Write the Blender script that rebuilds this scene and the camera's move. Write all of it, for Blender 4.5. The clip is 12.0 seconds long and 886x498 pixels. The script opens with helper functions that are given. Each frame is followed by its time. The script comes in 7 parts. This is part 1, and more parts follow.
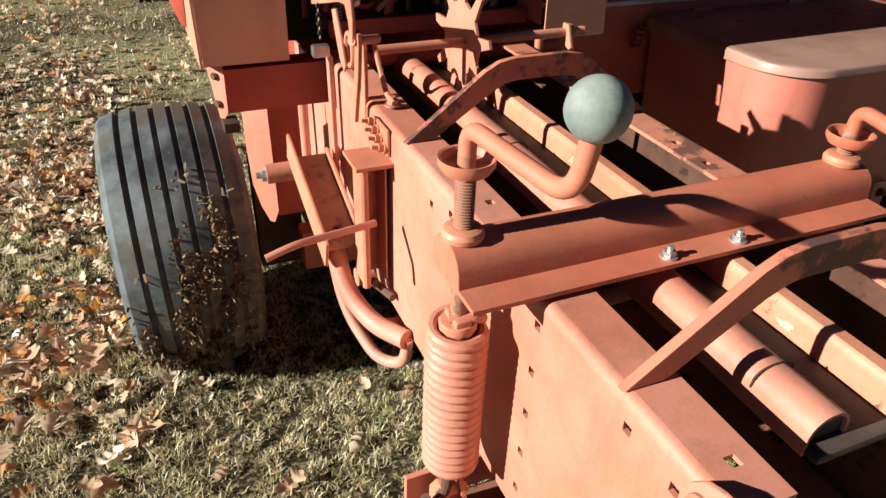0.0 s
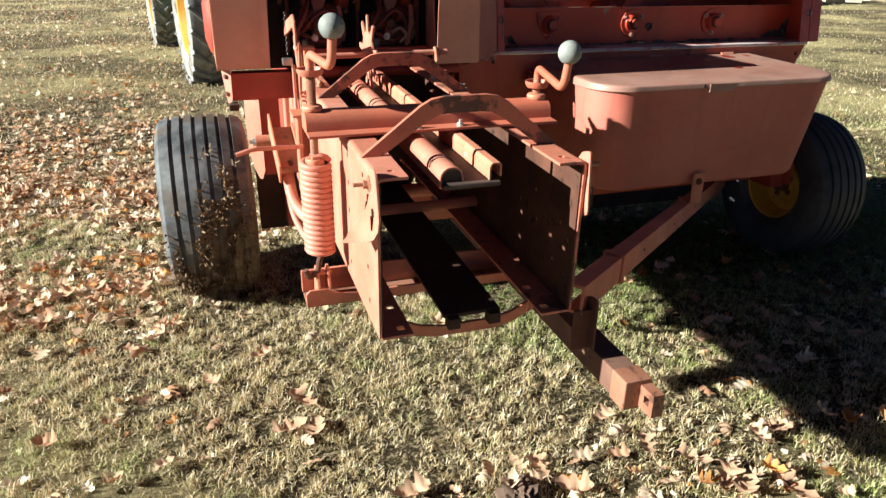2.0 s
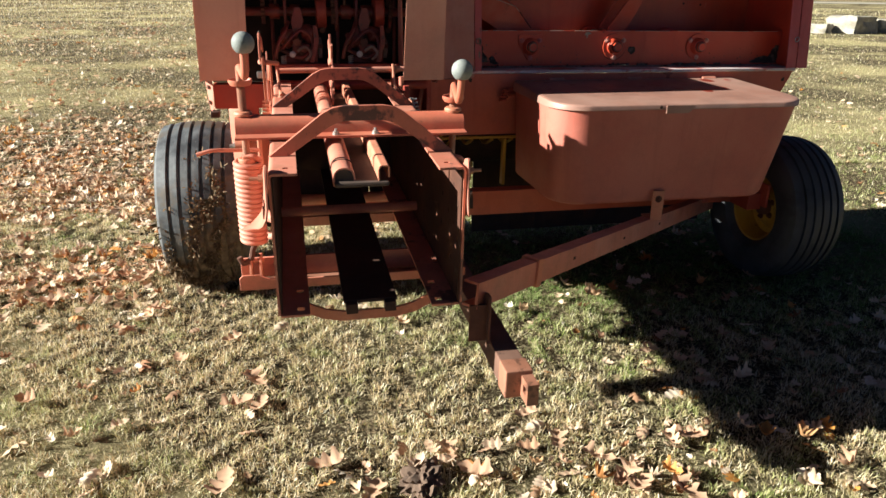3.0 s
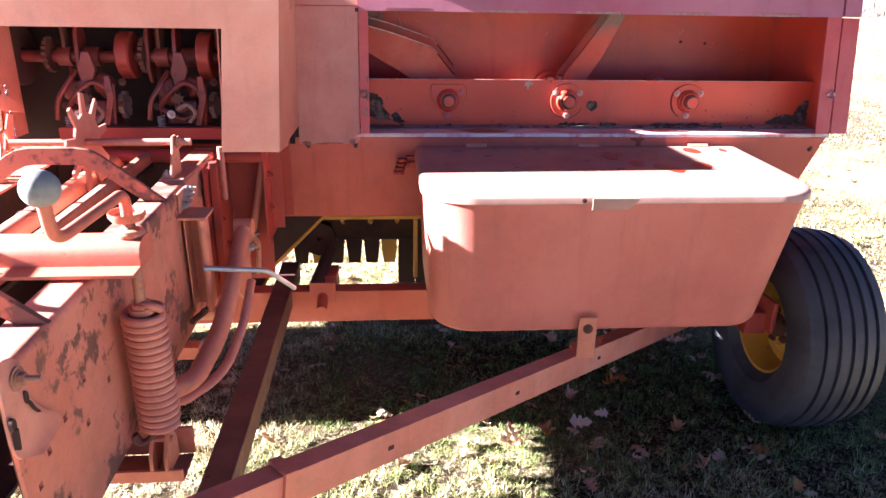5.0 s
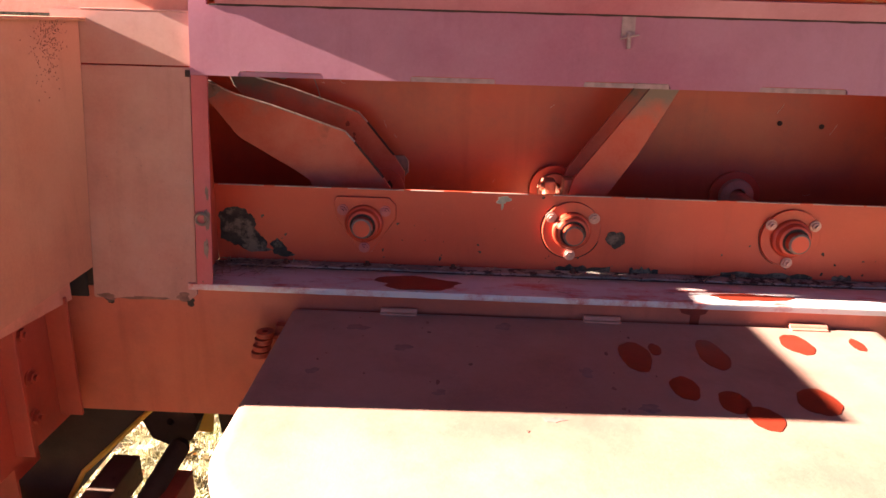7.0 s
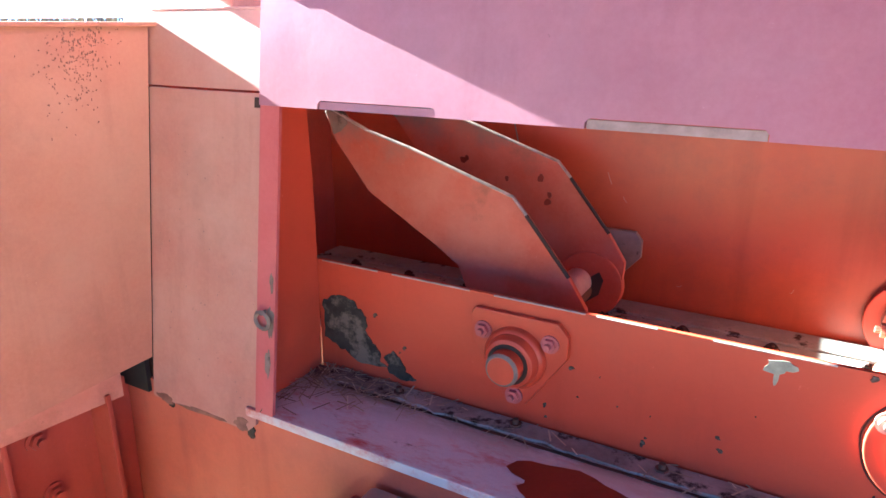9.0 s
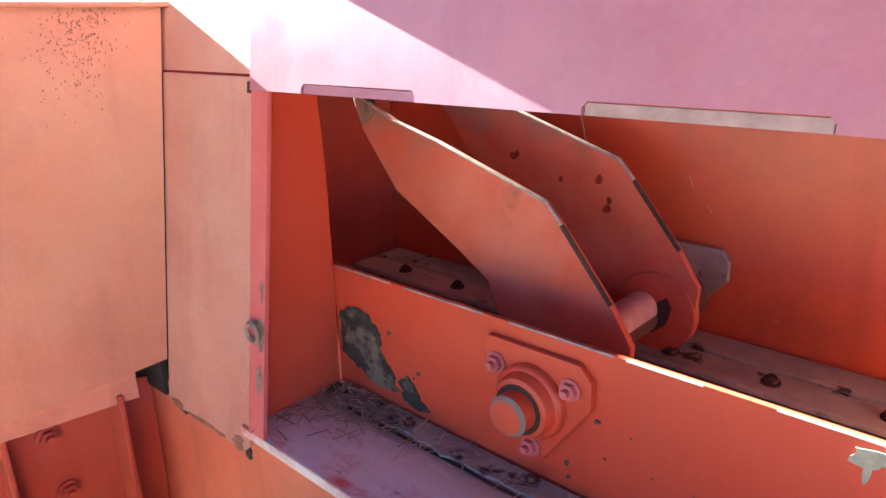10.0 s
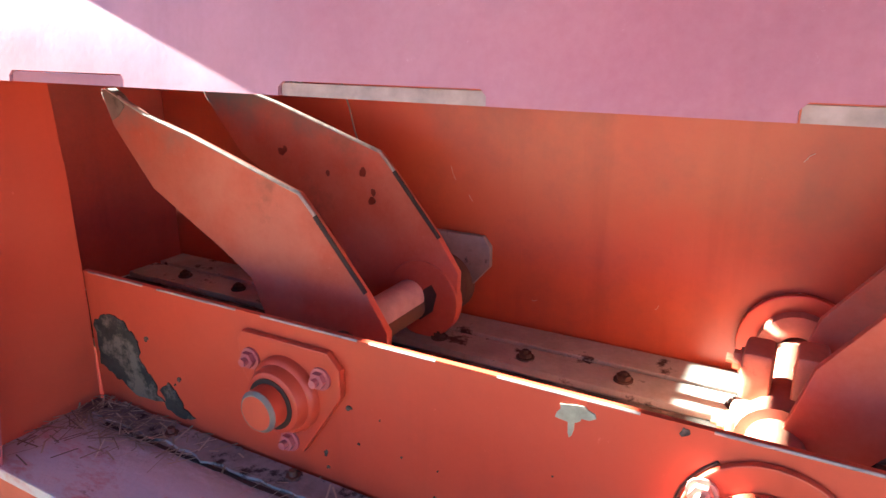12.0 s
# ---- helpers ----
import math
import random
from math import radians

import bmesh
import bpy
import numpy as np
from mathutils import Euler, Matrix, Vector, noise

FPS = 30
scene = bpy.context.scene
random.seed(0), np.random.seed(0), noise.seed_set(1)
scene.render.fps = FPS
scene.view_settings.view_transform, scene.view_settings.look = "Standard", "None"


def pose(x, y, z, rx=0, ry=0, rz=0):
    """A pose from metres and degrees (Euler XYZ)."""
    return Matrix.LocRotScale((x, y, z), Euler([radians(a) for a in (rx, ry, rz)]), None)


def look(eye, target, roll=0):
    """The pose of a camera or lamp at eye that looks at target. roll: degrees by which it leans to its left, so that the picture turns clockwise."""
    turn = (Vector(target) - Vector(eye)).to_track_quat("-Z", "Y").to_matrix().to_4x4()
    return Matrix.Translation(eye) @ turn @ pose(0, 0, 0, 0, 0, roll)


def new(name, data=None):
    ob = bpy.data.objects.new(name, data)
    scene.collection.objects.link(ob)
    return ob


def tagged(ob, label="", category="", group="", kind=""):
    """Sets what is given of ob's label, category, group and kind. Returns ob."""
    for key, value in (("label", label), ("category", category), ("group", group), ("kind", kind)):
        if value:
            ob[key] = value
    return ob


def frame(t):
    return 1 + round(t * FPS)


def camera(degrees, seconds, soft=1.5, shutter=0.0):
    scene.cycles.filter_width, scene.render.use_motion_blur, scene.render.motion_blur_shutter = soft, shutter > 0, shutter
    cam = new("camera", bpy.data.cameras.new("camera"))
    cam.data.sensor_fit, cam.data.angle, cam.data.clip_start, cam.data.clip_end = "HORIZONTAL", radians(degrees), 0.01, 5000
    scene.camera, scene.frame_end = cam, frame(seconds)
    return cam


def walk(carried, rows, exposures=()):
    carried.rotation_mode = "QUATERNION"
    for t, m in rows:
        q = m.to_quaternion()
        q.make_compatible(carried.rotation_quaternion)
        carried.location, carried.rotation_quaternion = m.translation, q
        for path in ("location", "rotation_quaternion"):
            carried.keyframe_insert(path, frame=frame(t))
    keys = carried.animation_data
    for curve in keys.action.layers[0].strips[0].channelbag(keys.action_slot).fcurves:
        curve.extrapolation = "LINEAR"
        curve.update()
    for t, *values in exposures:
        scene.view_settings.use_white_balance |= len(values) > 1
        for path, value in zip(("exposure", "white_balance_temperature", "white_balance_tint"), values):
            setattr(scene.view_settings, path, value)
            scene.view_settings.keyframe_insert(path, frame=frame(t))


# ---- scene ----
cam = camera(65.6, 12.0)
PATH = [
    (0, (-0.351, -0.232, 1.386), (0.335, 1.342, 0.361), 1.2),
    (0.2, (-0.358, -0.332, 1.39), (0.297, 1.286, 0.414), -0.2),
    (0.5, (-0.426, -0.482, 1.369), (0.22, 1.108, 0.342), 1.1),
    (0.7, (-0.45, -0.563, 1.352), (0.217, 0.997, 0.293), 2.4),
    (1, (-0.438, -0.731, 1.368), (0.243, 0.912, 0.452), 1.7),
    (1.2, (-0.393, -0.838, 1.359), (0.294, 0.797, 0.435), 1.5),
    (1.5, (-0.344, -1.039, 1.33), (0.232, 0.623, 0.377), 0.2),
    (1.7, (-0.312, -1.141, 1.334), (0.25, 0.544, 0.416), 1.0),
    (2, (-0.286, -1.272, 1.332), (0.3, 0.478, 0.562), 0.5),
    (2.2, (-0.287, -1.348, 1.338), (0.185, 0.359, 0.407), -1.3),
    (2.5, (-0.212, -1.472, 1.341), (0.278, 0.315, 0.588), 2.7),
    (2.7, (-0.112, -1.527, 1.35), (0.271, 0.301, 0.636), 0.1),
    (3, (0.064, -1.566, 1.349), (0.469, 0.256, 0.628), 1.0),
    (3.2, (0.16, -1.561, 1.371), (0.542, 0.27, 0.662), 1.0),
    (4.8, (0.936, -0.922, 1.425), (1.065, 0.934, 0.694), 1.3),
    (5, (0.969, -0.816, 1.396), (1.125, 1.062, 0.726), 0.9),
    (5.5, (1.074, -0.5, 1.437), (1.305, 1.4, 0.857), 1.1),
    (6, (1.24, -0.244, 1.454), (1.399, 1.68, 0.933), 1.9),
    (6.5, (1.352, -0.018, 1.445), (1.364, 1.906, 0.899), 1.3),
    (6.7, (1.359, 0.105, 1.474), (1.373, 2.012, 0.87), 1.7),
    (8.3, (1.557, 0.726, 1.467), (0.831, 2.489, 0.863), -0.1),
    (8.5, (1.522, 0.771, 1.452), (0.746, 2.532, 0.905), 1.0),
    (9, (1.486, 0.939, 1.465), (0.535, 2.585, 0.844), -0.1),
    (9.5, (1.51, 1.073, 1.454), (0.269, 2.512, 0.83), -1.2),
    (10, (1.531, 1.144, 1.436), (0.235, 2.533, 0.81), -1.6),
    (10.5, (1.538, 1.168, 1.447), (0.238, 2.589, 0.909), -2.1),
    (11, (1.541, 1.184, 1.437), (0.275, 2.631, 0.887), -1.9),
    (11.5, (1.562, 1.178, 1.42), (0.374, 2.676, 0.832), -1.4),
    (12, (1.61, 1.195, 1.415), (0.672, 2.854, 0.81), -0.2),
]
EXPOSURES = [
    (0.0, 1.12, 6100, 2), (1.0, 1.15, 5900, 2), (1.5, 1.42, 6000, 3), (2.0, 1.55, 6100, 4), (3.2, 1.62, 6200, 6),
    (4.8, 3.7, 5800, 25), (5.5, 3.95, 5700, 27), (6.0, 3.7, 6000, 27), (6.5, 3.35, 7200, 20), (6.7, 3.35, 7200, 20),
    (8.3, 4.9, 4950, -7), (9.0, 4.75, 5000, -9), (10.0, 4.9, 5400, -9), (10.5, 5.1, 5400, -9), (11.0, 4.75, 5500, -9), (11.5, 4.9, 5600, -10), (12.0, 4.9, 5400, -12)]
walk(cam, [(t, look(eye, target, roll)) for t, eye, target, roll in PATH], EXPOSURES)

# ---- light ----
SUN_DIR = Vector((-1.0, 0.015, 0.417)).normalized()
world = bpy.data.worlds.new("world")
scene.world = world
world.use_nodes = True
wn, wl = world.node_tree.nodes, world.node_tree.links
sky = wn.new("ShaderNodeTexSky")
sky.sky_type = "NISHITA"
sky.sun_disc = False
sky.altitude, sky.air_density, sky.dust_density = 300, 0.09, 0.02
sky.sun_elevation, sky.sun_rotation = radians(22.6), radians(270)
wl.new(sky.outputs[0], wn["Background"].inputs[0])
wn["Background"].inputs[1].default_value = 0.05
sun = new("sun", bpy.data.lights.new("sun", "SUN"))
sun.data.energy, sun.data.angle, sun.data.color = 5.0, radians(0.55), (1.0, 0.93, 0.82)
sun.matrix_world = look(SUN_DIR * 20, (0, 0, 0))


# ---- materials ----
def noise_node(nt, coord, scale, detail=6.0, rough=0.6):
    n = nt.nodes.new("ShaderNodeTexNoise")
    n.inputs["Scale"].default_value, n.inputs["Detail"].default_value, n.inputs["Roughness"].default_value = scale, detail, rough
    nt.links.new(coord, n.inputs["Vector"])
    return n.outputs["Fac"]


def ramp_node(nt, fac, lo, hi):
    r = nt.nodes.new("ShaderNodeMapRange")
    r.inputs["From Min"].default_value, r.inputs["From Max"].default_value = lo, hi
    nt.links.new(fac, r.inputs["Value"])
    return r.outputs["Result"]


def mix_node(nt, fac, a, b):
    m = nt.nodes.new("ShaderNodeMix")
    m.data_type = "RGBA"
    if isinstance(fac, float):
        m.inputs[0].default_value = fac
    else:
        nt.links.new(fac, m.inputs[0])
    for sock, v in ((m.inputs[6], a), (m.inputs[7], b)):
        if isinstance(v, tuple):
            sock.default_value = (*v, 1)
        else:
            nt.links.new(v, sock)
    return m.outputs[2]


def start_material(name):
    mat = bpy.data.materials.new(name)
    mat.use_nodes = True
    nt = mat.node_tree
    tc = nt.nodes.new("ShaderNodeTexCoord")
    return mat, nt, tc.outputs["Object"], nt.nodes["Principled BSDF"]


def bump_to(nt, bsdf, height, strength, distance=0.002):
    b = nt.nodes.new("ShaderNodeBump")
    b.inputs["Strength"].default_value, b.inputs["Distance"].default_value = strength, distance
    nt.links.new(height, b.inputs["Height"])
    nt.links.new(b.outputs[0], bsdf.inputs["Normal"])


def worn(name, base, faded, chip=(0.07, 0.035, 0.025), rough=0.5, fade=(0.4, 0.62), chips=(0.66, 0.70), scale=3.0, streak=True, metal=0.0, spec=0.5, bump=0.25, fine_chip=26, grainy=0.18, lift=1.35, dirt=0.42, bloom=0.0):
    """Weathered paint: two tones of paint in large clouds and rain streaks, fine grain, and chips down to rust."""
    mat, nt, co, bsdf = start_material(name)
    big = noise_node(nt, co, scale, 5)
    cloud = ramp_node(nt, big, *fade)
    col = mix_node(nt, cloud, base, faded)
    if streak:
        mp = nt.nodes.new("ShaderNodeMapping")
        mp.inputs["Scale"].default_value = (22, 22, 1.6)
        nt.links.new(co, mp.inputs["Vector"])
        st = ramp_node(nt, noise_node(nt, mp.outputs[0], 1.0, 4), 0.55, 0.8)
        dark = tuple(c * 0.62 for c in base)
        sm = nt.nodes.new("ShaderNodeMath")
        sm.operation = "MULTIPLY"
        sm.inputs[1].default_value = 0.45
        nt.links.new(st, sm.inputs[0])
        col = mix_node(nt, sm.outputs[0], col, dark)
    fine = noise_node(nt, co, 160, 4, 0.7)
    grain = ramp_node(nt, fine, 0.3, 0.75)
    gm = nt.nodes.new("ShaderNodeMath")
    gm.operation = "MULTIPLY"
    gm.inputs[1].default_value = grainy
    nt.links.new(grain, gm.inputs[0])
    col = mix_node(nt, gm.outputs[0], col, tuple(min(1, c * lift + 0.015) for c in faded))
    stain = nt.nodes.new("ShaderNodeMath")
    stain.operation = "MULTIPLY"
    stain.inputs[1].default_value = dirt
    nt.links.new(ramp_node(nt, noise_node(nt, co, 5.5, 10, 0.72), 0.48, 0.70), stain.inputs[0])
    col = mix_node(nt, stain.outputs[0], col, tuple(0.38 * c + 0.03 for c in base))
    scuff = nt.nodes.new("ShaderNodeMath")
    scuff.operation = "MULTIPLY"
    scuff.inputs[1].default_value = 0.55
    nt.links.new(ramp_node(nt, noise_node(nt, co, 62, 7, 0.75), 0.66, 0.72), scuff.inputs[0])
    col = mix_node(nt, scuff.outputs[0], col, tuple(min(1, c * 1.2 + 0.05) for c in faded))
    if bloom:
        rust = nt.nodes.new("ShaderNodeMath")
        rust.operation = "MULTIPLY"
        rust.inputs[1].default_value = bloom
        nt.links.new(ramp_node(nt, noise_node(nt, co, 19, 10, 0.78), 0.50, 0.66), rust.inputs[0])
        col = mix_node(nt, rust.outputs[0], col, (0.30, 0.150, 0.075))
    mid = noise_node(nt, co, fine_chip, 8, 0.68)
    ch = ramp_node(nt, mid, *chips)
    col = mix_node(nt, ch, col, chip)
    nt.links.new(col, bsdf.inputs["Base Color"])
    rr = nt.nodes.new("ShaderNodeMapRange")
    rr.inputs["To Min"].default_value, rr.inputs["To Max"].default_value = rough - 0.1, rough + 0.22
    nt.links.new(noise_node(nt, co, 14, 5), rr.inputs["Value"])
    nt.links.new(rr.outputs["Result"], bsdf.inputs["Roughness"])
    bsdf.inputs["Metallic"].default_value = metal
    bsdf.inputs["Specular IOR Level"].default_value = spec
    bump_to(nt, bsdf, fine, bump, 0.0012)
    return mat


def plain(name, colour, rough=0.5, metal=0.0, vary=0.3, scale=30.0, bump=0.2):
    mat, nt, co, bsdf = start_material(name)
    n = noise_node(nt, co, scale, 6)
    col = mix_node(nt, ramp_node(nt, n, 0.3, 0.7), tuple(c * (1 - vary) for c in colour), tuple(min(1, c * (1 + vary)) for c in colour))
    nt.links.new(col, bsdf.inputs["Base Color"])
    bsdf.inputs["Roughness"].default_value, bsdf.inputs["Metallic"].default_value = rough, metal
    bump_to(nt, bsdf, noise_node(nt, co, scale * 4, 4), bump, 0.001)
    return mat


M_SALMON = worn("faded_red_paint", (0.50, 0.163, 0.102), (0.56, 0.243, 0.176), chips=(0.70, 0.76), bloom=0.42)
M_CHAMBER = worn("chipped_red_paint", (0.51, 0.170, 0.096), (0.58, 0.240, 0.150), chip=(0.20, 0.075, 0.050), chips=(0.64, 0.69), bloom=0.55)
M_WORN = worn("patchy_red_paint", (0.50, 0.160, 0.100), (0.57, 0.225, 0.150), chip=(0.17, 0.075, 0.055), chips=(0.535, 0.575), scale=4.0, fine_chip=9.0, bloom=0.5)
M_BOXRED = worn("box_red_paint", (0.45, 0.112, 0.078), (0.50, 0.160, 0.115), chips=(0.73, 0.79), scale=2.2, dirt=0.3)
M_RED = worn("bright_red_paint", (0.51, 0.050, 0.021), (0.55, 0.075, 0.035), dirt=0.26, rough=0.34, grainy=0.07, spec=0.45, chips=(0.73, 0.78), scale=2.0, bump=0.02)
# The rail's red again, dirtier and darkened for the back wall's shade.
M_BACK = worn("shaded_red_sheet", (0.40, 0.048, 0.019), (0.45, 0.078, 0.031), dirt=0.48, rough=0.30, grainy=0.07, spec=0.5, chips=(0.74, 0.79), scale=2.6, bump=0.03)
M_POST = worn("faded_post_paint", (0.45, 0.072, 0.072), (0.49, 0.120, 0.118), dirt=0.35, chips=(0.70, 0.76), scale=4.0, bump=0.08)
# Deep red; on some frame plates it also stands in for shade.
M_DEEP = worn("deep_red_paint", (0.30, 0.034, 0.020), (0.37, 0.060, 0.034), rough=0.5, chips=(0.68, 0.74))
M_BARRED = worn("scuffed_bar_paint", (0.47, 0.120, 0.066), (0.52, 0.170, 0.105), chips=(0.68, 0.74), bloom=0.4)
M_PIN = plain("rubbed_pin_paint", (0.50, 0.31, 0.28), 0.42, 0.0, 0.2, 40)
M_CRUST = worn("grease_crust", (0.19, 0.150, 0.125), (0.36, 0.30, 0.26), chip=(0.045, 0.034, 0.028), rough=0.85, chips=(0.52, 0.60), fine_chip=30, scale=14.0, streak=False, spec=0.2, bump=0.6)
# Greasy red, darkened further for the shade under the knotter cover.
M_KNOT = worn("greasy_shaded_knotter_paint", (0.14, 0.021, 0.014), (0.21, 0.039, 0.025), chip=(0.045, 0.022, 0.017), rough=0.36, chips=(0.56, 0.64), scale=9.0, streak=False)
M_PINK = worn("faded_pink_paint", (0.33, 0.094, 0.130), (0.37, 0.162, 0.205), dirt=0.25, rough=0.30, chips=(0.74, 0.8), scale=1.6, bump=0.07)
# Red with shade mixed into it, for the apron and the axle beam.
M_APRON = worn("shaded_red_paint", (0.44, 0.080, 0.042), (0.49, 0.118, 0.070), chips=(0.72, 0.78), scale=2.0)
M_COLUMN = worn("dull_pink_paint", (0.44, 0.175, 0.135), (0.48, 0.250, 0.200), dirt=0.3, chips=(0.74, 0.80), scale=4.0, bump=0.07)
M_COVER = worn("tan_faded_paint", (0.46, 0.184, 0.113), (0.50, 0.248, 0.164), dirt=0.3, chips=(0.74, 0.80), scale=3.5, bump=0.07)
M_LID = worn("grimy_lid_paint", (0.31, 0.158, 0.118), (0.36, 0.212, 0.168), rough=0.40, dirt=0.5, chips=(0.72, 0.78), scale=3.0, streak=False)
M_BROWN = worn("rust_brown_paint", (0.25, 0.105, 0.062), (0.33, 0.15, 0.095), chip=(0.12, 0.055, 0.035), chips=(0.55, 0.62), scale=7.0, streak=False)
M_TAB = plain("dull_tab_steel", (0.30, 0.19, 0.18), 0.6, 0.0, 0.3, 50)
M_FLAKED = worn("flaked_red_paint", (0.46, 0.050, 0.018), (0.45, 0.085, 0.028), chip=(0.42, 0.25, 0.13), rough=0.5, chips=(0.585, 0.65), scale=5.0, dirt=0.2)
M_RUST = worn("rusty_steel", (0.085, 0.038, 0.026), (0.14, 0.060, 0.038), rough=0.75, chips=(0.7, 0.8), scale=8.0, streak=False, spec=0.3)
M_BEAM = worn("brown_beam_rust", (0.115, 0.058, 0.040), (0.175, 0.095, 0.068), chip=(0.06, 0.035, 0.028), rough=0.75, chips=(0.60, 0.68), scale=6.0, streak=False, spec=0.3)
M_ARCH = worn("arch_paint", (0.45, 0.125, 0.076), (0.50, 0.165, 0.105), chip=(0.11, 0.050, 0.040), chips=(0.51, 0.56), scale=5.0, fine_chip=7.0)
# Liner rust, darkened so the chamber's shade is in the colour.
M_LINER = worn("rusty_shaded_liner_steel", (0.060, 0.026, 0.017), (0.115, 0.050, 0.032), chip=(0.034, 0.018, 0.013), rough=0.7, chips=(0.58, 0.64), scale=7.0, streak=False, spec=0.2)
# Dark rust, also put on sheets that stand in for shade.
M_DARK = worn("dark_rust_and_shade", (0.035, 0.020, 0.016), (0.060, 0.030, 0.022), rough=0.7, chips=(0.75, 0.8), scale=8.0, streak=False, spec=0.25)
M_PAN = worn("greasy_pan_steel", (0.050, 0.034, 0.028), (0.085, 0.062, 0.052), chip=(0.14, 0.125, 0.12), rough=0.6, chips=(0.64, 0.74), scale=9.0, streak=False, spec=0.3, grainy=0.08)
M_SCREW = worn("rusty_screw", (0.30, 0.125, 0.075), (0.38, 0.19, 0.12), chip=(0.16, 0.09, 0.06), chips=(0.55, 0.62), scale=20.0, streak=False)
M_RUST_GREY = worn("dusty_grey_rust", (0.17, 0.11, 0.085), (0.27, 0.20, 0.165), chip=(0.06, 0.04, 0.03), rough=0.75, chips=(0.6, 0.68), scale=12.0, streak=False, spec=0.3)
M_FLOOR = worn("dusty_floor_steel", (0.27, 0.250, 0.215), (0.40, 0.380, 0.340), chip=(0.05, 0.035, 0.03), rough=0.8, chips=(0.56, 0.62), fine_chip=18, scale=9.0, streak=False, spec=0.2)
M_STEEL = plain("bare_steel", (0.42, 0.41, 0.39), 0.35, 0.85, 0.2)
M_BOLT = plain("zinc_bolt", (0.50, 0.47, 0.44), 0.4, 0.7, 0.25, 60)
M_BOLTRED = plain("half_bare_bolt", (0.52, 0.27, 0.22), 0.42, 0.25, 0.3, 60)
M_KNOB = worn("worn_rubber_knob", (0.15, 0.175, 0.165), (0.26, 0.28, 0.265), chip=(0.08, 0.088, 0.086), rough=0.6, chips=(0.60, 0.72), scale=16.0, streak=False)
M_YELLOW = worn("yellow_paint", (0.50, 0.26, 0.020), (0.55, 0.32, 0.05), chip=(0.14, 0.06, 0.03), chips=(0.62, 0.68))
M_GREEN = plain("tractor_green", (0.03, 0.13, 0.025), 0.4, 0.0, 0.15, 10)
M_PATCH = plain("pale_primer", (0.40, 0.36, 0.26), 0.6, 0.0, 0.25, 90)
M_SPOT = plain("dirt_spot", (0.22, 0.10, 0.072), 0.6, 0.0, 0.4, 60, 0.3)
M_SMUDGE = plain("dull_smudge", (0.25, 0.150, 0.130), 0.7, 0.0, 0.25, 40, 0.2)
M_BARE = plain("bare_edge_steel", (0.46, 0.34, 0.29), 0.45, 0.3, 0.3, 70, 0.3)
M_GRIME = worn("oily_grime", (0.030, 0.024, 0.020), (0.062, 0.047, 0.038), chip=(0.17, 0.125, 0.098), rough=0.8, chips=(0.50, 0.60), fine_chip=30, scale=22.0, streak=False, spec=0.15, grainy=0.25, dirt=0.2, bump=0.6)
M_DROP = plain("fresh_oil_mark", (0.21, 0.024, 0.012), 0.28, 0.0, 0.15, 40)
M_CHAIN = plain("dark_chain", (0.10, 0.08, 0.07), 0.5, 0.6)
# Black that stands in for the deep shade behind the knotters.
M_BLACK = plain("shade_black", (0.014, 0.009, 0.008), 0.8, 0.0, 0.5, 9, 0.4)


def tyre_material(name, base, dust, muddy=False):
    mat, nt, co, bsdf = start_material(name)
    d = ramp_node(nt, noise_node(nt, co, 9, 7, 0.65), 0.38, 0.66)
    col = mix_node(nt, d, base, dust)
    col = mix_node(nt, ramp_node(nt, noise_node(nt, co, 70, 5, 0.7), 0.62, 0.75), col, tuple(c * 1.5 for c in dust))
    col = mix_node(nt, ramp_node(nt, noise_node(nt, co, 3.2, 6, 0.7), 0.50, 0.60), col, (0.10, 0.078, 0.055) if dust[0] > 0.1 else tuple(c * 0.8 for c in dust))
    if muddy:
        sep = nt.nodes.new("ShaderNodeSeparateXYZ")
        nt.links.new(co, sep.inputs[0])
        coat = nt.nodes.new("ShaderNodeMath")
        coat.operation = "MULTIPLY_ADD"
        nt.links.new(sep.outputs["Z"], coat.inputs[0])
        coat.inputs[1].default_value = -1.0
        nt.links.new(sep.outputs["X"], coat.inputs[2])
        rag = nt.nodes.new("ShaderNodeMath")
        rag.operation = "MULTIPLY_ADD"
        nt.links.new(noise_node(nt, co, 11, 8, 0.7), rag.inputs[0])
        rag.inputs[1].default_value = 0.75
        nt.links.new(coat.outputs[0], rag.inputs[2])
        col = mix_node(nt, ramp_node(nt, rag.outputs[0], -0.40, -0.24), col, mix_node(nt, ramp_node(nt, noise_node(nt, co, 45, 6), 0.35, 0.65), (0.085, 0.055, 0.033), (0.20, 0.14, 0.085)))
    nt.links.new(col, bsdf.inputs["Base Color"])
    bsdf.inputs["Roughness"].default_value = 0.62
    bump_to(nt, bsdf, noise_node(nt, co, 120, 5), 0.35, 0.001)
    return mat


M_TYRE = tyre_material("weathered_tyre_rubber", (0.036, 0.041, 0.048), (0.15, 0.165, 0.175), True)
# Tractor rubber made paler all over, for the sun on its sidewalls.
M_TYRE_PALE = tyre_material("sunlit_grey_rubber", (0.17, 0.175, 0.175), (0.33, 0.335, 0.32))
M_TYRE_DARK = tyre_material("dark_tyre_rubber", (0.020, 0.023, 0.029), (0.055, 0.060, 0.068))


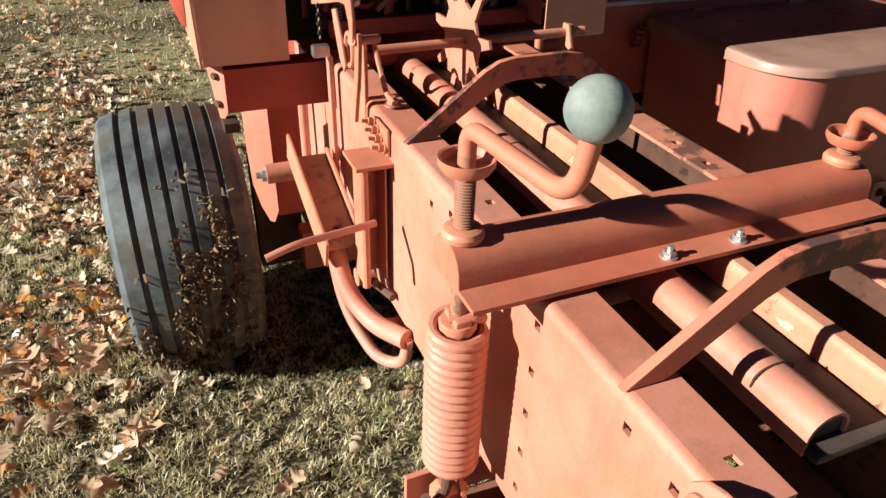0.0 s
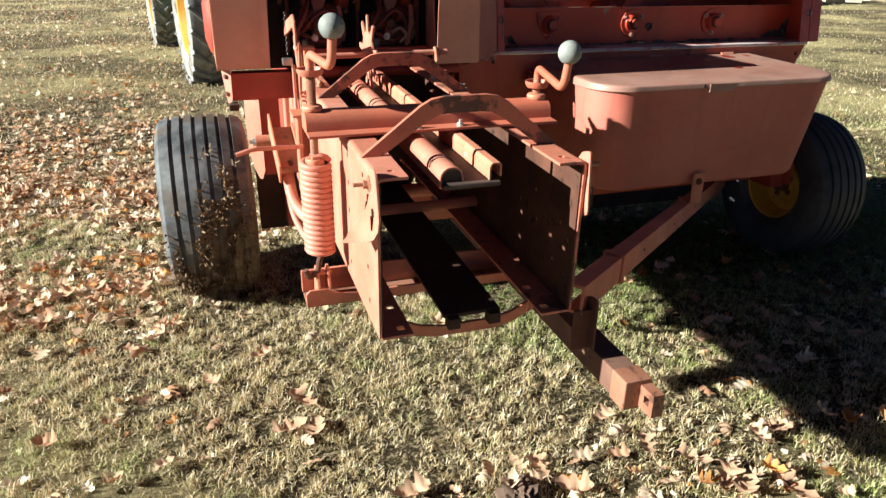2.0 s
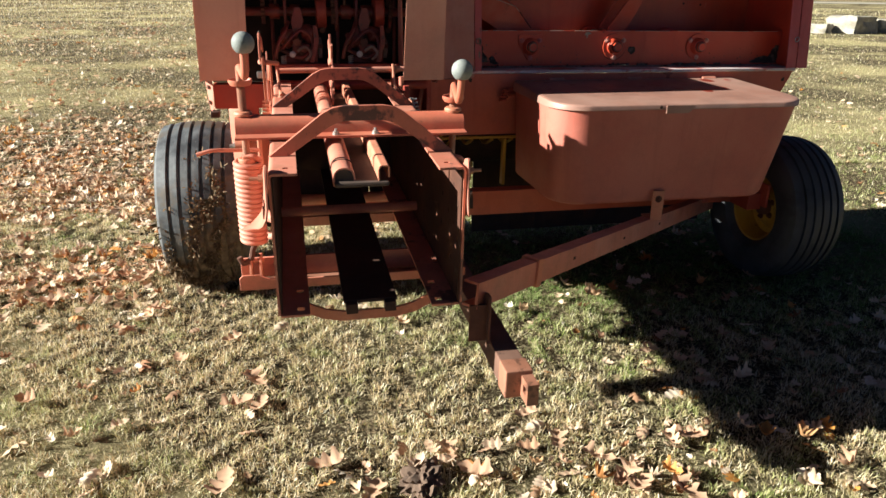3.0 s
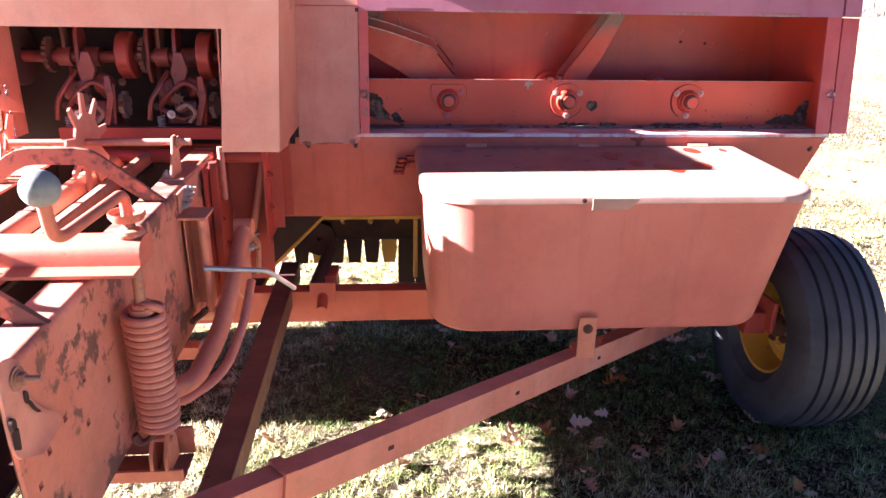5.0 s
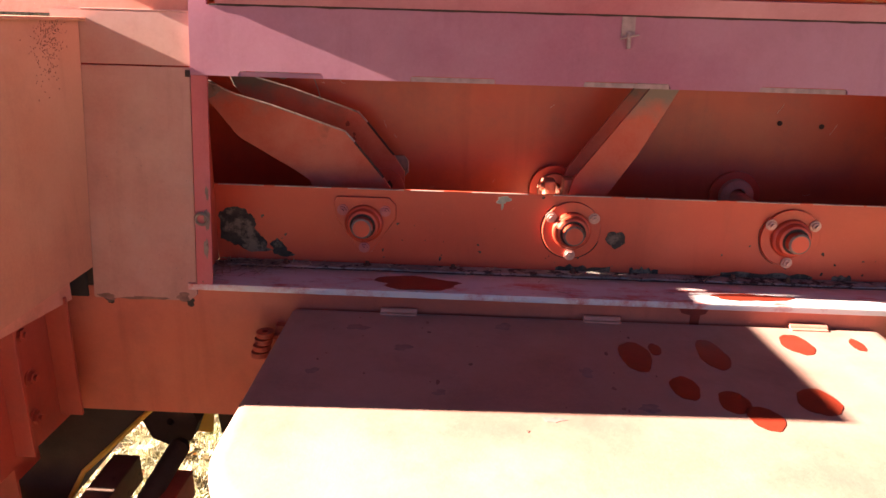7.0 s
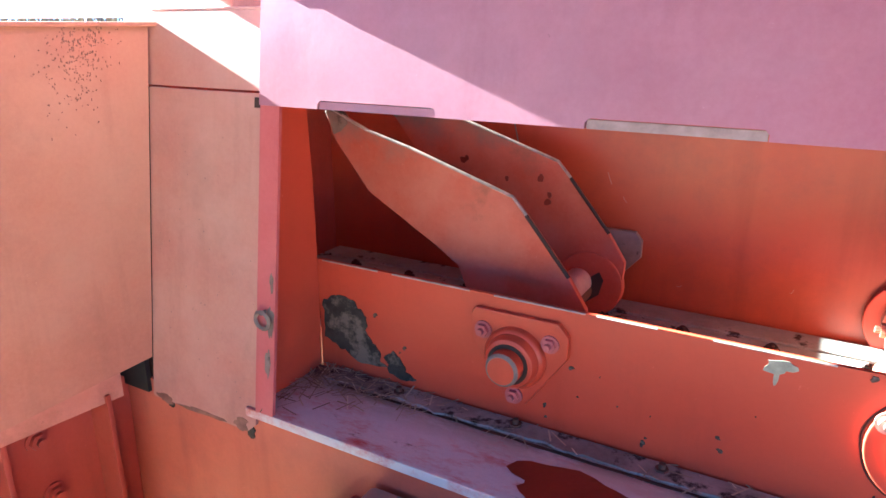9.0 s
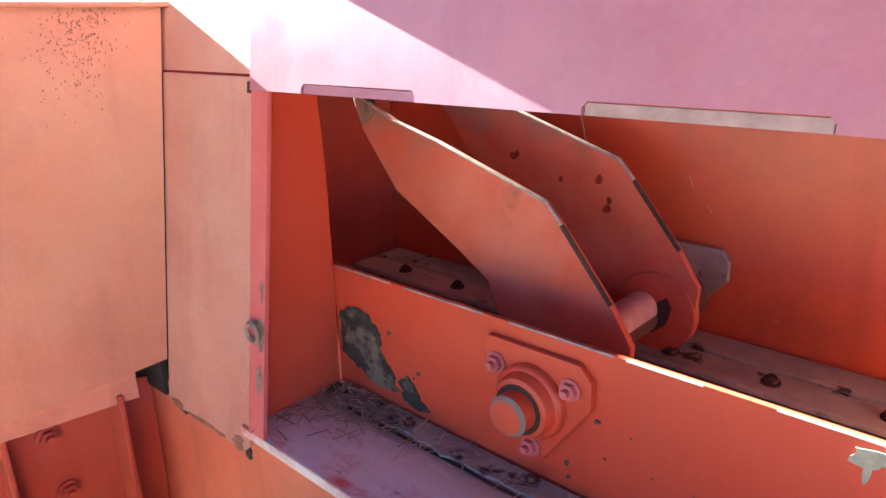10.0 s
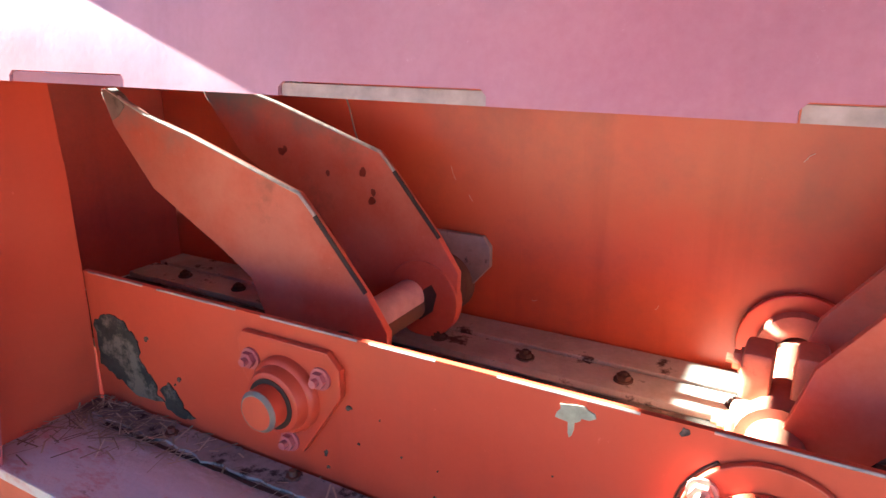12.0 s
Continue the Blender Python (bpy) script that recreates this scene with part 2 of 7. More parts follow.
def shelf_material():
    """A shelf of red paint under grey dust: bare grey scuffs, black grease and a crusted band at the back edge."""
    mat, nt, co, bsdf = start_material("dusty_red_shelf")
    mp = nt.nodes.new("ShaderNodeMapping")
    mp.inputs["Scale"].default_value = (1.0, 2.6, 1.0)
    nt.links.new(co, mp.inputs["Vector"])
    q = mp.outputs[0]
    col = mix_node(nt, ramp_node(nt, noise_node(nt, q, 4, 5), 0.35, 0.6), (0.50, 0.085, 0.070), (0.53, 0.20, 0.17))
    col = mix_node(nt, ramp_node(nt, noise_node(nt, q, 8, 9, 0.74), 0.37, 0.52), col, (0.62, 0.55, 0.54))
    col = mix_node(nt, ramp_node(nt, noise_node(nt, q, 17, 9, 0.75), 0.60, 0.68), col, (0.22, 0.16, 0.13))
    col = mix_node(nt, ramp_node(nt, noise_node(nt, q, 40, 7, 0.75), 0.60, 0.66), col, (0.62, 0.56, 0.53))
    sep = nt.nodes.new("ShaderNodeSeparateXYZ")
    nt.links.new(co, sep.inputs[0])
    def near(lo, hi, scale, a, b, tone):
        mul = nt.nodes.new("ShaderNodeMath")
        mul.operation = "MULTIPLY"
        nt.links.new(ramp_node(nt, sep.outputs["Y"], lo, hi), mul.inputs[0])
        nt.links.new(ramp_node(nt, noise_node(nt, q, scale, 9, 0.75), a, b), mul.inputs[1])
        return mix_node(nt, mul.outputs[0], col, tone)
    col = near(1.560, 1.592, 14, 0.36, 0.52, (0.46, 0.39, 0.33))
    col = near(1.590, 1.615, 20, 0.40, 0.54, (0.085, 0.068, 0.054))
    nt.links.new(col, bsdf.inputs["Base Color"])
    bsdf.inputs["Roughness"].default_value = 0.6
    bump_to(nt, bsdf, noise_node(nt, co, 60, 7, 0.7), 0.6, 0.002)
    return mat


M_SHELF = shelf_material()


def island_material(name, stops, rough=0.85, translucent=0.0):
    """Colour picked per loose piece from a ramp of colours."""
    mat, nt, co, bsdf = start_material(name)
    g = nt.nodes.new("ShaderNodeNewGeometry")
    cr = nt.nodes.new("ShaderNodeValToRGB")
    el = cr.color_ramp.elements
    while len(el) < len(stops):
        el.new(0.5)
    for e, (p, c) in zip(el, stops):
        e.position, e.color = p, (*c, 1)
    nt.links.new(g.outputs["Random Per Island"], cr.inputs[0])
    tint = noise_node(nt, co, 25, 4)
    mul = nt.nodes.new("ShaderNodeMix")
    mul.data_type, mul.blend_type = "RGBA", "MULTIPLY"
    mul.inputs[0].default_value = 0.6
    nt.links.new(cr.outputs[0], mul.inputs[6])
    gc = nt.nodes.new("ShaderNodeMapRange")
    gc.inputs["To Min"].default_value, gc.inputs["To Max"].default_value = 0.45, 1.45
    nt.links.new(tint, gc.inputs["Value"])
    nt.links.new(gc.outputs["Result"], mul.inputs[7])
    nt.links.new(mul.outputs[2], bsdf.inputs["Base Color"])
    bsdf.inputs["Roughness"].default_value = rough
    bsdf.inputs["Specular IOR Level"].default_value = 0.3
    if translucent:
        tl = nt.nodes.new("ShaderNodeBsdfTranslucent")
        nt.links.new(mul.outputs[2], tl.inputs["Color"])
        ms = nt.nodes.new("ShaderNodeMixShader")
        ms.inputs[0].default_value = translucent
        nt.links.new(bsdf.outputs[0], ms.inputs[1])
        nt.links.new(tl.outputs[0], ms.inputs[2])
        nt.links.new(ms.outputs[0], nt.nodes["Material Output"].inputs["Surface"])
    return mat


def grass_material():
    """Blades picked one by one from straw and green tones, with the share of green drifting in patches over the lawn."""
    mat, nt, co, bsdf = start_material("dry_lawn_grass")
    g = nt.nodes.new("ShaderNodeNewGeometry")
    def tones(stops):
        cr = nt.nodes.new("ShaderNodeValToRGB")
        el = cr.color_ramp.elements
        while len(el) < len(stops):
            el.new(0.5)
        for e, (p, c) in zip(el, stops):
            e.position, e.color = p, (*c, 1)
        nt.links.new(g.outputs["Random Per Island"], cr.inputs[0])
        return cr.outputs[0]
    dry = tones([(0.0, (0.20, 0.13, 0.055)), (0.16, (0.74, 0.58, 0.35)), (0.38, (0.98, 0.87, 0.64)), (0.52, (0.40, 0.28, 0.12)), (0.68, (0.86, 0.71, 0.46)), (0.84, (0.34, 0.34, 0.10)), (1.0, (1.0, 0.94, 0.80))])
    green = tones([(0.0, (0.10, 0.17, 0.03)), (0.25, (0.30, 0.35, 0.10)), (0.45, (0.80, 0.70, 0.44)), (0.66, (0.16, 0.25, 0.05)), (0.84, (0.44, 0.46, 0.17)), (1.0, (0.95, 0.88, 0.66))])
    patch = nt.nodes.new("ShaderNodeMath")
    patch.operation = "MULTIPLY_ADD"
    nt.links.new(noise_node(nt, co, 1.1, 4, 0.6), patch.inputs[0])
    patch.inputs[1].default_value = 0.7
    nt.links.new(noise_node(nt, co, 7.0, 4, 0.6), patch.inputs[2])
    # the strip beside the baler is greener; under it darker tones paint shade
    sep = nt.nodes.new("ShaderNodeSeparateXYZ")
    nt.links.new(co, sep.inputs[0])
    strip_mask = nt.nodes.new("ShaderNodeMath")
    strip_mask.operation = "MULTIPLY"
    nt.links.new(ramp_node(nt, sep.outputs["X"], 0.3, 1.3), strip_mask.inputs[0])
    nt.links.new(ramp_node(nt, sep.outputs["Y"], 0.25, 0.95), strip_mask.inputs[1])
    greening = nt.nodes.new("ShaderNodeMath")
    greening.operation = "MULTIPLY_ADD"
    nt.links.new(strip_mask.outputs[0], greening.inputs[0])
    greening.inputs[1].default_value = 0.30
    nt.links.new(patch.outputs[0], greening.inputs[2])
    # dark green grass tones with the baler's shade mixed in
    shade_green = tones([(0.0, (0.06, 0.12, 0.02)), (0.3, (0.17, 0.26, 0.06)), (0.55, (0.09, 0.17, 0.03)), (0.8, (0.28, 0.34, 0.11)), (1.0, (0.55, 0.52, 0.28))])
    far = nt.nodes.new("ShaderNodeMath")
    far.operation = "MULTIPLY_ADD"
    nt.links.new(ramp_node(nt, sep.outputs["Y"], 2.2, 5.0), far.inputs[0])
    far.inputs[1].default_value = -0.22
    nt.links.new(greening.outputs[0], far.inputs[2])
    col = mix_node(nt, ramp_node(nt, far.outputs[0], 0.86, 1.06), dry, green)
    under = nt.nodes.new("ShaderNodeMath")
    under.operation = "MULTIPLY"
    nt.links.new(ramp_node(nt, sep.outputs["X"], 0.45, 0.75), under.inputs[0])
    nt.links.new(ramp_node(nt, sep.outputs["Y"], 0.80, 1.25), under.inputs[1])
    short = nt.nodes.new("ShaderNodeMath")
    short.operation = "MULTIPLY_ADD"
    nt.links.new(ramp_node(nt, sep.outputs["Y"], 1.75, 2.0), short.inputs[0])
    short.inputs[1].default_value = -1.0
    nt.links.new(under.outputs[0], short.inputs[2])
    col = mix_node(nt, short.outputs[0], col, shade_green)
    nt.links.new(col, bsdf.inputs["Base Color"])
    bsdf.inputs["Roughness"].default_value, bsdf.inputs["Specular IOR Level"].default_value = 0.6, 0.35
    tl = nt.nodes.new("ShaderNodeBsdfTranslucent")
    nt.links.new(col, tl.inputs["Color"])
    ms = nt.nodes.new("ShaderNodeMixShader")
    ms.inputs[0].default_value = 0.3
    nt.links.new(bsdf.outputs[0], ms.inputs[1])
    nt.links.new(tl.outputs[0], ms.inputs[2])
    nt.links.new(ms.outputs[0], nt.nodes["Material Output"].inputs["Surface"])
    return mat


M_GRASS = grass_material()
M_LEAF = island_material("dead_oak_leaf", [(0.0, (0.60, 0.42, 0.27)), (0.25, (0.85, 0.68, 0.50)), (0.45, (0.42, 0.21, 0.11)), (0.62, (0.74, 0.50, 0.34)), (0.78, (0.92, 0.82, 0.68)), (0.92, (0.66, 0.30, 0.07)), (1.0, (0.34, 0.16, 0.08))], 0.7, 0.25)
M_TUFT = island_material("dried_clippings", [(0.0, (0.20, 0.13, 0.07)), (0.5, (0.12, 0.08, 0.045)), (1.0, (0.28, 0.20, 0.12))])
M_STRAW = island_material("straw_bits", [(0.0, (0.52, 0.42, 0.28)), (0.5, (0.20, 0.15, 0.10)), (0.8, (0.36, 0.29, 0.20)), (1.0, (0.70, 0.60, 0.42))])


def ground_material():
    mat, nt, co, bsdf = start_material("lawn_ground")
    col = mix_node(nt, ramp_node(nt, noise_node(nt, co, 1.3, 7, 0.65), 0.35, 0.65), (0.055, 0.036, 0.020), (0.045, 0.038, 0.018))
    col = mix_node(nt, ramp_node(nt, noise_node(nt, co, 60, 8, 0.75), 0.50, 0.66), col, (0.62, 0.53, 0.33))
    col = mix_node(nt, ramp_node(nt, noise_node(nt, co, 0.35, 5), 0.45, 0.62), col, (0.44, 0.38, 0.20))
    col = mix_node(nt, ramp_node(nt, noise_node(nt, co, 14, 9, 0.8), 0.56, 0.64), col, (0.66, 0.50, 0.32))
    nt.links.new(col, bsdf.inputs["Base Color"])
    bsdf.inputs["Roughness"].default_value = 0.95
    bsdf.inputs["Specular IOR Level"].default_value = 0.1
    bump_to(nt, bsdf, noise_node(nt, co, 70, 9, 0.8), 1.0, 0.03)
    return mat


M_GROUND = ground_material()
M_STONE = plain("pale_limestone", (0.36, 0.33, 0.27), 0.9, 0.0, 0.35, 5, 0.8)
M_ROAD = plain("pale_gravel_road", (0.42, 0.39, 0.34), 0.95, 0.0, 0.2, 3)
M_BARK = plain("dark_bark", (0.13, 0.085, 0.06), 0.95, 0.0, 0.3, 20, 0.8)
M_TWIG = island_material("bare_twigs", [(0.0, (0.16, 0.13, 0.11)), (1.0, (0.26, 0.21, 0.17))])
M_BRICK = plain("red_siding", (0.22, 0.075, 0.05), 0.8, 0.0, 0.2, 3)
M_WHITE = plain("white_trim", (0.72, 0.72, 0.70), 0.6, 0.0, 0.08, 4)
M_GLASS = plain("dark_window_glass", (0.04, 0.05, 0.06), 0.1, 0.0, 0.1, 2)


# ---- mesh helpers ----
def finish(bm, angle=35):
    me = bpy.data.meshes.new("mesh")
    bmesh.ops.recalc_face_normals(bm, faces=bm.faces)
    bm.to_mesh(me)
    bm.free()
    me.polygons.foreach_set("use_smooth", [True] * len(me.polygons))
    me.set_sharp_from_angle(angle=radians(angle))
    return me


def part(name, bm, mat, parent, label="", m=None, angle=35):
    me = finish(bm, angle)
    me.materials.append(mat)
    ob = new(name, me)
    ob.parent = parent
    if m is not None:
        ob.matrix_basis = m
    flat = ob.modifiers.new("flat_faces", "WEIGHTED_NORMAL")
    flat.weight, flat.keep_sharp = 80, True
    return tagged(ob, label)


def thing(name, label, category, group="", loc=(0, 0, 0), kind=""):
    ob = new(name)
    ob.empty_display_size = 0.1
    ob.location = loc
    return tagged(ob, label, category, group, kind)


def merge(bm, tmp, m=None):
    if m is not None:
        bmesh.ops.transform(tmp, matrix=m, verts=tmp.verts)
    me = bpy.data.meshes.new("tmp")
    tmp.to_mesh(me)
    tmp.free()
    bm.from_mesh(me)
    bpy.data.meshes.remove(me)
    return bm


def box(bm, lo, hi, bev=0.0025, m=None, seg=2):
    t = bmesh.new()
    bmesh.ops.create_cube(t, size=1)
    s = Vector(hi) - Vector(lo)
    for v in t.verts:
        v.co = Vector(((v.co.x + 0.5) * s.x + lo[0], (v.co.y + 0.5) * s.y + lo[1], (v.co.z + 0.5) * s.z + lo[2]))
    if bev > 0:
        bmesh.ops.bevel(t, geom=t.edges[:], offset=min(bev, min(abs(s.x), abs(s.y), abs(s.z)) * 0.45), segments=seg, affect="EDGES", profile=0.5)
    return merge(bm, t, m)


def frame_axes(d):
    d = d.normalized()
    u = d.cross(Vector((0, 0, 1)))
    if u.length < 1e-4:
        u = d.cross(Vector((0, 1, 0)))
    u.normalize()
    return u, d.cross(u).normalized()


def tube(bm, pts, r, seg=12, caps=True, closed=False):
    """A round bar along a line of points; r is one radius or one for each point."""
    pts = [Vector(p) for p in pts]
    n = len(pts)
    radii = r if isinstance(r, (list, tuple)) else [r] * n
    rings, u = [], None
    for i, p in enumerate(pts):
        a = pts[i - 1] if i or closed else p
        b = pts[(i + 1) % n] if i < n - 1 or closed else p
        d = (b - a).normalized()
        if u is None:
            u, w = frame_axes(d)
        u = (u - d * u.dot(d)).normalized()
        w = d.cross(u)
        rings.append([bm.verts.new(p + (u * math.cos(k * math.tau / seg) + w * math.sin(k * math.tau / seg)) * radii[i]) for k in range(seg)])
    for i in range(n if closed else n - 1):
        a, b = rings[i], rings[(i + 1) % n]
        for k in range(seg):
            bm.faces.new((a[k], a[(k + 1) % seg], b[(k + 1) % seg], b[k]))
    if caps and not closed:
        bm.faces.new(rings[0][::-1])
        bm.faces.new(rings[-1])
    return bm


def rounded(pts, r, seg=6):
    """The line with its inner corners turned into arcs."""
    pts = [Vector(p) for p in pts]
    out = [pts[0]]
    for a, b, c in zip(pts, pts[1:], pts[2:]):
        d1, d2 = (a - b), (c - b)
        k = min(r, d1.length * 0.48, d2.length * 0.48)
        p, q = b + d1.normalized() * k, b + d2.normalized() * k
        for i in range(seg + 1):
            s = i / seg
            out.append(p * (1 - s) ** 2 + b * 2 * s * (1 - s) + q * s ** 2)
    out.append(pts[-1])
    return out


def prism(bm, pts, axis, t0, t1, bev=0.0):
    """A flat outline, thickened along an axis. pts are in the two other axes, in their order."""
    t = bmesh.new()
    def at(p, h):
        v = list(p)
        v.insert("xyz".index(axis), h)
        return v
    a = [t.verts.new(at(p, t0)) for p in pts]
    b = [t.verts.new(at(p, t1)) for p in pts]
    t.faces.new(a)
    t.faces.new(b[::-1])
    for i in range(len(pts)):
        j = (i + 1) % len(pts)
        t.faces.new((a[i], b[i], b[j], a[j]))
    bmesh.ops.recalc_face_normals(t, faces=t.faces)
    if bev:
        es = [e for e in t.edges if abs(e.verts[0].co["xyz".index(axis)] - e.verts[1].co["xyz".index(axis)]) < 1e-6]
        bmesh.ops.bevel(t, geom=es, offset=bev, segments=2, affect="EDGES", profile=0.5)
    return merge(bm, t)


def holed(bm, axis, lo, hi, t0, t1, holes):
    """A flat plate between lo and hi (in the two other axes) with square holes (centre a, centre b, half width)."""
    xs = sorted({lo[0], hi[0], *[h[0] - h[2] for h in holes], *[h[0] + h[2] for h in holes]})
    ys = sorted({lo[1], hi[1], *[h[1] - h[2] for h in holes], *[h[1] + h[2] for h in holes]})
    n = "xyz".index(axis)
    t = bmesh.new()
    grid = {}
    def vert(i, j, k):
        if (i, j, k) not in grid:
            v = [xs[i], ys[j]]
            v.insert(n, (t0, t1)[k])
            grid[i, j, k] = t.verts.new(v)
        return grid[i, j, k]
    def solid(i, j):
        if not (0 <= i < len(xs) - 1 and 0 <= j < len(ys) - 1):
            return False
        cx, cy = (xs[i] + xs[i + 1]) / 2, (ys[j] + ys[j + 1]) / 2
        return not any(abs(cx - h[0]) < h[2] and abs(cy - h[1]) < h[2] for h in holes)
    for i in range(len(xs) - 1):
        for j in range(len(ys) - 1):
            if not solid(i, j):
                continue
            for k in (0, 1):
                t.faces.new([vert(i, j, k), vert(i + 1, j, k), vert(i + 1, j + 1, k), vert(i, j + 1, k)])
            for di, dj, e in ((-1, 0, ((i, j), (i, j + 1))), (1, 0, ((i + 1, j), (i + 1, j + 1))), (0, -1, ((i, j), (i + 1, j))), (0, 1, ((i, j + 1), (i + 1, j + 1)))):
                if not solid(i + di, j + dj):
                    (a, b), (c, d) = e
                    t.faces.new([vert(a, b, 0), vert(c, d, 0), vert(c, d, 1), vert(a, b, 1)])
    bmesh.ops.recalc_face_normals(t, faces=t.faces)
    return merge(bm, t)


def sweep(bm, profile, axis, t0, t1, thick):
    """A bent sheet: an open line of points in the two other axes, given thickness, drawn along an axis."""
    ps = [Vector((p[0], p[1])) for p in profile]
    off = []
    for i, p in enumerate(ps):
        d = (ps[min(i + 1, len(ps) - 1)] - ps[max(i - 1, 0)]).normalized()
        off.append(p + Vector((-d.y, d.x)) * thick)
    return prism(bm, [tuple(p) for p in ps] + [tuple(p) for p in off[::-1]], axis, t0, t1)


def lathe(bm, profile, centre, axis="x", seg=48):
    """A closed outline of (along, radius) turned round an axis."""
    rings = []
    for k in range(seg):
        a = k * math.tau / seg
        ring = []
        for s, r in profile:
            u, w = r * math.cos(a), r * math.sin(a)
            v = {"x": (s, u, w), "y": (u, s, w), "z": (u, w, s)}[axis]
            ring.append(bm.verts.new(Vector(centre) + Vector(v)))
        rings.append(ring)
    n = len(profile)
    for k in range(seg):
        a, b = rings[k], rings[(k + 1) % seg]
        for i in range(n):
            j = (i + 1) % n
            bm.faces.new((a[i], a[j], b[j], b[i]))
    return bm


def hexbolt(bm, at, d, r=0.009, h=0.008, stud=0.006):
    at, d = Vector(at), Vector(d).normalized()
    tube(bm, [at, at + d * h * 0.3], r * 1.35, 14)
    tube(bm, [at, at + d * h], r, 6)
    if stud:
        tube(bm, [at, at + d * (h + stud)], r * 0.5, 8)
    return bm


def ngon(cx, cy, r, n=24, a0=0.0):
    return [(cx + r * math.cos(a0 + k * math.tau / n), cy + r * math.sin(a0 + k * math.tau / n)) for k in range(n)]


def blob(rng, cx, cy, rx, ry, n=22, rough=0.25):
    ph = [rng.uniform(0, 6.28) for _ in range(4)]
    out = []
    for k in range(n):
        a = k * math.tau / n
        q = 1 + rough * (0.5 * math.sin(2 * a + ph[0]) + 0.35 * math.sin(3 * a + ph[1]) + 0.3 * math.sin(5 * a + ph[2]) + 0.2 * math.sin(9 * a + ph[3]))
        out.append((cx + rx * q * math.cos(a), cy + ry * q * math.sin(a)))
    return out


# ---- ground ----
def height(x, y):
    dip = 0.022 * math.exp(-((x - 2.4) ** 2 + (y - 1.25) ** 2) / 0.6)
    return 0.012 * noise.noise((x * 1.3, y * 1.3, 0)) + 0.006 * noise.noise((x * 5, y * 5, 3)) - dip


def build_ground():
    bm = bmesh.new()
    s = np.linspace(-1, 1, 150)
    ax = np.sign(s) * (np.exp(np.abs(s) * 7.2) - 1) / (math.exp(7.2) - 1) * 900 + s * 6
    rows = [[bm.verts.new((x + 0.6, y + 2.0, height(x + 0.6, y + 2.0) if abs(x) < 60 and abs(y) < 60 else 0)) for x in ax] for y in ax]
    for a, b in zip(rows, rows[1:]):
        for i in range(len(ax) - 1):
            bm.faces.new((a[i], a[i + 1], b[i + 1], b[i]))
    me = finish(bm, 180)
    me.materials.append(M_GROUND)
    return tagged(new("ground", me), "dry autumn lawn of tan and green grass", "lawn", kind="structure")


build_ground()


def triangles_object(name, verts, faces_per, mat, label, category, parent=None):
    """One mesh of many small pieces: verts is (pieces, corners, 3)."""
    n, k = verts.shape[0], verts.shape[1]
    me = bpy.data.meshes.new(name)
    me.vertices.add(n * k)
    me.vertices.foreach_set("co", verts.reshape(-1).astype(np.float32))
    f = np.array(faces_per)
    loops = (np.arange(n)[:, None, None] * k + f[None]).reshape(-1)
    me.loops.add(len(loops))
    me.loops.foreach_set("vertex_index", loops.astype(np.int32))
    m = n * len(f)
    me.polygons.add(m)
    me.polygons.foreach_set("loop_start", (np.arange(m) * f.shape[1]).astype(np.int32))
    me.update(calc_edges=True)
    me.validate()
    me.materials.append(mat)
    ob = new(name, me)
    ob.parent = parent
    return tagged(ob, label, category, kind="stuff")


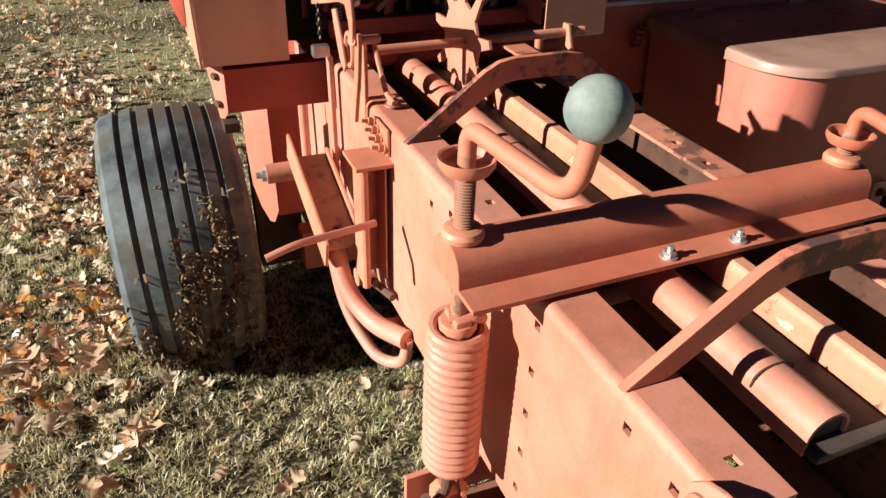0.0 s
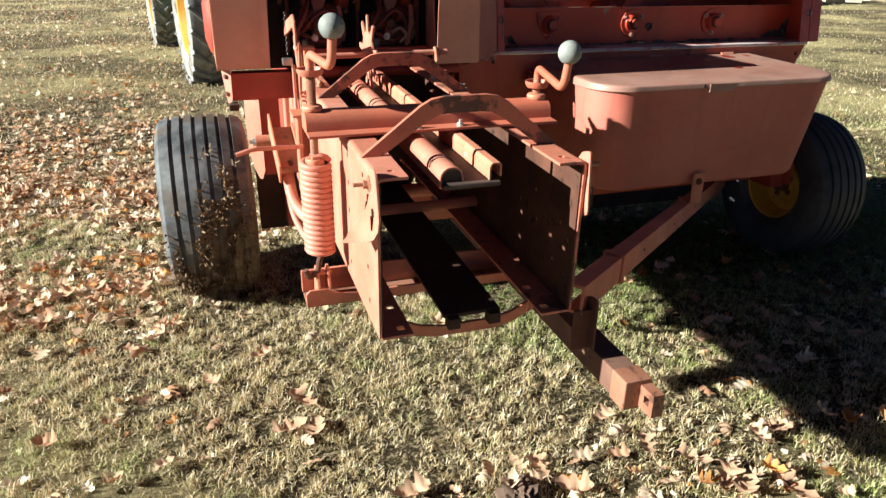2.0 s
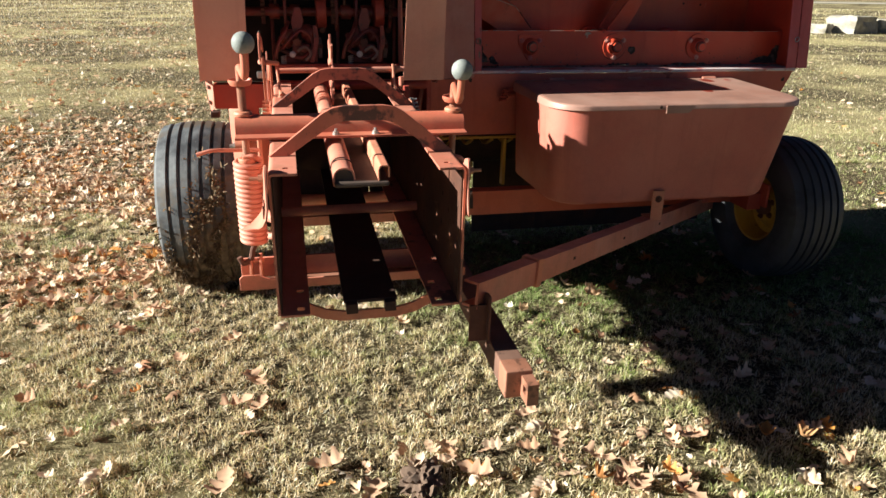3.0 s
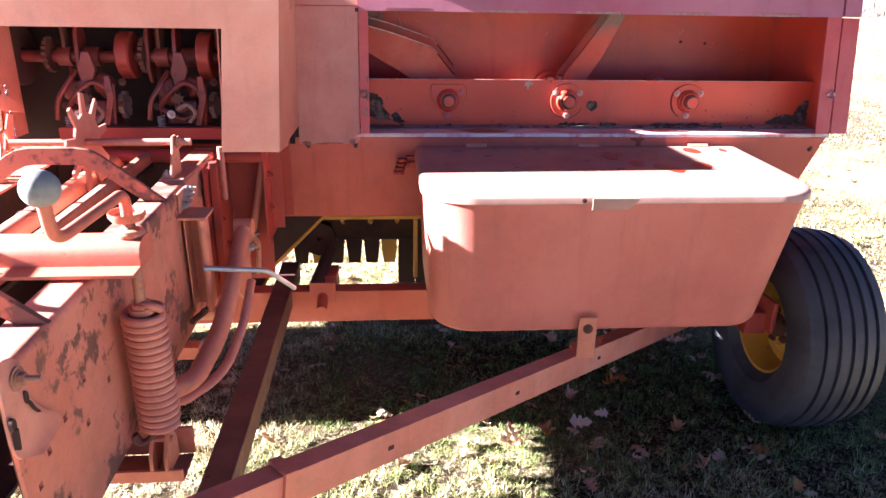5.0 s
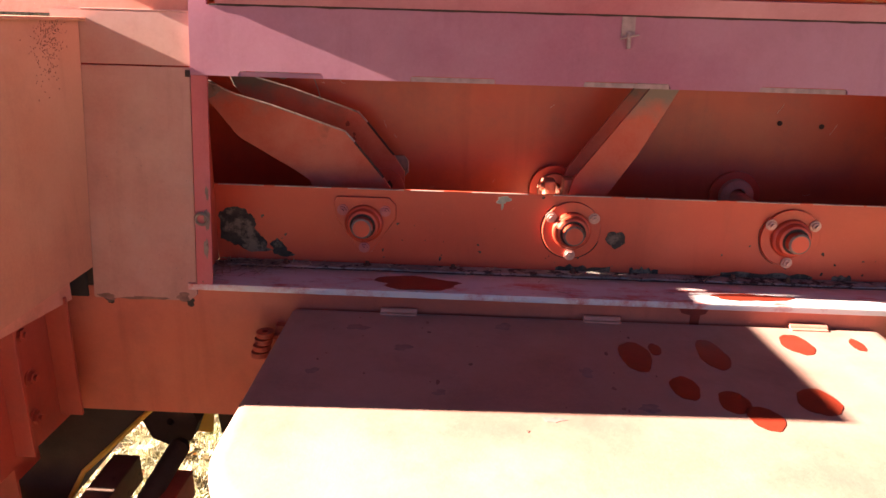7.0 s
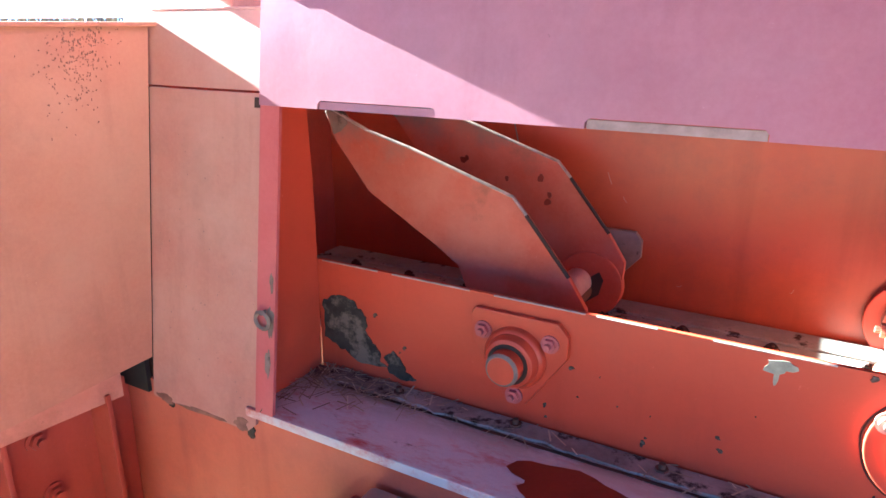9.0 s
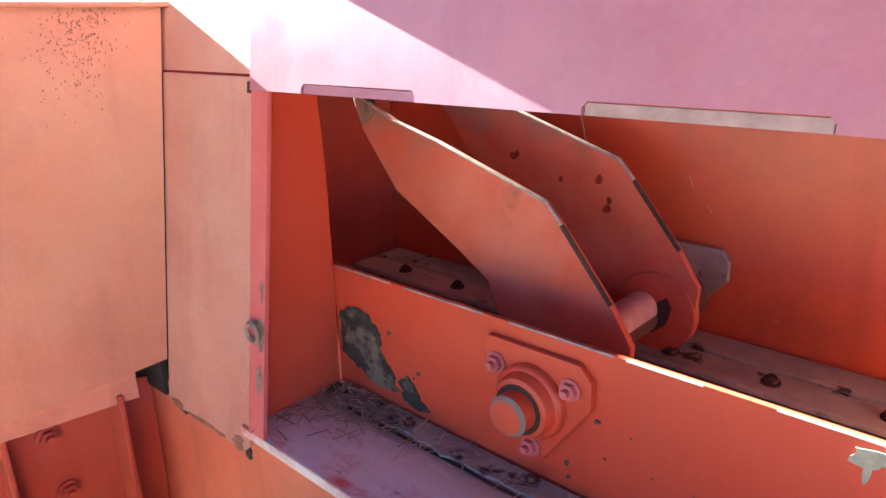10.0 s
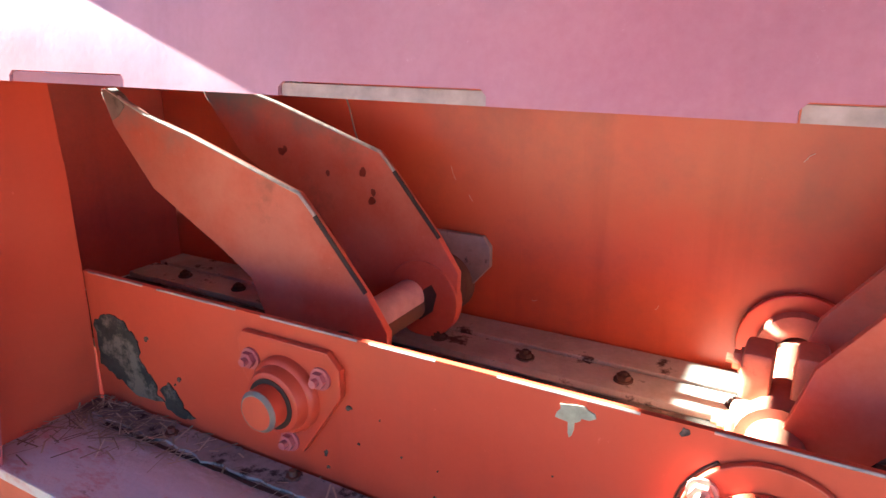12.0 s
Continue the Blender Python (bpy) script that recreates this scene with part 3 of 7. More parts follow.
def build_grass():
    """Fine matted blades, dense round the baler and thinning out over the field; each blade bends once."""
    rs = np.random.RandomState(4)
    near, far = 680000, 330000
    xa, ya = rs.uniform(-2.3, 3.3, near), rs.uniform(-1.05, 3.3, near)
    u = rs.uniform(0, 1, far)
    yb = 3.2 + 42.0 * u ** 2.6
    xb = 0.2 + rs.uniform(-1, 1, far) * rs.uniform(0.8, 1.5, far) * (2.6 + 0.7 * yb)
    side = rs.uniform(0, 1, far) < 0.22
    yb = np.where(side, rs.uniform(-0.8, 3.4, far), yb)
    xb = np.where(side, np.where(rs.uniform(0, 1, far) < 0.5, -2.2 - rs.exponential(0.9, far), 3.2 + rs.exponential(1.2, far)), xb)
    x, y = np.concatenate([xa, xb]), np.concatenate([ya, yb])
    n = len(x)
    g = np.array([[noise.noise((a * 0.12, b * 0.12, 9)) for a in range(140)] for b in range(140)])
    clump = g[(np.abs(y * 33) % 140).astype(int), (np.abs(x * 33 + 700) % 140).astype(int)]
    fine = g[(np.abs(y * 150 + 40) % 140).astype(int), (np.abs(x * 150 + 900) % 140).astype(int)]
    keep = rs.uniform(-0.75, 0.55, n) < clump * 0.9 + fine * 1.7 + 0.08
    x, y, clump, fine = x[keep], y[keep], clump[keep], fine[keep]
    n = len(x)
    hg = np.array([[height(-8 + a * 0.08, -2 + b * 0.08) for a in range(200)] for b in range(200)])
    z = hg[np.clip((y + 2) / 0.08, 0, 199).astype(int), np.clip((x + 8) / 0.08, 0, 199).astype(int)]
    away = np.clip(np.maximum(y - 2.2, np.abs(x - 0.5) - 2.6), 0, 50)
    z = z + 0.016 * np.clip(fine + 0.1, 0, 1)
    ln = rs.uniform(0.011, 0.034, n) * (1 + 0.4 * clump + 0.5 * fine) * (1 + away * 0.07)
    a = rs.uniform(0, math.tau, n)
    lean = rs.uniform(0.15, 1.25, n)
    w = rs.uniform(0.0007, 0.0017, n) * (1 + away * 0.34)
    base = np.stack([x, y, z - 0.002], -1)
    d = np.stack([np.cos(a) * np.sin(lean), np.sin(a) * np.sin(lean), np.cos(lean)], -1)
    tw = a + math.pi / 2 + rs.uniform(-0.9, 0.9, n)
    sd = np.stack([np.cos(tw), np.sin(tw), np.zeros(n)], -1) * w[:, None]
    bend = np.stack([rs.normal(0, 0.2, n), rs.normal(0, 0.2, n), -rs.uniform(0.1, 0.45, n)], -1)
    mid = base + d * (ln * 0.55)[:, None]
    tip = mid + (d + bend) * (ln * 0.5)[:, None]
    v = np.stack([base - sd, base + sd, mid + sd * 0.8, tip, mid - sd * 0.8], 1)
    triangles_object("grass", v, [[0, 1, 2], [0, 2, 4], [4, 2, 3]], M_GRASS, "short matted lawn grass, straw with green tufts", "grass")


build_grass()


def leaf_outline(lobes=4):
    """Half outline of an oak leaf, (along, half width), from stalk to tip."""
    pts = [(0.0, 0.012)]
    for i in range(lobes):
        s = 0.14 + i * 0.27
        wide = (0.21, 0.30, 0.34, 0.25)[i % 4]
        pts += [(s, 0.14), (s + 0.06, wide), (s + 0.15, wide * 0.94), (s + 0.22, 0.155)]
    pts.append((1.0, 0.02))
    return pts


HALF = leaf_outline(3)


def leaf_verts(rng, cx, cy, cz, size, turn, tilt, curl):
    """Points of one curled leaf: the midrib and both edges."""
    m = Matrix.Translation((cx, cy, cz)) @ Matrix.Rotation(turn, 4, "Z") @ Matrix.Rotation(tilt, 4, "X")
    out = []
    for s, w in HALF:
        for side in (0, 1, -1):
            z = curl * (abs(side) * w * w * 2.2 + (s - 0.5) ** 2 * 0.7) + 0.02 * math.sin(s * 19 + turn * 3 + side)
            out.append(m @ Vector(((s - 0.5) * size, side * w * size, z * size)))
    return out


LEAF_FACES = []
for _i in range(len(HALF) - 1):
    _a, _b = _i * 3, _i * 3 + 3
    LEAF_FACES += [[_a, _b, _b + 1, _a + 1], [_b, _a, _a + 2, _b + 2]]


def build_leaves():
    rng = random.Random(12)
    rows = []
    while len(rows) < 20000:
        if rng.random() < 0.66:
            y = rng.gauss(2.9, 1.6)
            x = rng.gauss(-1.35 - 0.3 * max(y, 0), 0.55 + 0.4 * max(y, 0))
            if y < 1.25 + 0.5 * rng.random() + 0.25 * max(0.0, -0.9 - x) or (x > -0.6 and rng.random() < 0.6):
                continue
        else:
            y = -0.8 - rng.expovariate(3.0) + 24 * rng.random() ** 2.0
            x = 0.1 + rng.uniform(-1, 1) * rng.uniform(0.8, 1.5) * (2.8 + 0.45 * max(y, 0))
        d = 0.44 + 0.8 * noise.noise((x * 1.1, y * 1.1, 5)) + 0.5 * noise.noise((x * 3.3, y * 3.3, 8))
        if x < -0.55 and y > 1.0:
            d += 0.15
        if y > 3:
            d += 0.1
        if -0.5 < x < 0.9 and 0.2 < y < 2.0:
            d -= 0.33
        if y < 0.15 and 0.2 < x < 1.6:
            d += 0.4
        if rng.random() > d:
            continue
        rows.append(leaf_verts(rng, x, y, height(x, y) + rng.uniform(0.012, 0.032), (rng.uniform(0.035, 0.085) if rng.random() < 0.62 else rng.uniform(0.012, 0.03)) * (1 + max(0, y - 3) * 0.05), rng.uniform(0, 6.28), rng.uniform(-0.7, 0.7), rng.uniform(-1.6, 2.2)))
    v = np.array([[tuple(p) for p in r] for r in rows])
    triangles_object("leaf_litter", v, LEAF_FACES, M_LEAF, "scattered dead brown oak leaves on the lawn", "leaves")


build_leaves()


def fallen_leaf(x, y, size, turn, curl=0.8):
    rng = random.Random(int(x * 1000))
    bm = bmesh.new()
    vs = [bm.verts.new(p) for p in leaf_verts(rng, 0, 0, 0, size, 0, 0.12, curl)]
    for f in LEAF_FACES:
        bm.faces.new([vs[i] for i in f])
    tube(bm, [(-0.5 * size, 0, 0.2 * curl * size), (-0.62 * size, 0.02 * size, 0.2 * size), (-0.75 * size, 0.0, 0.1 * size)], 0.0012, 5)
    me = finish(bm, 60)
    me.materials.append(M_LEAF)
    ob = new("fallen_leaf", me)
    ob.matrix_basis = pose(x, y, height(x, y) + 0.022, 0, 0, turn)
    tagged(ob, "large curled dry oak leaf lying on the grass", "leaf", "large fallen leaves")


for lx, ly, ls, lt in ((-0.225, 0.96, 0.085, 30), (-0.12, 0.635, 0.13, 120), (-0.175, 0.50, 0.12, 200), (-0.10, 0.48, 0.10, 250), (0.097, 0.125, 0.11, 10), (0.81, 0.10, 0.10, 75),
                       (-0.68, 1.64, 0.14, 80), (-0.99, 1.67, 0.14, 40), (-0.40, 0.84, 0.08, 300), (-0.54, 1.29, 0.10, 160), (-1.02, 1.47, 0.13, 20),
                       (-0.19, 0.10, 0.12, 260), (0.91, 0.01, 0.11, 140), (0.76, 0.27, 0.09, 20), (0.215, -0.03, 0.10, 60), (0.46, 0.10, 0.10, 90), (1.25, 0.05, 0.11, 180),
                       (0.95, -0.08, 0.11, 35), (0.98, -0.13, 0.10, 210), (1.10, -0.18, 0.12, 110), (0.52, 0.01, 0.11, 330), (1.37, 0.58, 0.09, 15), (-0.86, 1.74, 0.13, 290)):
    fallen_leaf(lx, ly, ls, lt)


def bark_chunk():
    rng = random.Random(3)
    bm = bmesh.new()
    bmesh.ops.create_icosphere(bm, subdivisions=4, radius=1)
    for v in bm.verts:
        n = noise.fractal(v.co * 3.2, 0.8, 2.0, 5)
        v.co = Vector((v.co.x * 0.055, v.co.y * 0.075, v.co.z * 0.03)) * (1 + 0.55 * n)
    me = finish(bm, 30)
    me.materials.append(M_BARK)
    ob = new("bark_chunk", me)
    ob.matrix_basis = pose(0.365, 0.01, 0.022, 0, 0, -20)
    tagged(ob, "dark weathered chunk of bark among leaves", "bark")


bark_chunk()

# ---- the baler ----
baler = thing("hay_baler", "faded red square hay baler parked on the lawn", "baler")
CH = Matrix.Translation((0, 0, 0.9)) @ Matrix.Rotation(radians(2.2), 4, "X") @ Matrix.Translation((0, 0, -0.9))
N = bmesh.new


def chamber():
    hs = 0.006
    web = [(0.30, z, hs) for z in (0.90, 0.83, 0.76, 0.69, 0.62)] + [(0.13, 0.905, hs), (0.06, 0.90, hs), (0.10, 0.70, hs), (0.09, 0.62, hs), (0.55, 0.91, hs), (0.62, 0.89, hs)]
    far = [(0.035, 0.735, hs), (0.075, 0.765, hs), (0.10, 0.66, hs), (0.135, 0.78, hs), (0.20, 0.725, hs), (0.215, 0.80, hs), (0.04, 0.645, hs), (0.30, 0.745, hs)]
    for side, x0, sx in (("left", 0.0, 1), ("right", 0.467, -1)):
        bm = N()
        holes = web if sx > 0 else far
        holed(bm, "x", (0.0, 0.572), (1.25, 0.926), x0, x0 + sx * 0.006, holes)
        holed(bm, "z", (min(x0 + sx * 0.012, x0 + sx * 0.066), 0.0), (max(x0 + sx * 0.012, x0 + sx * 0.066), 1.25), 0.932, 0.938, [(x0 + sx * 0.04, 0.045, hs), (x0 + sx * 0.04, 0.60, hs), (x0 + sx * 0.045, 0.52, hs)])
        arc = [(x0 + sx * 0.012 * (1 - math.cos(a)), 0.926 + 0.012 * math.sin(a)) for a in np.linspace(0, math.pi / 2, 7)]
        inn = [(x0 + sx * (0.012 - 0.006 * math.cos(a)), 0.926 + 0.006 * math.sin(a)) for a in np.linspace(math.pi / 2, 0, 7)]
        prism(bm, arc + inn, "y", 0.0, 1.25)
        holed(bm, "z", (min(x0 + sx * 0.006, x0 + sx * 0.078), 0.0), (max(x0 + sx * 0.006, x0 + sx * 0.078), 1.25), 0.566, 0.572, [(x0 + sx * 0.056, 0.03, 0.009), (x0 + sx * 0.056, 0.13, 0.009)])
        part("chamber_side", bm, M_SALMON if sx > 0 else M_WORN, baler, "folded steel bale chamber side with faded red paint" if sx > 0 else "folded steel bale chamber side, paint worn in patches", CH)
    # inner liners, rusty and toned darker to paint the chamber's shade
    bm = N()
    holed(bm, "x", (0.004, 0.575), (1.25, 0.925), 0.0075, 0.0105, web)
    part("chamber_liner", bm, M_DARK, baler, "rusty inner sheet, darkened for the shade in the chamber", CH)
    bm = N()
    holed(bm, "x", (0.004, 0.575), (1.25, 0.925), 0.4565, 0.4595, far)
    part("chamber_liner", bm, M_LINER, baler, "rusty inner sheet, darkened for the shade in the chamber", CH)
    bm = N()
    box(bm, (0.165, 0.05, 0.566), (0.305, 1.25, 0.576), 0.002)
    box(bm, (0.17, 0.03, 0.545), (0.20, 0.06, 0.573), 0.002)
    box(bm, (0.27, 0.03, 0.545), (0.30, 0.06, 0.573), 0.002)
    part("chamber_floor", bm, M_DARK, baler, "dark rusty chamber floor slide", CH)
    for x0, lab in ((0.0, "forward chamber wall by the wheel"), (0.461, "forward chamber wall below the knotters")):
        bm = N()
        box(bm, (x0, 1.252, 0.530), (x0 + 0.006, 1.555, 0.935), 0.001)
        part("forward_wall", bm, M_SALMON if x0 < 0.1 else M_DEEP, baler, lab)
    # Unseen end wall, added dark so the chamber reads as deep shade.
    bm = N()
    box(bm, (0.013, 1.22, 0.58), (0.454, 1.24, 0.92), 0.002)
    part("chamber_end", bm, M_DARK, baler, "dark wall added to close the chamber", CH)
    # tension rails on top, one pan with a rounded rail and a narrow lip
    bm = N()
    sweep(bm, [(0.151, 0.884), (0.151, 0.908), (0.153, 0.916), (0.158, 0.923), (0.165, 0.928), (0.173, 0.930), (0.184, 0.930), (0.192, 0.927), (0.199, 0.921), (0.203, 0.912), (0.205, 0.898)], "y", 0.056, 1.22, -0.004)
    part("top_rail", bm, M_SALMON, baler, "rounded salmon tension rail", CH)
    bm = N()
    sweep(bm, [(0.259, 0.898), (0.259, 0.925), (0.262, 0.933), (0.266, 0.936), (0.282, 0.936), (0.287, 0.931), (0.287, 0.905)], "y", 0.046, 1.22, -0.004)
    part("top_rail", bm, M_CHAMBER, baler, "narrow chipped tension rail", CH)
    bm = N()
    box(bm, (0.153, 0.040, 0.884), (0.286, 1.22, 0.897), 0.005)
    prism(bm, [(0.156, 0.907), (0.162, 0.918), (0.172, 0.925), (0.185, 0.925), (0.195, 0.918), (0.200, 0.905), (0.201, 0.893), (0.156, 0.893)], "y", 0.060, 0.068)
    part("rail_channel", bm, M_PAN, baler, "dark greasy channel between the rails", CH)
    for y in (0.13, 0.42, 0.70):
        bm = N()
        tube(bm, [(0.178 - 0.0275 * math.cos(a), y, 0.908 + 0.0225 * math.sin(a) ** 0.6) for a in np.linspace(0, math.pi, 13)], 0.0014, 6)
        part("weld_bead", bm, M_DARK, baler, "", CH)
    rng = random.Random(41)
    for y, w in ((0.19, 0.010), (0.64, 0.012)):
        bm = N()
        prism(bm, blob(rng, y, 0.912, w, 0.006, 18, 0.5), "x", 0.2581, 0.2588)
        part("paint_chip", bm, M_PATCH, baler, "pale flaked paint on the narrow rail", CH)


chamber()


def arch(y, label):
    outer = [(0.0, 0.938), (0.135, 1.043), (0.16, 1.056), (0.19, 1.061), (0.285, 1.061), (0.315, 1.056), (0.338, 1.043), (0.467, 0.938)]
    inner = [(0.418, 0.938), (0.325, 1.008), (0.30, 1.020), (0.28, 1.023), (0.195, 1.023), (0.175, 1.020), (0.15, 1.008), (0.049, 0.938)]
    bm = N()
    prism(bm, outer + inner, "y", y, y + 0.012, 0.002)
    part("arch_brace", bm, M_ARCH, baler, label, CH)


arch(0.145, "flat steel arch brace with blotchy red paint")
arch(0.735, "flat steel arch brace, paint worn in patches")


def helix(cx, cy, z0, z1, r, turns, per=18):
    k = int(turns * per)
    return [(cx + r * math.cos(i / per * math.tau), cy + r * math.sin(i / per * math.tau), z1 + (z0 - z1) * i / k) for i in range(k + 1)]


def tension_gear():
    bm = N()
    prism(bm, [(0.292, 0.944), (0.405, 0.944), (0.405, 0.970), (0.401, 0.981), (0.391, 0.990), (0.378, 0.994), (0.362, 0.994), (0.347, 0.990), (0.337, 0.981), (0.332, 0.969), (0.330, 0.951), (0.292, 0.950)], "x", -0.088, 0.542, 0.002)
    part("tension_bar", bm, M_BARRED, baler, "pressed steel tension cross bar", CH)
    for x in (0.177, 0.284):
        bm = N()
        hexbolt(bm, (x, 0.307, 0.950), (0, 0, 1), 0.008, 0.009, 0.007)
        part("bar_bolt", bm, M_BOLT, baler, "shiny hex bolt", CH)
    bm = N()
    box(bm, (-0.115, 0.415, 0.489), (0.56, 0.425, 0.552), 0.002)
    prism(bm, [(-0.115, 0.489), (0.56, 0.489), (0.56, 0.516), (0.02, 0.516), (-0.03, 0.520), (-0.06, 0.536), (-0.105, 0.536), (-0.115, 0.526)], "y", 0.327, 0.335, 0.002)
    bar = part("lower_bar", bm, M_SALMON, baler, "lower open channel bar under the chamber", CH)
    bm = N()
    box(bm, (-0.113, 0.336, 0.483), (0.558, 0.414, 0.489), 0.001)
    part("bar_floor", bm, M_BROWN, bar, "rusty floor of the channel")
    for x, ring_z, ball, sgn in ((-0.066, 1.088, (-0.040, 0.200, 1.202), -1), (0.516, 1.035, (0.487, 0.160, 1.141), 1)):
        y = 0.372
        bm = N()
        pts = [(x, y, 0.60)]
        tube(bm, [(x, y, 0.70), (x, y, ring_z + 0.005)], 0.0100, 14)
        for i in range(26):
            z = 1.008 + i * 0.0036
            if z < ring_z - 0.01:
                lathe(bm, [(-0.0012, 0.0104), (0.0, 0.0118), (0.0012, 0.0104), (0.0, 0.009)], (x, y, z), "z", 14)
        screw = part("crank_screw", bm, M_SCREW, baler, "rusty threaded screw", CH)
        bm = N()
        lathe(bm, [(-0.004, 0.010), (-0.004, 0.026), (0.004, 0.031), (0.012, 0.031), (0.011, 0.028), (0.003, 0.025), (0.000, 0.010)], (x, y, ring_z - 0.010), "z", 28)
        part("thrust_cup", bm, M_BARRED, screw, "flared red collar")
        bm = N()
        lathe(bm, [(0, 0.010), (0, 0.024), (0.006, 0.025), (0.011, 0.022), (0.013, 0.016), (0.013, 0.010)], (x, y, 0.993), "z", 24)
        part("base_collar", bm, M_CHAMBER, screw, "low round collar")
        bm = N()
        b = Vector(ball)
        drop = b.z - 0.085
        tube(bm, rounded([(x, y, ring_z - 0.01), (x, y, ring_z + 0.035), (b.x - 0.002, b.y + 0.012, drop), (b.x, b.y, b.z - 0.015)], 0.035, 8), 0.0098, 14)
        part("crank_handle", bm, M_BARRED, screw, "bent red crank handle")
        bm = N()
        bmesh.ops.create_uvsphere(bm, u_segments=32, v_segments=20, radius=0.0268)
        for v in bm.verts:
            v.co = v.co * (1 + 0.012 * noise.noise(v.co * 90)) + b
            if v.co.z < b.z - 0.0225:
                v.co.z = b.z - 0.0225
        part("ball_knob", bm, M_KNOB, screw, "worn grey rubber ball knob")
        # spring and its hooks
        bm = N()
        top, foot = (0.868, 0.628) if sgn < 0 else (0.846, 0.598)
        tube(bm, helix(x, y, foot, top, 0.0325, 17), 0.0078, 9)
        tube(bm, rounded([(x + 0.0325, y, top), (x + 0.02, y - 0.012, top + 0.014), (x - 0.012, y, top + 0.012)], 0.01, 4), 0.0078, 9)
        spring = part("coil_spring", bm, M_SALMON, baler, "heavy red coil spring", CH)
        bm = N()
        prism(bm, ngon(x, y, 0.024, 10), "z", top - 0.008, top + 0.008, 0.004)
        box(bm, (x - 0.011, y - 0.019, top + 0.002), (x + 0.011, y + 0.019, top + 0.016), 0.004)
        part("spring_plug", bm, M_CHAMBER, spring, "cast spring plug")
        bm = N()
        tube(bm, rounded([(x + 0.02, y, 0.632), (x - 0.005, y - 0.01, 0.612), (x - 0.01, y - 0.012, 0.575), (x - 0.035, y - 0.02, 0.56), (x - 0.045, y - 0.02, 0.585)], 0.02, 5), 0.008, 10)
        part("spring_hook", bm, M_RUST, spring, "rusty spring hook")
        bm = N()
        for dx in (-0.014, 0.014):
            prism(bm, [(y - 0.045, 0.50), (y + 0.03, 0.50), (y + 0.028, 0.545), (y + 0.005, 0.585), (y - 0.012, 0.585), (y - 0.04, 0.545)], "x", x + dx - 0.004, x + dx + 0.004, 0.0015)
        tube(bm, [(x - 0.024, y - 0.01, 0.567), (x + 0.024, y - 0.01, 0.567)], 0.007, 10)
        part("spring_lug", bm, M_CHAMBER, baler, "lug plates that hold the spring", CH)


tension_gear()


def tail_latch(x, sgn, label):
    """A pillowed plate with a lip flared off its lower corner, bolted at the tail of a chamber side."""
    left = [(0.012, 0.957), (0.030, 0.950), (0.043, 0.934), (0.047, 0.912), (0.046, 0.888), (0.052, 0.868), (0.066, 0.846), (0.100, 0.815), (0.102, 0.800), (0.062, 0.796), (0.022, 0.800)]
    right = [(0.004, 0.958), (-0.006, 0.960), (-0.014, 0.955), (-0.020, 0.944), (-0.026, 0.925), (-0.031, 0.908), (-0.036, 0.890), (-0.041, 0.868), (-0.046, 0.845), (-0.042, 0.828), (-0.026, 0.816)]
    if sgn > 0:
        right = [(y if y > 0 else 0.35 * y, z) for y, z in right]
    bm = N()
    cols = 9
    edge = []
    for back in (0.0, 0.004):
        vs = []
        for i, (l, r) in enumerate(zip(left, right)):
            t = i / (len(left) - 1)
            row = []
            for j in range(cols):
                u = j / (cols - 1)
                flare = 0.024 * u ** 1.6 * max(0.0, (t - 0.40) / 0.60) ** 1.2 + 0.012 * max(0.0, (t - 0.72) / 0.28) ** 1.5
                pillow = 0.005 * math.sin(math.pi * u) * math.sin(math.pi * t)
                row.append(bm.verts.new((x + sgn * (0.006 + (1.8 * flare if sgn < 0 else 0.4 * flare) + pillow - back), r[0] + (l[0] - r[0]) * u, r[1] + (l[1] - r[1]) * u)))
            vs.append(row)
        for p, q in zip(vs, vs[1:]):
            for j in range(cols - 1):
                bm.faces.new((p[j], p[j + 1], q[j + 1], q[j]))
        edge.append([row[0] for row in vs] + vs[-1][1:] + [row[-1] for row in vs[-2::-1]] + vs[0][-2:0:-1])
    for i in range(len(edge[0])):
        j = (i + 1) % len(edge[0])
        bm.faces.new((edge[0][i], edge[0][j], edge[1][j], edge[1][i]))
    latch = part("tail_latch", bm, M_SALMON, baler, label, CH, 50)
    bm = N()
    lathe(bm, [(0, 0.004), (0, 0.017), (sgn * 0.003, 0.017), (sgn * 0.003, 0.004)], (x + sgn * 0.009, 0.022, 0.922), "x", 24)
    hexbolt(bm, (x + sgn * 0.010, 0.022, 0.922), (sgn, 0, 0), 0.009, 0.012, 0.020)
    part("latch_bolt", bm, M_SCREW, latch, "rusty bolt, nut and washer")
    for yy, zz, dy in ((0.030, 0.888, 0.020), (-0.010, 0.872, -0.002)):
        bm = N()
        x0, x1 = x + sgn * 0.008, x + sgn * 0.0130
        prism(bm, [(yy + 0.0055 * math.cos(q), zz + 0.010 * math.sin(q)) for q in np.linspace(0, math.tau, 15)[:-1]], "x", x0, x1)
        prism(bm, [(yy - 0.0015, zz - 0.006), (yy + 0.002, zz - 0.006), (yy + dy * 0.5 + 0.001, zz - 0.024), (yy + dy, zz - 0.036), (yy + dy - 0.003, zz - 0.036), (yy + dy * 0.5 - 0.002, zz - 0.024)], "x", x0, x1 + sgn * 0.003)
        part("latch_slot", bm, M_DARK, latch, "dark keyhole slot")


tail_latch(0.0, -1, "teardrop latch plate bolted to the chamber tail")
tail_latch(0.467, 1, "folded latch plate on the far chamber side")


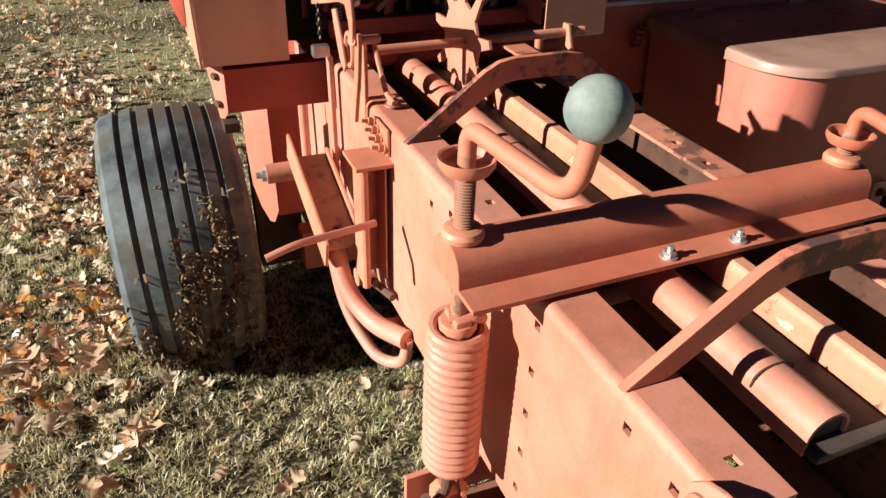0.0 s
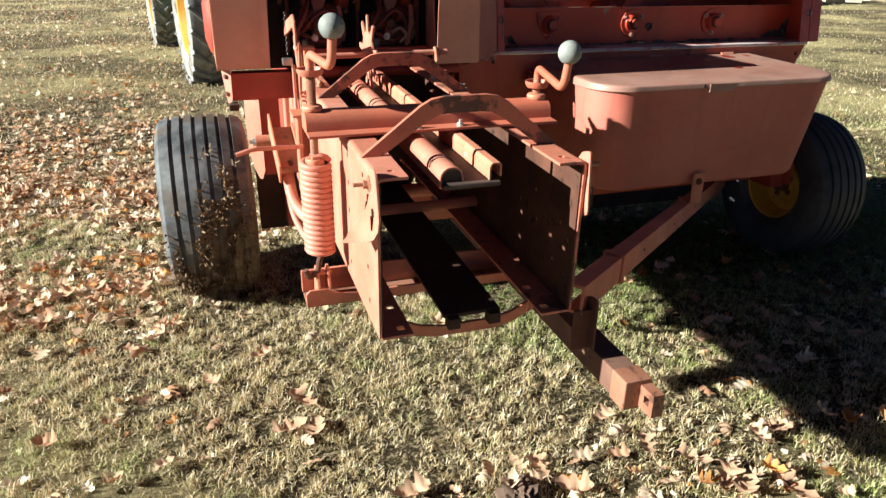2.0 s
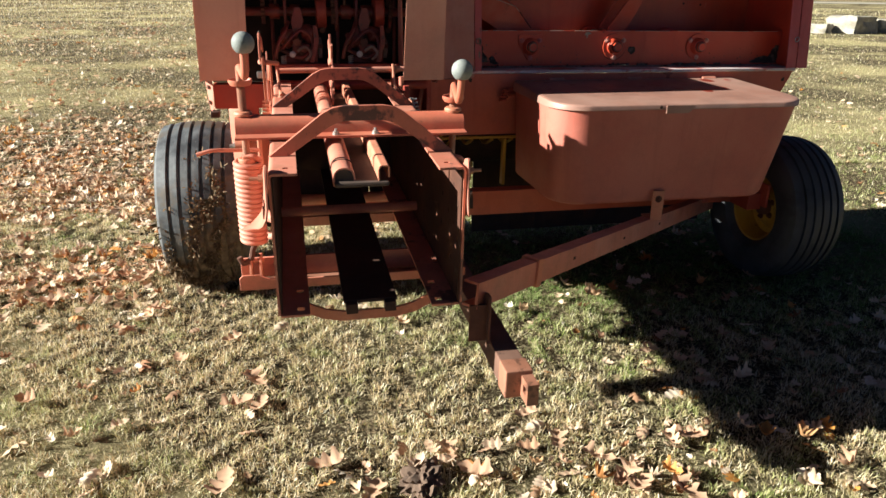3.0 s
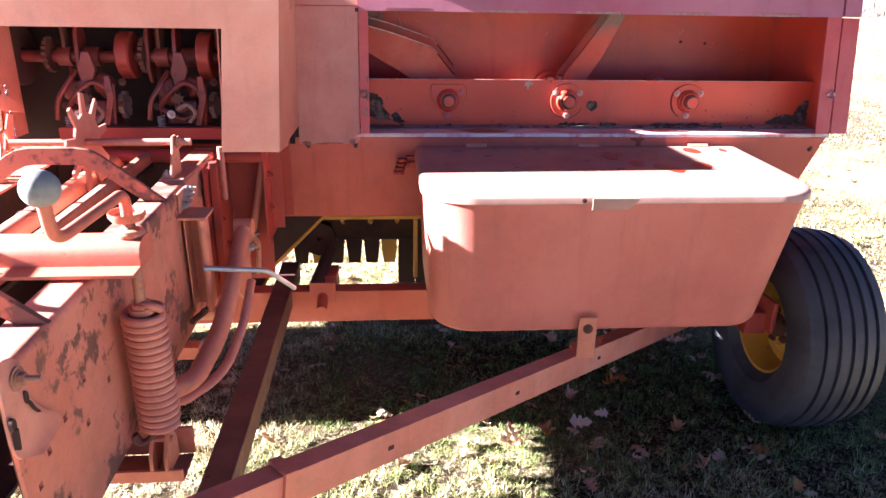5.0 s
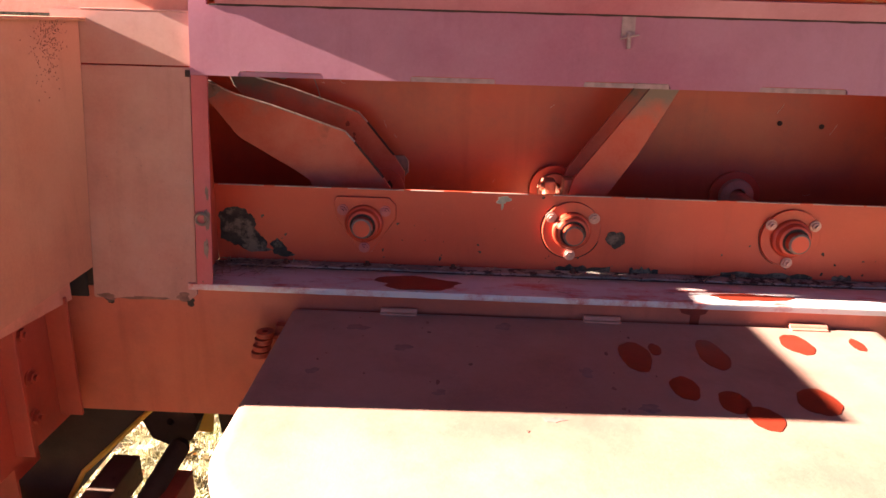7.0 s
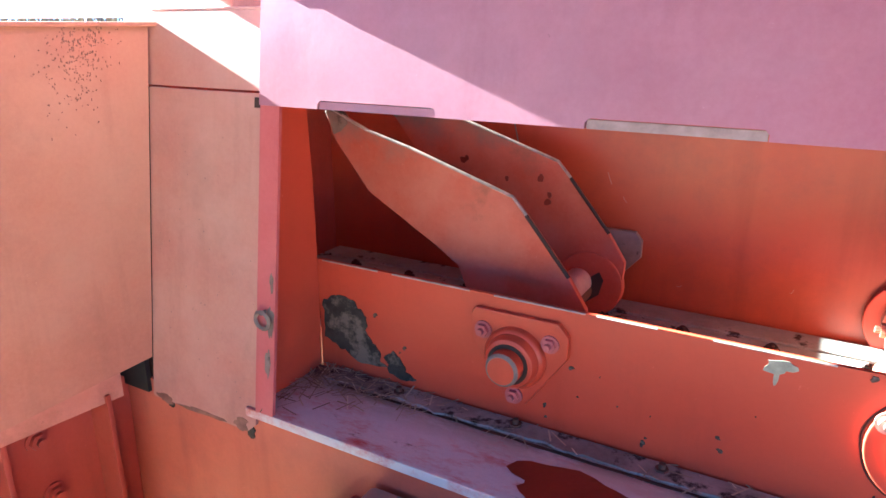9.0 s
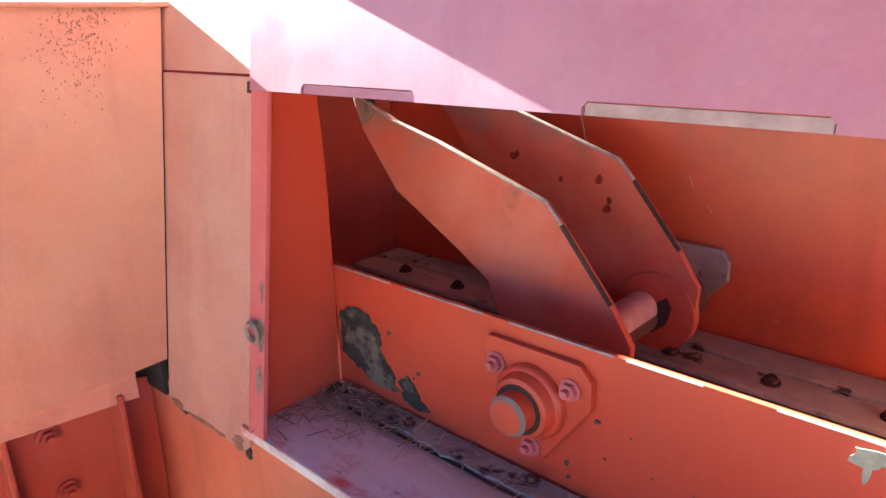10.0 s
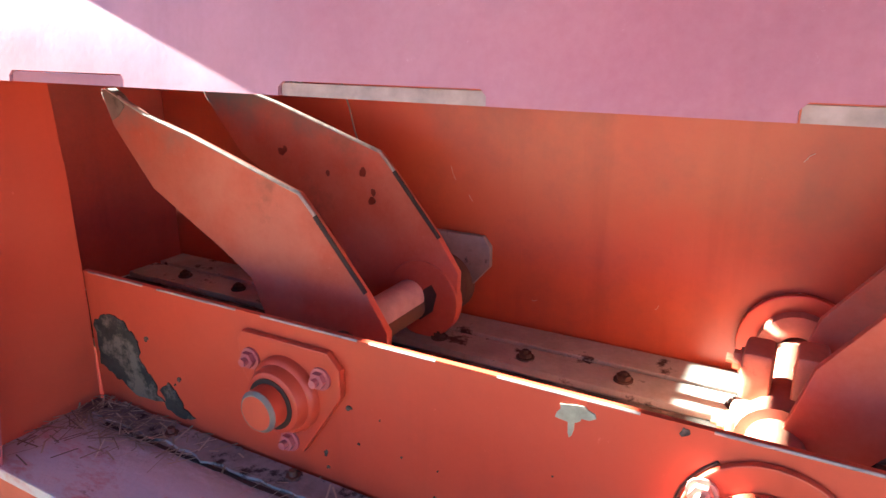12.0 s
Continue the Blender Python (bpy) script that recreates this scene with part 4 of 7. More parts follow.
def lower_arch():
    outer = [(0.02, 0.566), (0.05, 0.566), (0.12, 0.532), (0.17, 0.522), (0.30, 0.522), (0.35, 0.532), (0.42, 0.566), (0.45, 0.566)]
    inner = [(0.44, 0.546), (0.36, 0.505), (0.31, 0.494), (0.16, 0.494), (0.11, 0.505), (0.03, 0.546)]
    bm = N()
    prism(bm, outer + inner, "y", 0.09, 0.10, 0.002)
    part("lower_arch", bm, M_CHAMBER, baler, "curved brace below the chamber", CH)
    bm = N()
    tube(bm, [(0.01, 0.62, 0.62), (0.46, 0.62, 0.62)], 0.016, 14)
    tube(bm, [(-0.03, 0.95, 0.545), (0.50, 0.95, 0.545)], 0.02, 14)
    box(bm, (-0.02, 0.75, 0.515), (0.49, 0.79, 0.55), 0.003)
    part("cross_tube", bm, M_SALMON, baler, "cross tubes seen through the chamber", CH)


lower_arch()


def hitch_and_beams():
    DB = Matrix.Translation((0, 0, 0.385)) @ Matrix.Rotation(radians(1.4), 4, "X") @ Matrix.Translation((0, 0, -0.385))
    bm = N()
    box(bm, (0.562, -0.095, 0.350), (0.628, 1.68, 0.422), 0.004, DB)
    part("drawbar_beam", bm, M_BEAM, baler, "rusty brown square drawbar beam")
    bm = N()
    box(bm, (0.558, -0.112, 0.346), (0.632, -0.048, 0.427), 0.005, DB)
    part("beam_sleeve", bm, M_BROWN, baler, "rusty red end sleeve of the drawbar")
    bm = N()
    holed(bm, "x", (-0.165, 0.352), (-0.108, 0.412), 0.600, 0.630, [(-0.140, 0.384, 0.010)])
    box(bm, (0.602, -0.113, 0.356), (0.628, -0.106, 0.408), 0.002)
    part("hitch_block", bm, M_BROWN, baler, "hitch block with a pin hole")
    a, b = Vector((0.52, 0.055, 0.565)), Vector((2.26, 1.60, 0.275))
    d = (b - a)
    u = Vector((d.y, -d.x, 0)).normalized()
    w = d.normalized().cross(u)
    if w.z < 0:
        w = -w
    m = Matrix((( *u, 0), (*d.normalized(), 0), (*w, 0), (0, 0, 0, 1))).transposed()
    m.translation = a
    bm = N()
    prism(bm, [(0.004, -0.037), (0.004, 0.037), (-0.045, 0.037), (-0.045, 0.030), (-0.004, 0.030), (-0.004, -0.030), (-0.045, -0.030), (-0.045, -0.037)], "y", 0.0, d.length)
    bmesh.ops.transform(bm, matrix=m, verts=bm.verts)
    part("diagonal_strut", bm, M_SALMON, baler, "long faded red angle strut to the wheel axle")
    for s in (0.60, 1.05, 1.46):
        bm = N()
        prism(bm, [(s - 0.008, -0.006), (s + 0.008, -0.006), (s + 0.008, 0.004), (s - 0.008, 0.004)], "x", 0.0042, 0.0052)
        bmesh.ops.transform(bm, matrix=m, verts=bm.verts)
        part("strut_hole", bm, M_DARK, baler, "dark slot in the strut")
    bm = N()
    box(bm, (-0.052, 0.325, -0.045), (0.012, 0.355, 0.045), 0.003, m)
    part("strut_clamp", bm, M_CHAMBER, baler, "clamp plate round the strut")
    bm = N()
    prism(bm, [(0.03, 0.43), (0.14, 0.43), (0.11, 0.55), (0.06, 0.57), (0.03, 0.57)], "x", 0.548, 0.555, 0.002)
    part("hitch_gusset", bm, M_RUST, baler, "rusty gusset plate at the chamber tail")
    bm = N()
    box(bm, (0.500, 0.05, 0.43), (0.560, 0.058, 0.54), 0.002)
    part("tail_plate", bm, M_RUST, baler, "rusty plate under the chamber tail")
    # axle frame under the feeder
    bm = N()
    box(bm, (-0.05, 1.43, 0.325), (2.25, 1.50, 0.442), 0.005)
    part("axle_beam", bm, M_APRON, baler, "orange-red axle beam across the machine")
    bm = N()
    box(bm, (0.69, 1.425, 0.40), (0.78, 1.432, 0.475), 0.002)
    tube(bm, [(0.735, 1.36, 0.40), (0.735, 1.44, 0.425)], 0.018, 14)
    box(bm, (0.70, 1.50, 0.40), (0.78, 1.62, 0.47), 0.003)
    part("axle_bracket", bm, M_APRON, baler, "bracket with a pivot stub")
    bm = N()
    tube(bm, [(0.70, 1.46, 0.43), (0.752, 1.630, 0.530), (0.755, 1.640, 0.537)], [0.024, 0.024, 0.014], 14)
    part("lift_arm", bm, M_DARK, baler, "dark lift arm behind the axle")


hitch_and_beams()


def lid_tilt(bm):
    """The lid falls a little from its hinges to its front edge; what lies on it falls with it."""
    for v in bm.verts:
        k = min(1.0, max(0.0, (v.co.z - 0.896) / 0.041))
        v.co.z += k * (0.004 - 0.022 * (1.47 - v.co.y) / 0.54)
    return bm


def twine_box():
    def outline(x0, x1, y0, y1, r, k=10):
        pts = [(x0, y1)]
        pts += [(x0 + r - r * math.cos(a), y0 + r - r * math.sin(a)) for a in np.linspace(0, math.pi / 2, k)]
        pts += [(x1 - r + r * math.sin(a), y0 + r - r * math.cos(a)) for a in np.linspace(0, math.pi / 2, k)]
        pts.append((x1, y1))
        return pts
    bm = N()
    rings = []
    for z, x0, x1, y0, r in ((0.500, 1.115, 2.075, 0.985, 0.11), (0.506, 1.098, 2.088, 0.966, 0.125), (0.520, 1.089, 2.096, 0.956, 0.13), (0.70, 1.080, 2.135, 0.946, 0.13), (0.895, 1.068, 2.180, 0.936, 0.135)):
        rings.append([bm.verts.new((px, py, z)) for px, py in outline(x0, x1, y0, 1.48, r)])
    for a, b in zip(rings, rings[1:]):
        for i in range(len(a)):
            j = (i + 1) % len(a)
            bm.faces.new((a[i], a[j], b[j], b[i]))
    bm.faces.new(rings[0][::-1])
    bm.faces.new(rings[-1])
    tb = part("twine_box", bm, M_BOXRED, baler, "large faded red twine box with rounded corners")
    bm = N()
    rings = []
    for z, o in ((0.898, -0.001), (0.896, 0.004), (0.899, 0.0055), (0.925, 0.004), (0.933, 0.0), (0.9365, -0.008), (0.937, -0.02)):
        rings.append([bm.verts.new((px, py, z)) for px, py in outline(1.064 - o, 2.186 + o, 0.930 - o, 1.495, 0.14 + o)])
    for a, b in zip(rings, rings[1:]):
        for i in range(len(a)):
            j = (i + 1) % len(a)
            bm.faces.new((a[i], a[j], b[j], b[i]))
    bm.faces.new(rings[0][::-1])
    bm.faces.new(rings[-1])
    lid_tilt(bm)
    prism(bm, [(1.514, 0.914), (1.514, 0.882), (1.612, 0.882), (1.642, 0.908), (1.642, 0.914)], "y", 0.9195, 0.924, 0.0008)
    part("lid", bm, M_LID, tb, "faded lid spotted with dark oil marks")
    rng = random.Random(8)
    for cx, cy, rx, ry in ((1.694, 1.361, 0.026, 0.055), (1.734, 1.389, 0.011, 0.022), (1.832, 1.378, 0.026, 0.052), (1.751, 1.263, 0.022, 0.037), (1.816, 1.227, 0.024, 0.032), (1.848, 1.186, 0.025, 0.033), (1.95, 1.238, 0.032, 0.039), (2.0, 1.429, 0.026, 0.04), (2.112, 1.436, 0.012, 0.023)):
        bm = N()
        prism(bm, blob(rng, cx, cy, rx, ry, 28, 0.10), "z", 0.9372, 0.9378)
        part("oil_mark", lid_tilt(bm), M_DROP, tb, "dark red oil mark")
    bm = N()
    for _ in range(26):
        cx, cy, r = rng.uniform(1.08, 1.75), rng.uniform(1.12, 1.48), rng.uniform(0.001, 0.004)
        prism(bm, blob(rng, cx, cy, r, r * rng.uniform(1, 1.8), 12, 0.35), "z", 0.9372, 0.9376)
    tagged(part("grime", lid_tilt(bm), M_SPOT, tb, "small dull dirt spots"), kind="stuff")
    for x in (1.27, 1.66, 2.05):
        bm = N()
        box(bm, (x - 0.035, 1.485, 0.934), (x + 0.035, 1.512, 0.940), 0.0015)
        tube(bm, [(x - 0.035, 1.498, 0.940), (x + 0.035, 1.498, 0.940)], 0.006, 10)
        part("hinge", lid_tilt(bm), M_SALMON, tb, "small lid hinge")
    bm = N()
    hexbolt(bm, (1.492, 0.925, 0.907), (0, -1, 0), 0.005, 0.003, 0)
    part("lid_rivet", bm, M_DARK, tb, "dark rivet on the lid edge")
    bm = N()
    box(bm, (1.508, 0.928, 0.435), (1.562, 0.936, 0.560), 0.004)
    box(bm, (1.508, 0.928, 0.430), (1.562, 1.01, 0.438), 0.003)
    strap = part("box_strap", bm, M_CHAMBER, tb, "strap bracket under the box")
    bm = N()
    hexbolt(bm, (1.535, 0.928, 0.525), (0, -1, 0), 0.011, 0.008)
    part("strap_bolt", bm, M_RUST, strap, "rusty bolt")


twine_box()


# ---- feeder housing ----
def lean(z):
    return 1.51 + 0.14 * (z - 0.994)


def leaning_plate(bm, x0, x1, z0, z1, thick=0.005, out=0.0, shape=None):
    """A sheet on the leaning front face of the housing, out metres proud of it."""
    pts = shape or [(x0, z0), (x1, z0), (x1, z1), (x0, z1)]
    t = bmesh.new()
    prism(t, pts, "y", 0.0, 1.0, 0)
    for v in t.verts:
        v.co.y = lean(v.co.z) - out + (thick if v.co.y > 0.5 else 0.0)
    return merge(bm, t)


def housing():
    # lower apron and shelf
    bm = N()
    prism(bm, [(0.50, 0.695), (2.28, 0.695), (2.44, 0.80), (2.52, 0.97), (0.50, 0.97)], "y", 1.506, 1.512)
    part("apron", bm, M_APRON, baler, "faded red apron sheet below the shelf")
    rng = random.Random(5)
    for x, z in ((0.70, 0.945), (0.86, 0.945), (2.47, 0.93), (2.40, 0.83)):
        bm = N()
        prism(bm, blob(rng, x, z, 0.009, 0.009, 16, 0.35), "y", 1.5045, 1.5058)
        part("rust_spot", bm, M_GRIME, baler, "dark rust spot round a bolt")
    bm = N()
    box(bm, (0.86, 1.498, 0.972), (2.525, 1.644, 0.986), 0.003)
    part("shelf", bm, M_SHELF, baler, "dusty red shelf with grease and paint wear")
    def ragged(x0, x1, y0, y1, wob, n):
        lo = [(x0 + (x1 - x0) * k / n, y0 + wob * noise.noise((k * 0.43, 1, 3)) + 0.5 * wob * noise.noise((k * 1.7, 5, 3))) for k in range(n + 1)]
        return lo + [(x1, y1), (x0, y1)]
    bm = N()
    prism(bm, ragged(0.90, 2.52, 1.612, 1.6435, 0.007, 130), "z", 0.9862, 0.9895)
    part("crusted_strip", bm, M_CRUST, baler, "crusted grey grease along the foot of the rail")
    bm = N()
    prism(bm, [(0.93 + 1.58 * k / 90, 1.604 + 0.003 * noise.noise((k * 0.5, 2, 9))) for k in range(91)] + [(2.51 - 1.58 * k / 90, 1.609 + 0.003 * noise.noise((k * 0.6, 7, 9))) for k in range(91)], "z", 0.9862, 0.9868)
    part("shelf_seam", bm, M_DARK, baler, "dark open seam in the shelf")
    bm = N()
    box(bm, (0.87, 1.648, 0.975), (2.53, 1.654, 1.150), 0)
    part("front_rail", bm, M_RED, baler, "bright red rail plate along the opening")
    def patch(pts):
        out = []
        for (x0, z0), (x1, z1) in zip(pts, pts[1:] + pts[:1]):
            for k in range(7):
                f = k / 7
                px, pz = x0 + (x1 - x0) * f, z0 + (z1 - z0) * f
                out.append((px + 0.006 * noise.noise((px * 90, pz * 90, 1)), pz + 0.006 * noise.noise((px * 90, pz * 90, 7))))
        bm = N()
        prism(bm, out, "y", 1.6464, 1.6479)
        part("grease_patch", bm, M_GRIME, baler, "black greasy patch where paint has gone")
    patch([(0.878, 1.090), (0.905, 1.102), (0.935, 1.098), (0.955, 1.075), (0.952, 1.055), (0.968, 1.038), (0.975, 1.015), (0.990, 1.008), (0.935, 1.006), (0.905, 1.022), (0.878, 1.030)])
    patch([(0.984, 1.022), (0.996, 1.036), (1.008, 1.030), (1.016, 1.012), (1.035, 1.004), (1.030, 0.996), (0.992, 1.000)])
    patch([(2.360, 0.998), (2.385, 1.012), (2.425, 1.030), (2.470, 1.030), (2.490, 1.065), (2.505, 1.085), (2.520, 1.080), (2.522, 0.992)])
    bm = N()
    prism(bm, blob(rng, 1.469, 1.136, 0.014, 0.008, 18, 0.4), "y", 1.6464, 1.6479)
    prism(bm, blob(rng, 1.467, 1.124, 0.003, 0.008, 14, 0.3), "y", 1.6466, 1.6479)
    part("paint_chip", bm, M_PATCH, baler, "pale chipped paint spot")
    bm = N()
    prism(bm, blob(rng, 1.30, 1.545, 0.085, 0.035, 30, 0.25), "z", 0.9862, 0.9868)
    part("oil_spill", bm, M_DROP, baler, "fresh red oil spill on the shelf")
    bm = N()
    prism(bm, blob(rng, 1.95, 1.535, 0.07, 0.02, 26, 0.25), "z", 0.9862, 0.9868)
    part("oil_spill", bm, M_DROP, baler, "long red oil spill on the shelf")
    bm = N()
    prism(bm, [(1.806, 0.970), (1.862, 0.970), (1.858, 0.961), (1.848, 0.958), (1.846, 0.915), (1.838, 0.908), (1.830, 0.914), (1.829, 0.957), (1.812, 0.961)], "y", 1.5048, 1.5058)
    part("oil_drip", bm, M_DROP, baler, "red oil drip down the apron")
    for x0, x1 in ((1.585, 1.70), (1.93, 2.12), (1.74, 1.80), (2.16, 2.20)):
        bm = N()
        out = [(x0 + (x1 - x0) * k / 12, 0.988) for k in range(13)] + [(x1 - (x1 - x0) * k / 12, 0.998 + 0.010 * noise.noise((x0 * 9 + k * 0.7, 3, 1))) for k in range(13)]
        prism(bm, out, "y", 1.6466, 1.6479)
        part("grease_patch", bm, M_GRIME, baler, "ragged grease line at the foot of the rail")
    bm = N()
    prism(bm, blob(rng, 1.705, 1.060, 0.018, 0.020, 20, 0.25), "y", 1.6464, 1.6479)
    part("grease_patch", bm, M_GRIME, baler, "grease blot beside the bearing")
    for x in (1.02, 1.19, 1.37, 1.62, 1.95, 2.06, 2.3):
        bm = N()
        hexbolt(bm, (x, 1.628 + rng.uniform(-0.004, 0.004), 0.986), (0, 0, 1), 0.008, 0.006, 0.006)
        part("shelf_bolt", bm, M_RUST, baler, "small shelf bolt")
    # bearings on the rail
    for i, x in enumerate((1.183, 1.611, 2.057)):
        z = 1.078
        bm = N()
        if i == 0:
            prism(bm, [(x - 0.062, z + 0.045), (x - 0.055, z + 0.055), (x + 0.052, z + 0.055), (x + 0.066, z + 0.040), (x + 0.066, z + 0.012), (x + 0.015, z - 0.062), (x - 0.012, z - 0.062), (x - 0.058, z + 0.010)], "y", 1.640, 1.648, 0.002)
        else:
            prism(bm, ngon(x, z, 0.060, 40), "y", 1.641, 1.648, 0.002)
        bear = part("bearing", bm, M_RED, baler, "red flange bearing on the rail")
        if i:
            bm = N()
            span = np.linspace(2.2, 5.9, 26) if i == 1 else np.linspace(2.6, 4.3, 14)
            tube(bm, [(x + (0.062 + 0.0008 * math.sin(7 * a)) * math.cos(a), 1.6478, z + (0.062 + 0.0008 * math.sin(5 * a)) * math.sin(a)) for a in span], 0.0016 if i == 1 else 0.0009, 6)
            part("grime_ring", bm, M_DARK, bear, "dark grime line round the flange")
        bm = N()
        lathe(bm, [(0, 0.012), (0, 0.040), (-0.006, 0.0395), (-0.009, 0.037), (-0.010, 0.0345), (-0.016, 0.0335), (-0.021, 0.031), (-0.023, 0.027), (-0.023, 0.012)], (x, 1.640, z), "y", 36)
        lathe(bm, [(-0.02, 0.0001), (-0.02, 0.0215), (-0.040, 0.0210), (-0.043, 0.0175), (-0.043, 0.0001)], (x, 1.640, z), "y", 28)
        part("bearing_cap", bm, M_RED, bear, "round bearing cap and shaft end")
        bm = N()
        lathe(bm, [(-0.0232, 0.0213), (-0.0232, 0.0262), (-0.0242, 0.0262), (-0.0242, 0.0213)], (x, 1.640, z), "y", 28)
        part("seal_ring", bm, M_DARK, bear, "dark greasy seal ring")
        bm = N()
        lathe(bm, [(-0.0395, 0.0205), (-0.0395, 0.0214), (-0.0432, 0.0182), (-0.0432, 0.0172)], (x, 1.640, z), "y", 28)
        part("worn_edge", bm, M_RUST_GREY, bear, "bare worn edge of the shaft end")
        for a in (0.56, 2.58, 4.71):
            bm = N()
            hexbolt(bm, (x + 0.052 * math.cos(a), 1.640, z + 0.052 * math.sin(a)), (0, -1, 0), 0.0085, 0.008, 0.006)
            part("bearing_bolt", bm, M_POST if i == 0 else M_BOLTRED, bear, "painted bolt")
        # shaft to the back wall and its bearing there
        bm = N()
        tube(bm, [(x, 1.655, z + 0.01), (x, 1.965, z + 0.01)], 0.019, 18)
        lathe(bm, [(0, 0.02), (0, 0.042), (-0.02, 0.040), (-0.025, 0.03), (-0.025, 0.02)], (x, 1.962, z + 0.015), "y", 28)
        part("packer_shaft", bm, M_RUST if i == 0 else M_SALMON, baler, "round packer shaft")
        bm = N()
        if i == 0:
            prism(bm, [(x - 0.055, z + 0.085), (x + 0.055, z + 0.085), (x + 0.066, z + 0.072), (x + 0.066, z + 0.045), (x + 0.035, z + 0.010), (x - 0.035, z + 0.010), (x - 0.062, z + 0.045)], "y", 1.956, 1.966, 0.003)
        else:
            prism(bm, ngon(x, z + 0.012, 0.062, 36), "y", 1.956, 1.966, 0.003)
        part("back_bearing", bm, M_RUST_GREY if i == 0 else M_RED, baler, "flange bearing on the back wall")
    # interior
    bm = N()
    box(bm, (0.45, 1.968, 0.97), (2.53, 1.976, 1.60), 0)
    part("back_wall", bm, M_BACK, baler, "dirty red back wall of the feeder, darkened for its shade")
    bm = N()
    box(bm, (0.648, 1.674, 1.030), (2.522, 1.966, 1.040), 0)
    floor_part = part("feeder_floor", bm, M_FLOOR, baler, "dusty feeder floor with bolted strips")
    for y0, y1 in ((1.852, 1.904), (1.912, 1.960)):
        bm = N()
        box(bm, (0.66, y0, 1.041), (2.40, y1, 1.050), 0.002)
        part("floor_strip", bm, M_FLOOR, floor_part, "worn wooden-grey floor strip")
    # Black sheet that paints the shaded gap behind the rail.
    bm = N()
    box(bm, (0.66, 1.676, 1.041), (2.515, 1.849, 1.0425), 0)
    part("floor_gap", bm, M_GRIME, floor_part, "black sheet painted as the shaded gap behind the rail")
    for k in range(10):
        x = 0.76 + 0.115 * k
        bm = N()
        hexbolt(bm, (x, 1.878 + 0.003 * math.sin(x * 50), 1.050), (0, 0, 1), 0.008, 0.007, 0.003)
        part("strip_bolt", bm, M_DARK, floor_part, "dark rusty bolt")
    bm = N()
    tube(bm, [(1.000 + 0.004 * math.sin(k * 1.3) + 0.012 * k, 1.9676, 1.375 - 0.030 * k) for k in range(10)], 0.0013, 5)
    part("scratch", bm, M_RUST_GREY, baler, "pale scratch down the back wall")
    bm = N()
    box(bm, (0.885, 1.925, 1.345), (0.935, 1.966, 1.385), 0.003)
    hexbolt(bm, (0.945, 1.955, 1.352), (0, -1, 0), 0.010, 0.012, 0.006)
    part("corner_bracket", bm, M_RUST_GREY, baler, "rusty bracket and bolt in the top corner")
    bm = N()
    prism(bm, [(lean(0.985) + 0.004, 0.985), (lean(1.56) + 0.004, 1.56), (1.966, 1.56), (1.966, 0.985)], "x", 2.5265, 2.5295)
    part("end_wall", bm, M_RED, baler, "red end wall of the feeder")
    # Added, unseen: wall, sill, header and roof let only a sun band in.
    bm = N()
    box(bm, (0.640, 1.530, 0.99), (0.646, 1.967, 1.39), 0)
    part("light_stop_wall", bm, M_DEEP, baler, "added low inner wall that stops light leaking into the feeder")
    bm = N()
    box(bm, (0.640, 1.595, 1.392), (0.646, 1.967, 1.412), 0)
    part("light_stop_sill", bm, M_DEEP, baler, "added sill that trims the sun band from below")
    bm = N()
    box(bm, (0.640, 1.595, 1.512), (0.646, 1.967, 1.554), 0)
    part("light_stop_header", bm, M_DEEP, baler, "added header that trims the sun band from above")
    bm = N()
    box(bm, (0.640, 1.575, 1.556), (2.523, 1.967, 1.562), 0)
    part("light_stop_roof", bm, M_DEEP, baler, "added inner roof that stops light leaking into the feeder")
    bm = N()
    prism(bm, [(1.505, 0.980), (1.642, 0.988), (1.646, 1.10), (1.647, 1.26), (1.642, 1.385), (lean(1.385) + 0.002, 1.385)], "x", 0.866, 0.872)
    part("inner_cheek", bm, M_RED, baler, "bright red cheek plate beside the opening")
    # front faces
    bm = N()
    leaning_plate(bm, 0.676, 0.876, 0.958, 1.386, out=0.006, shape=[(0.677, 0.950), (0.862, 0.950), (0.876, 0.962), (0.876, 1.386), (0.674, 1.386), (0.674, 0.953)])
    part("column_panel", bm, M_COLUMN, baler, "faded salmon panel beside the opening")
    # Dark sheet that paints the shadow gap beside the column.
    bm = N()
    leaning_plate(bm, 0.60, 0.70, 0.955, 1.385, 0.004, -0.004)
    part("panel_gap_shade", bm, M_DARK, baler, "dark sheet painted as the shadow gap between cover and column")
    bm = N()
    leaning_plate(bm, 0.62, 0.876, 1.389, 1.482, out=0.003)
    box(bm, (0.676, lean(1.482) - 0.003, 1.482), (0.876, lean(1.482) + 0.06, 1.486), 0.001)
    part("upper_panel", bm, M_COLUMN, baler, "pale panel with lichen stains")
    bm = N()
    leaning_plate(bm, 0.868, 0.8785, 1.370, 1.382, out=0.0085)
    part("corner_notch", bm, M_DARK, baler, "small black notch where the panels meet")
    rng = random.Random(17)
    for bx, bz, rx, rz in ((0.700, 0.953, 0.016, 0.006), (0.850, 0.957, 0.014, 0.008), (0.775, 0.952, 0.045, 0.003)):
        bm = N()
        leaning_plate(bm, 0, 0, 0, 0, 0.0008, 0.0066, blob(rng, bx, bz, rx, rz, 18, 0.4))
        part("rust_edge", bm, M_SPOT, baler, "rusty lower edge of the column panel")
    bm = N()
    leaning_plate(bm, 0.879, 0.909, 0.985, 1.3735, out=0.010)
    part("post", bm, M_POST, baler, "narrow pink post of the opening")
    bm = N()
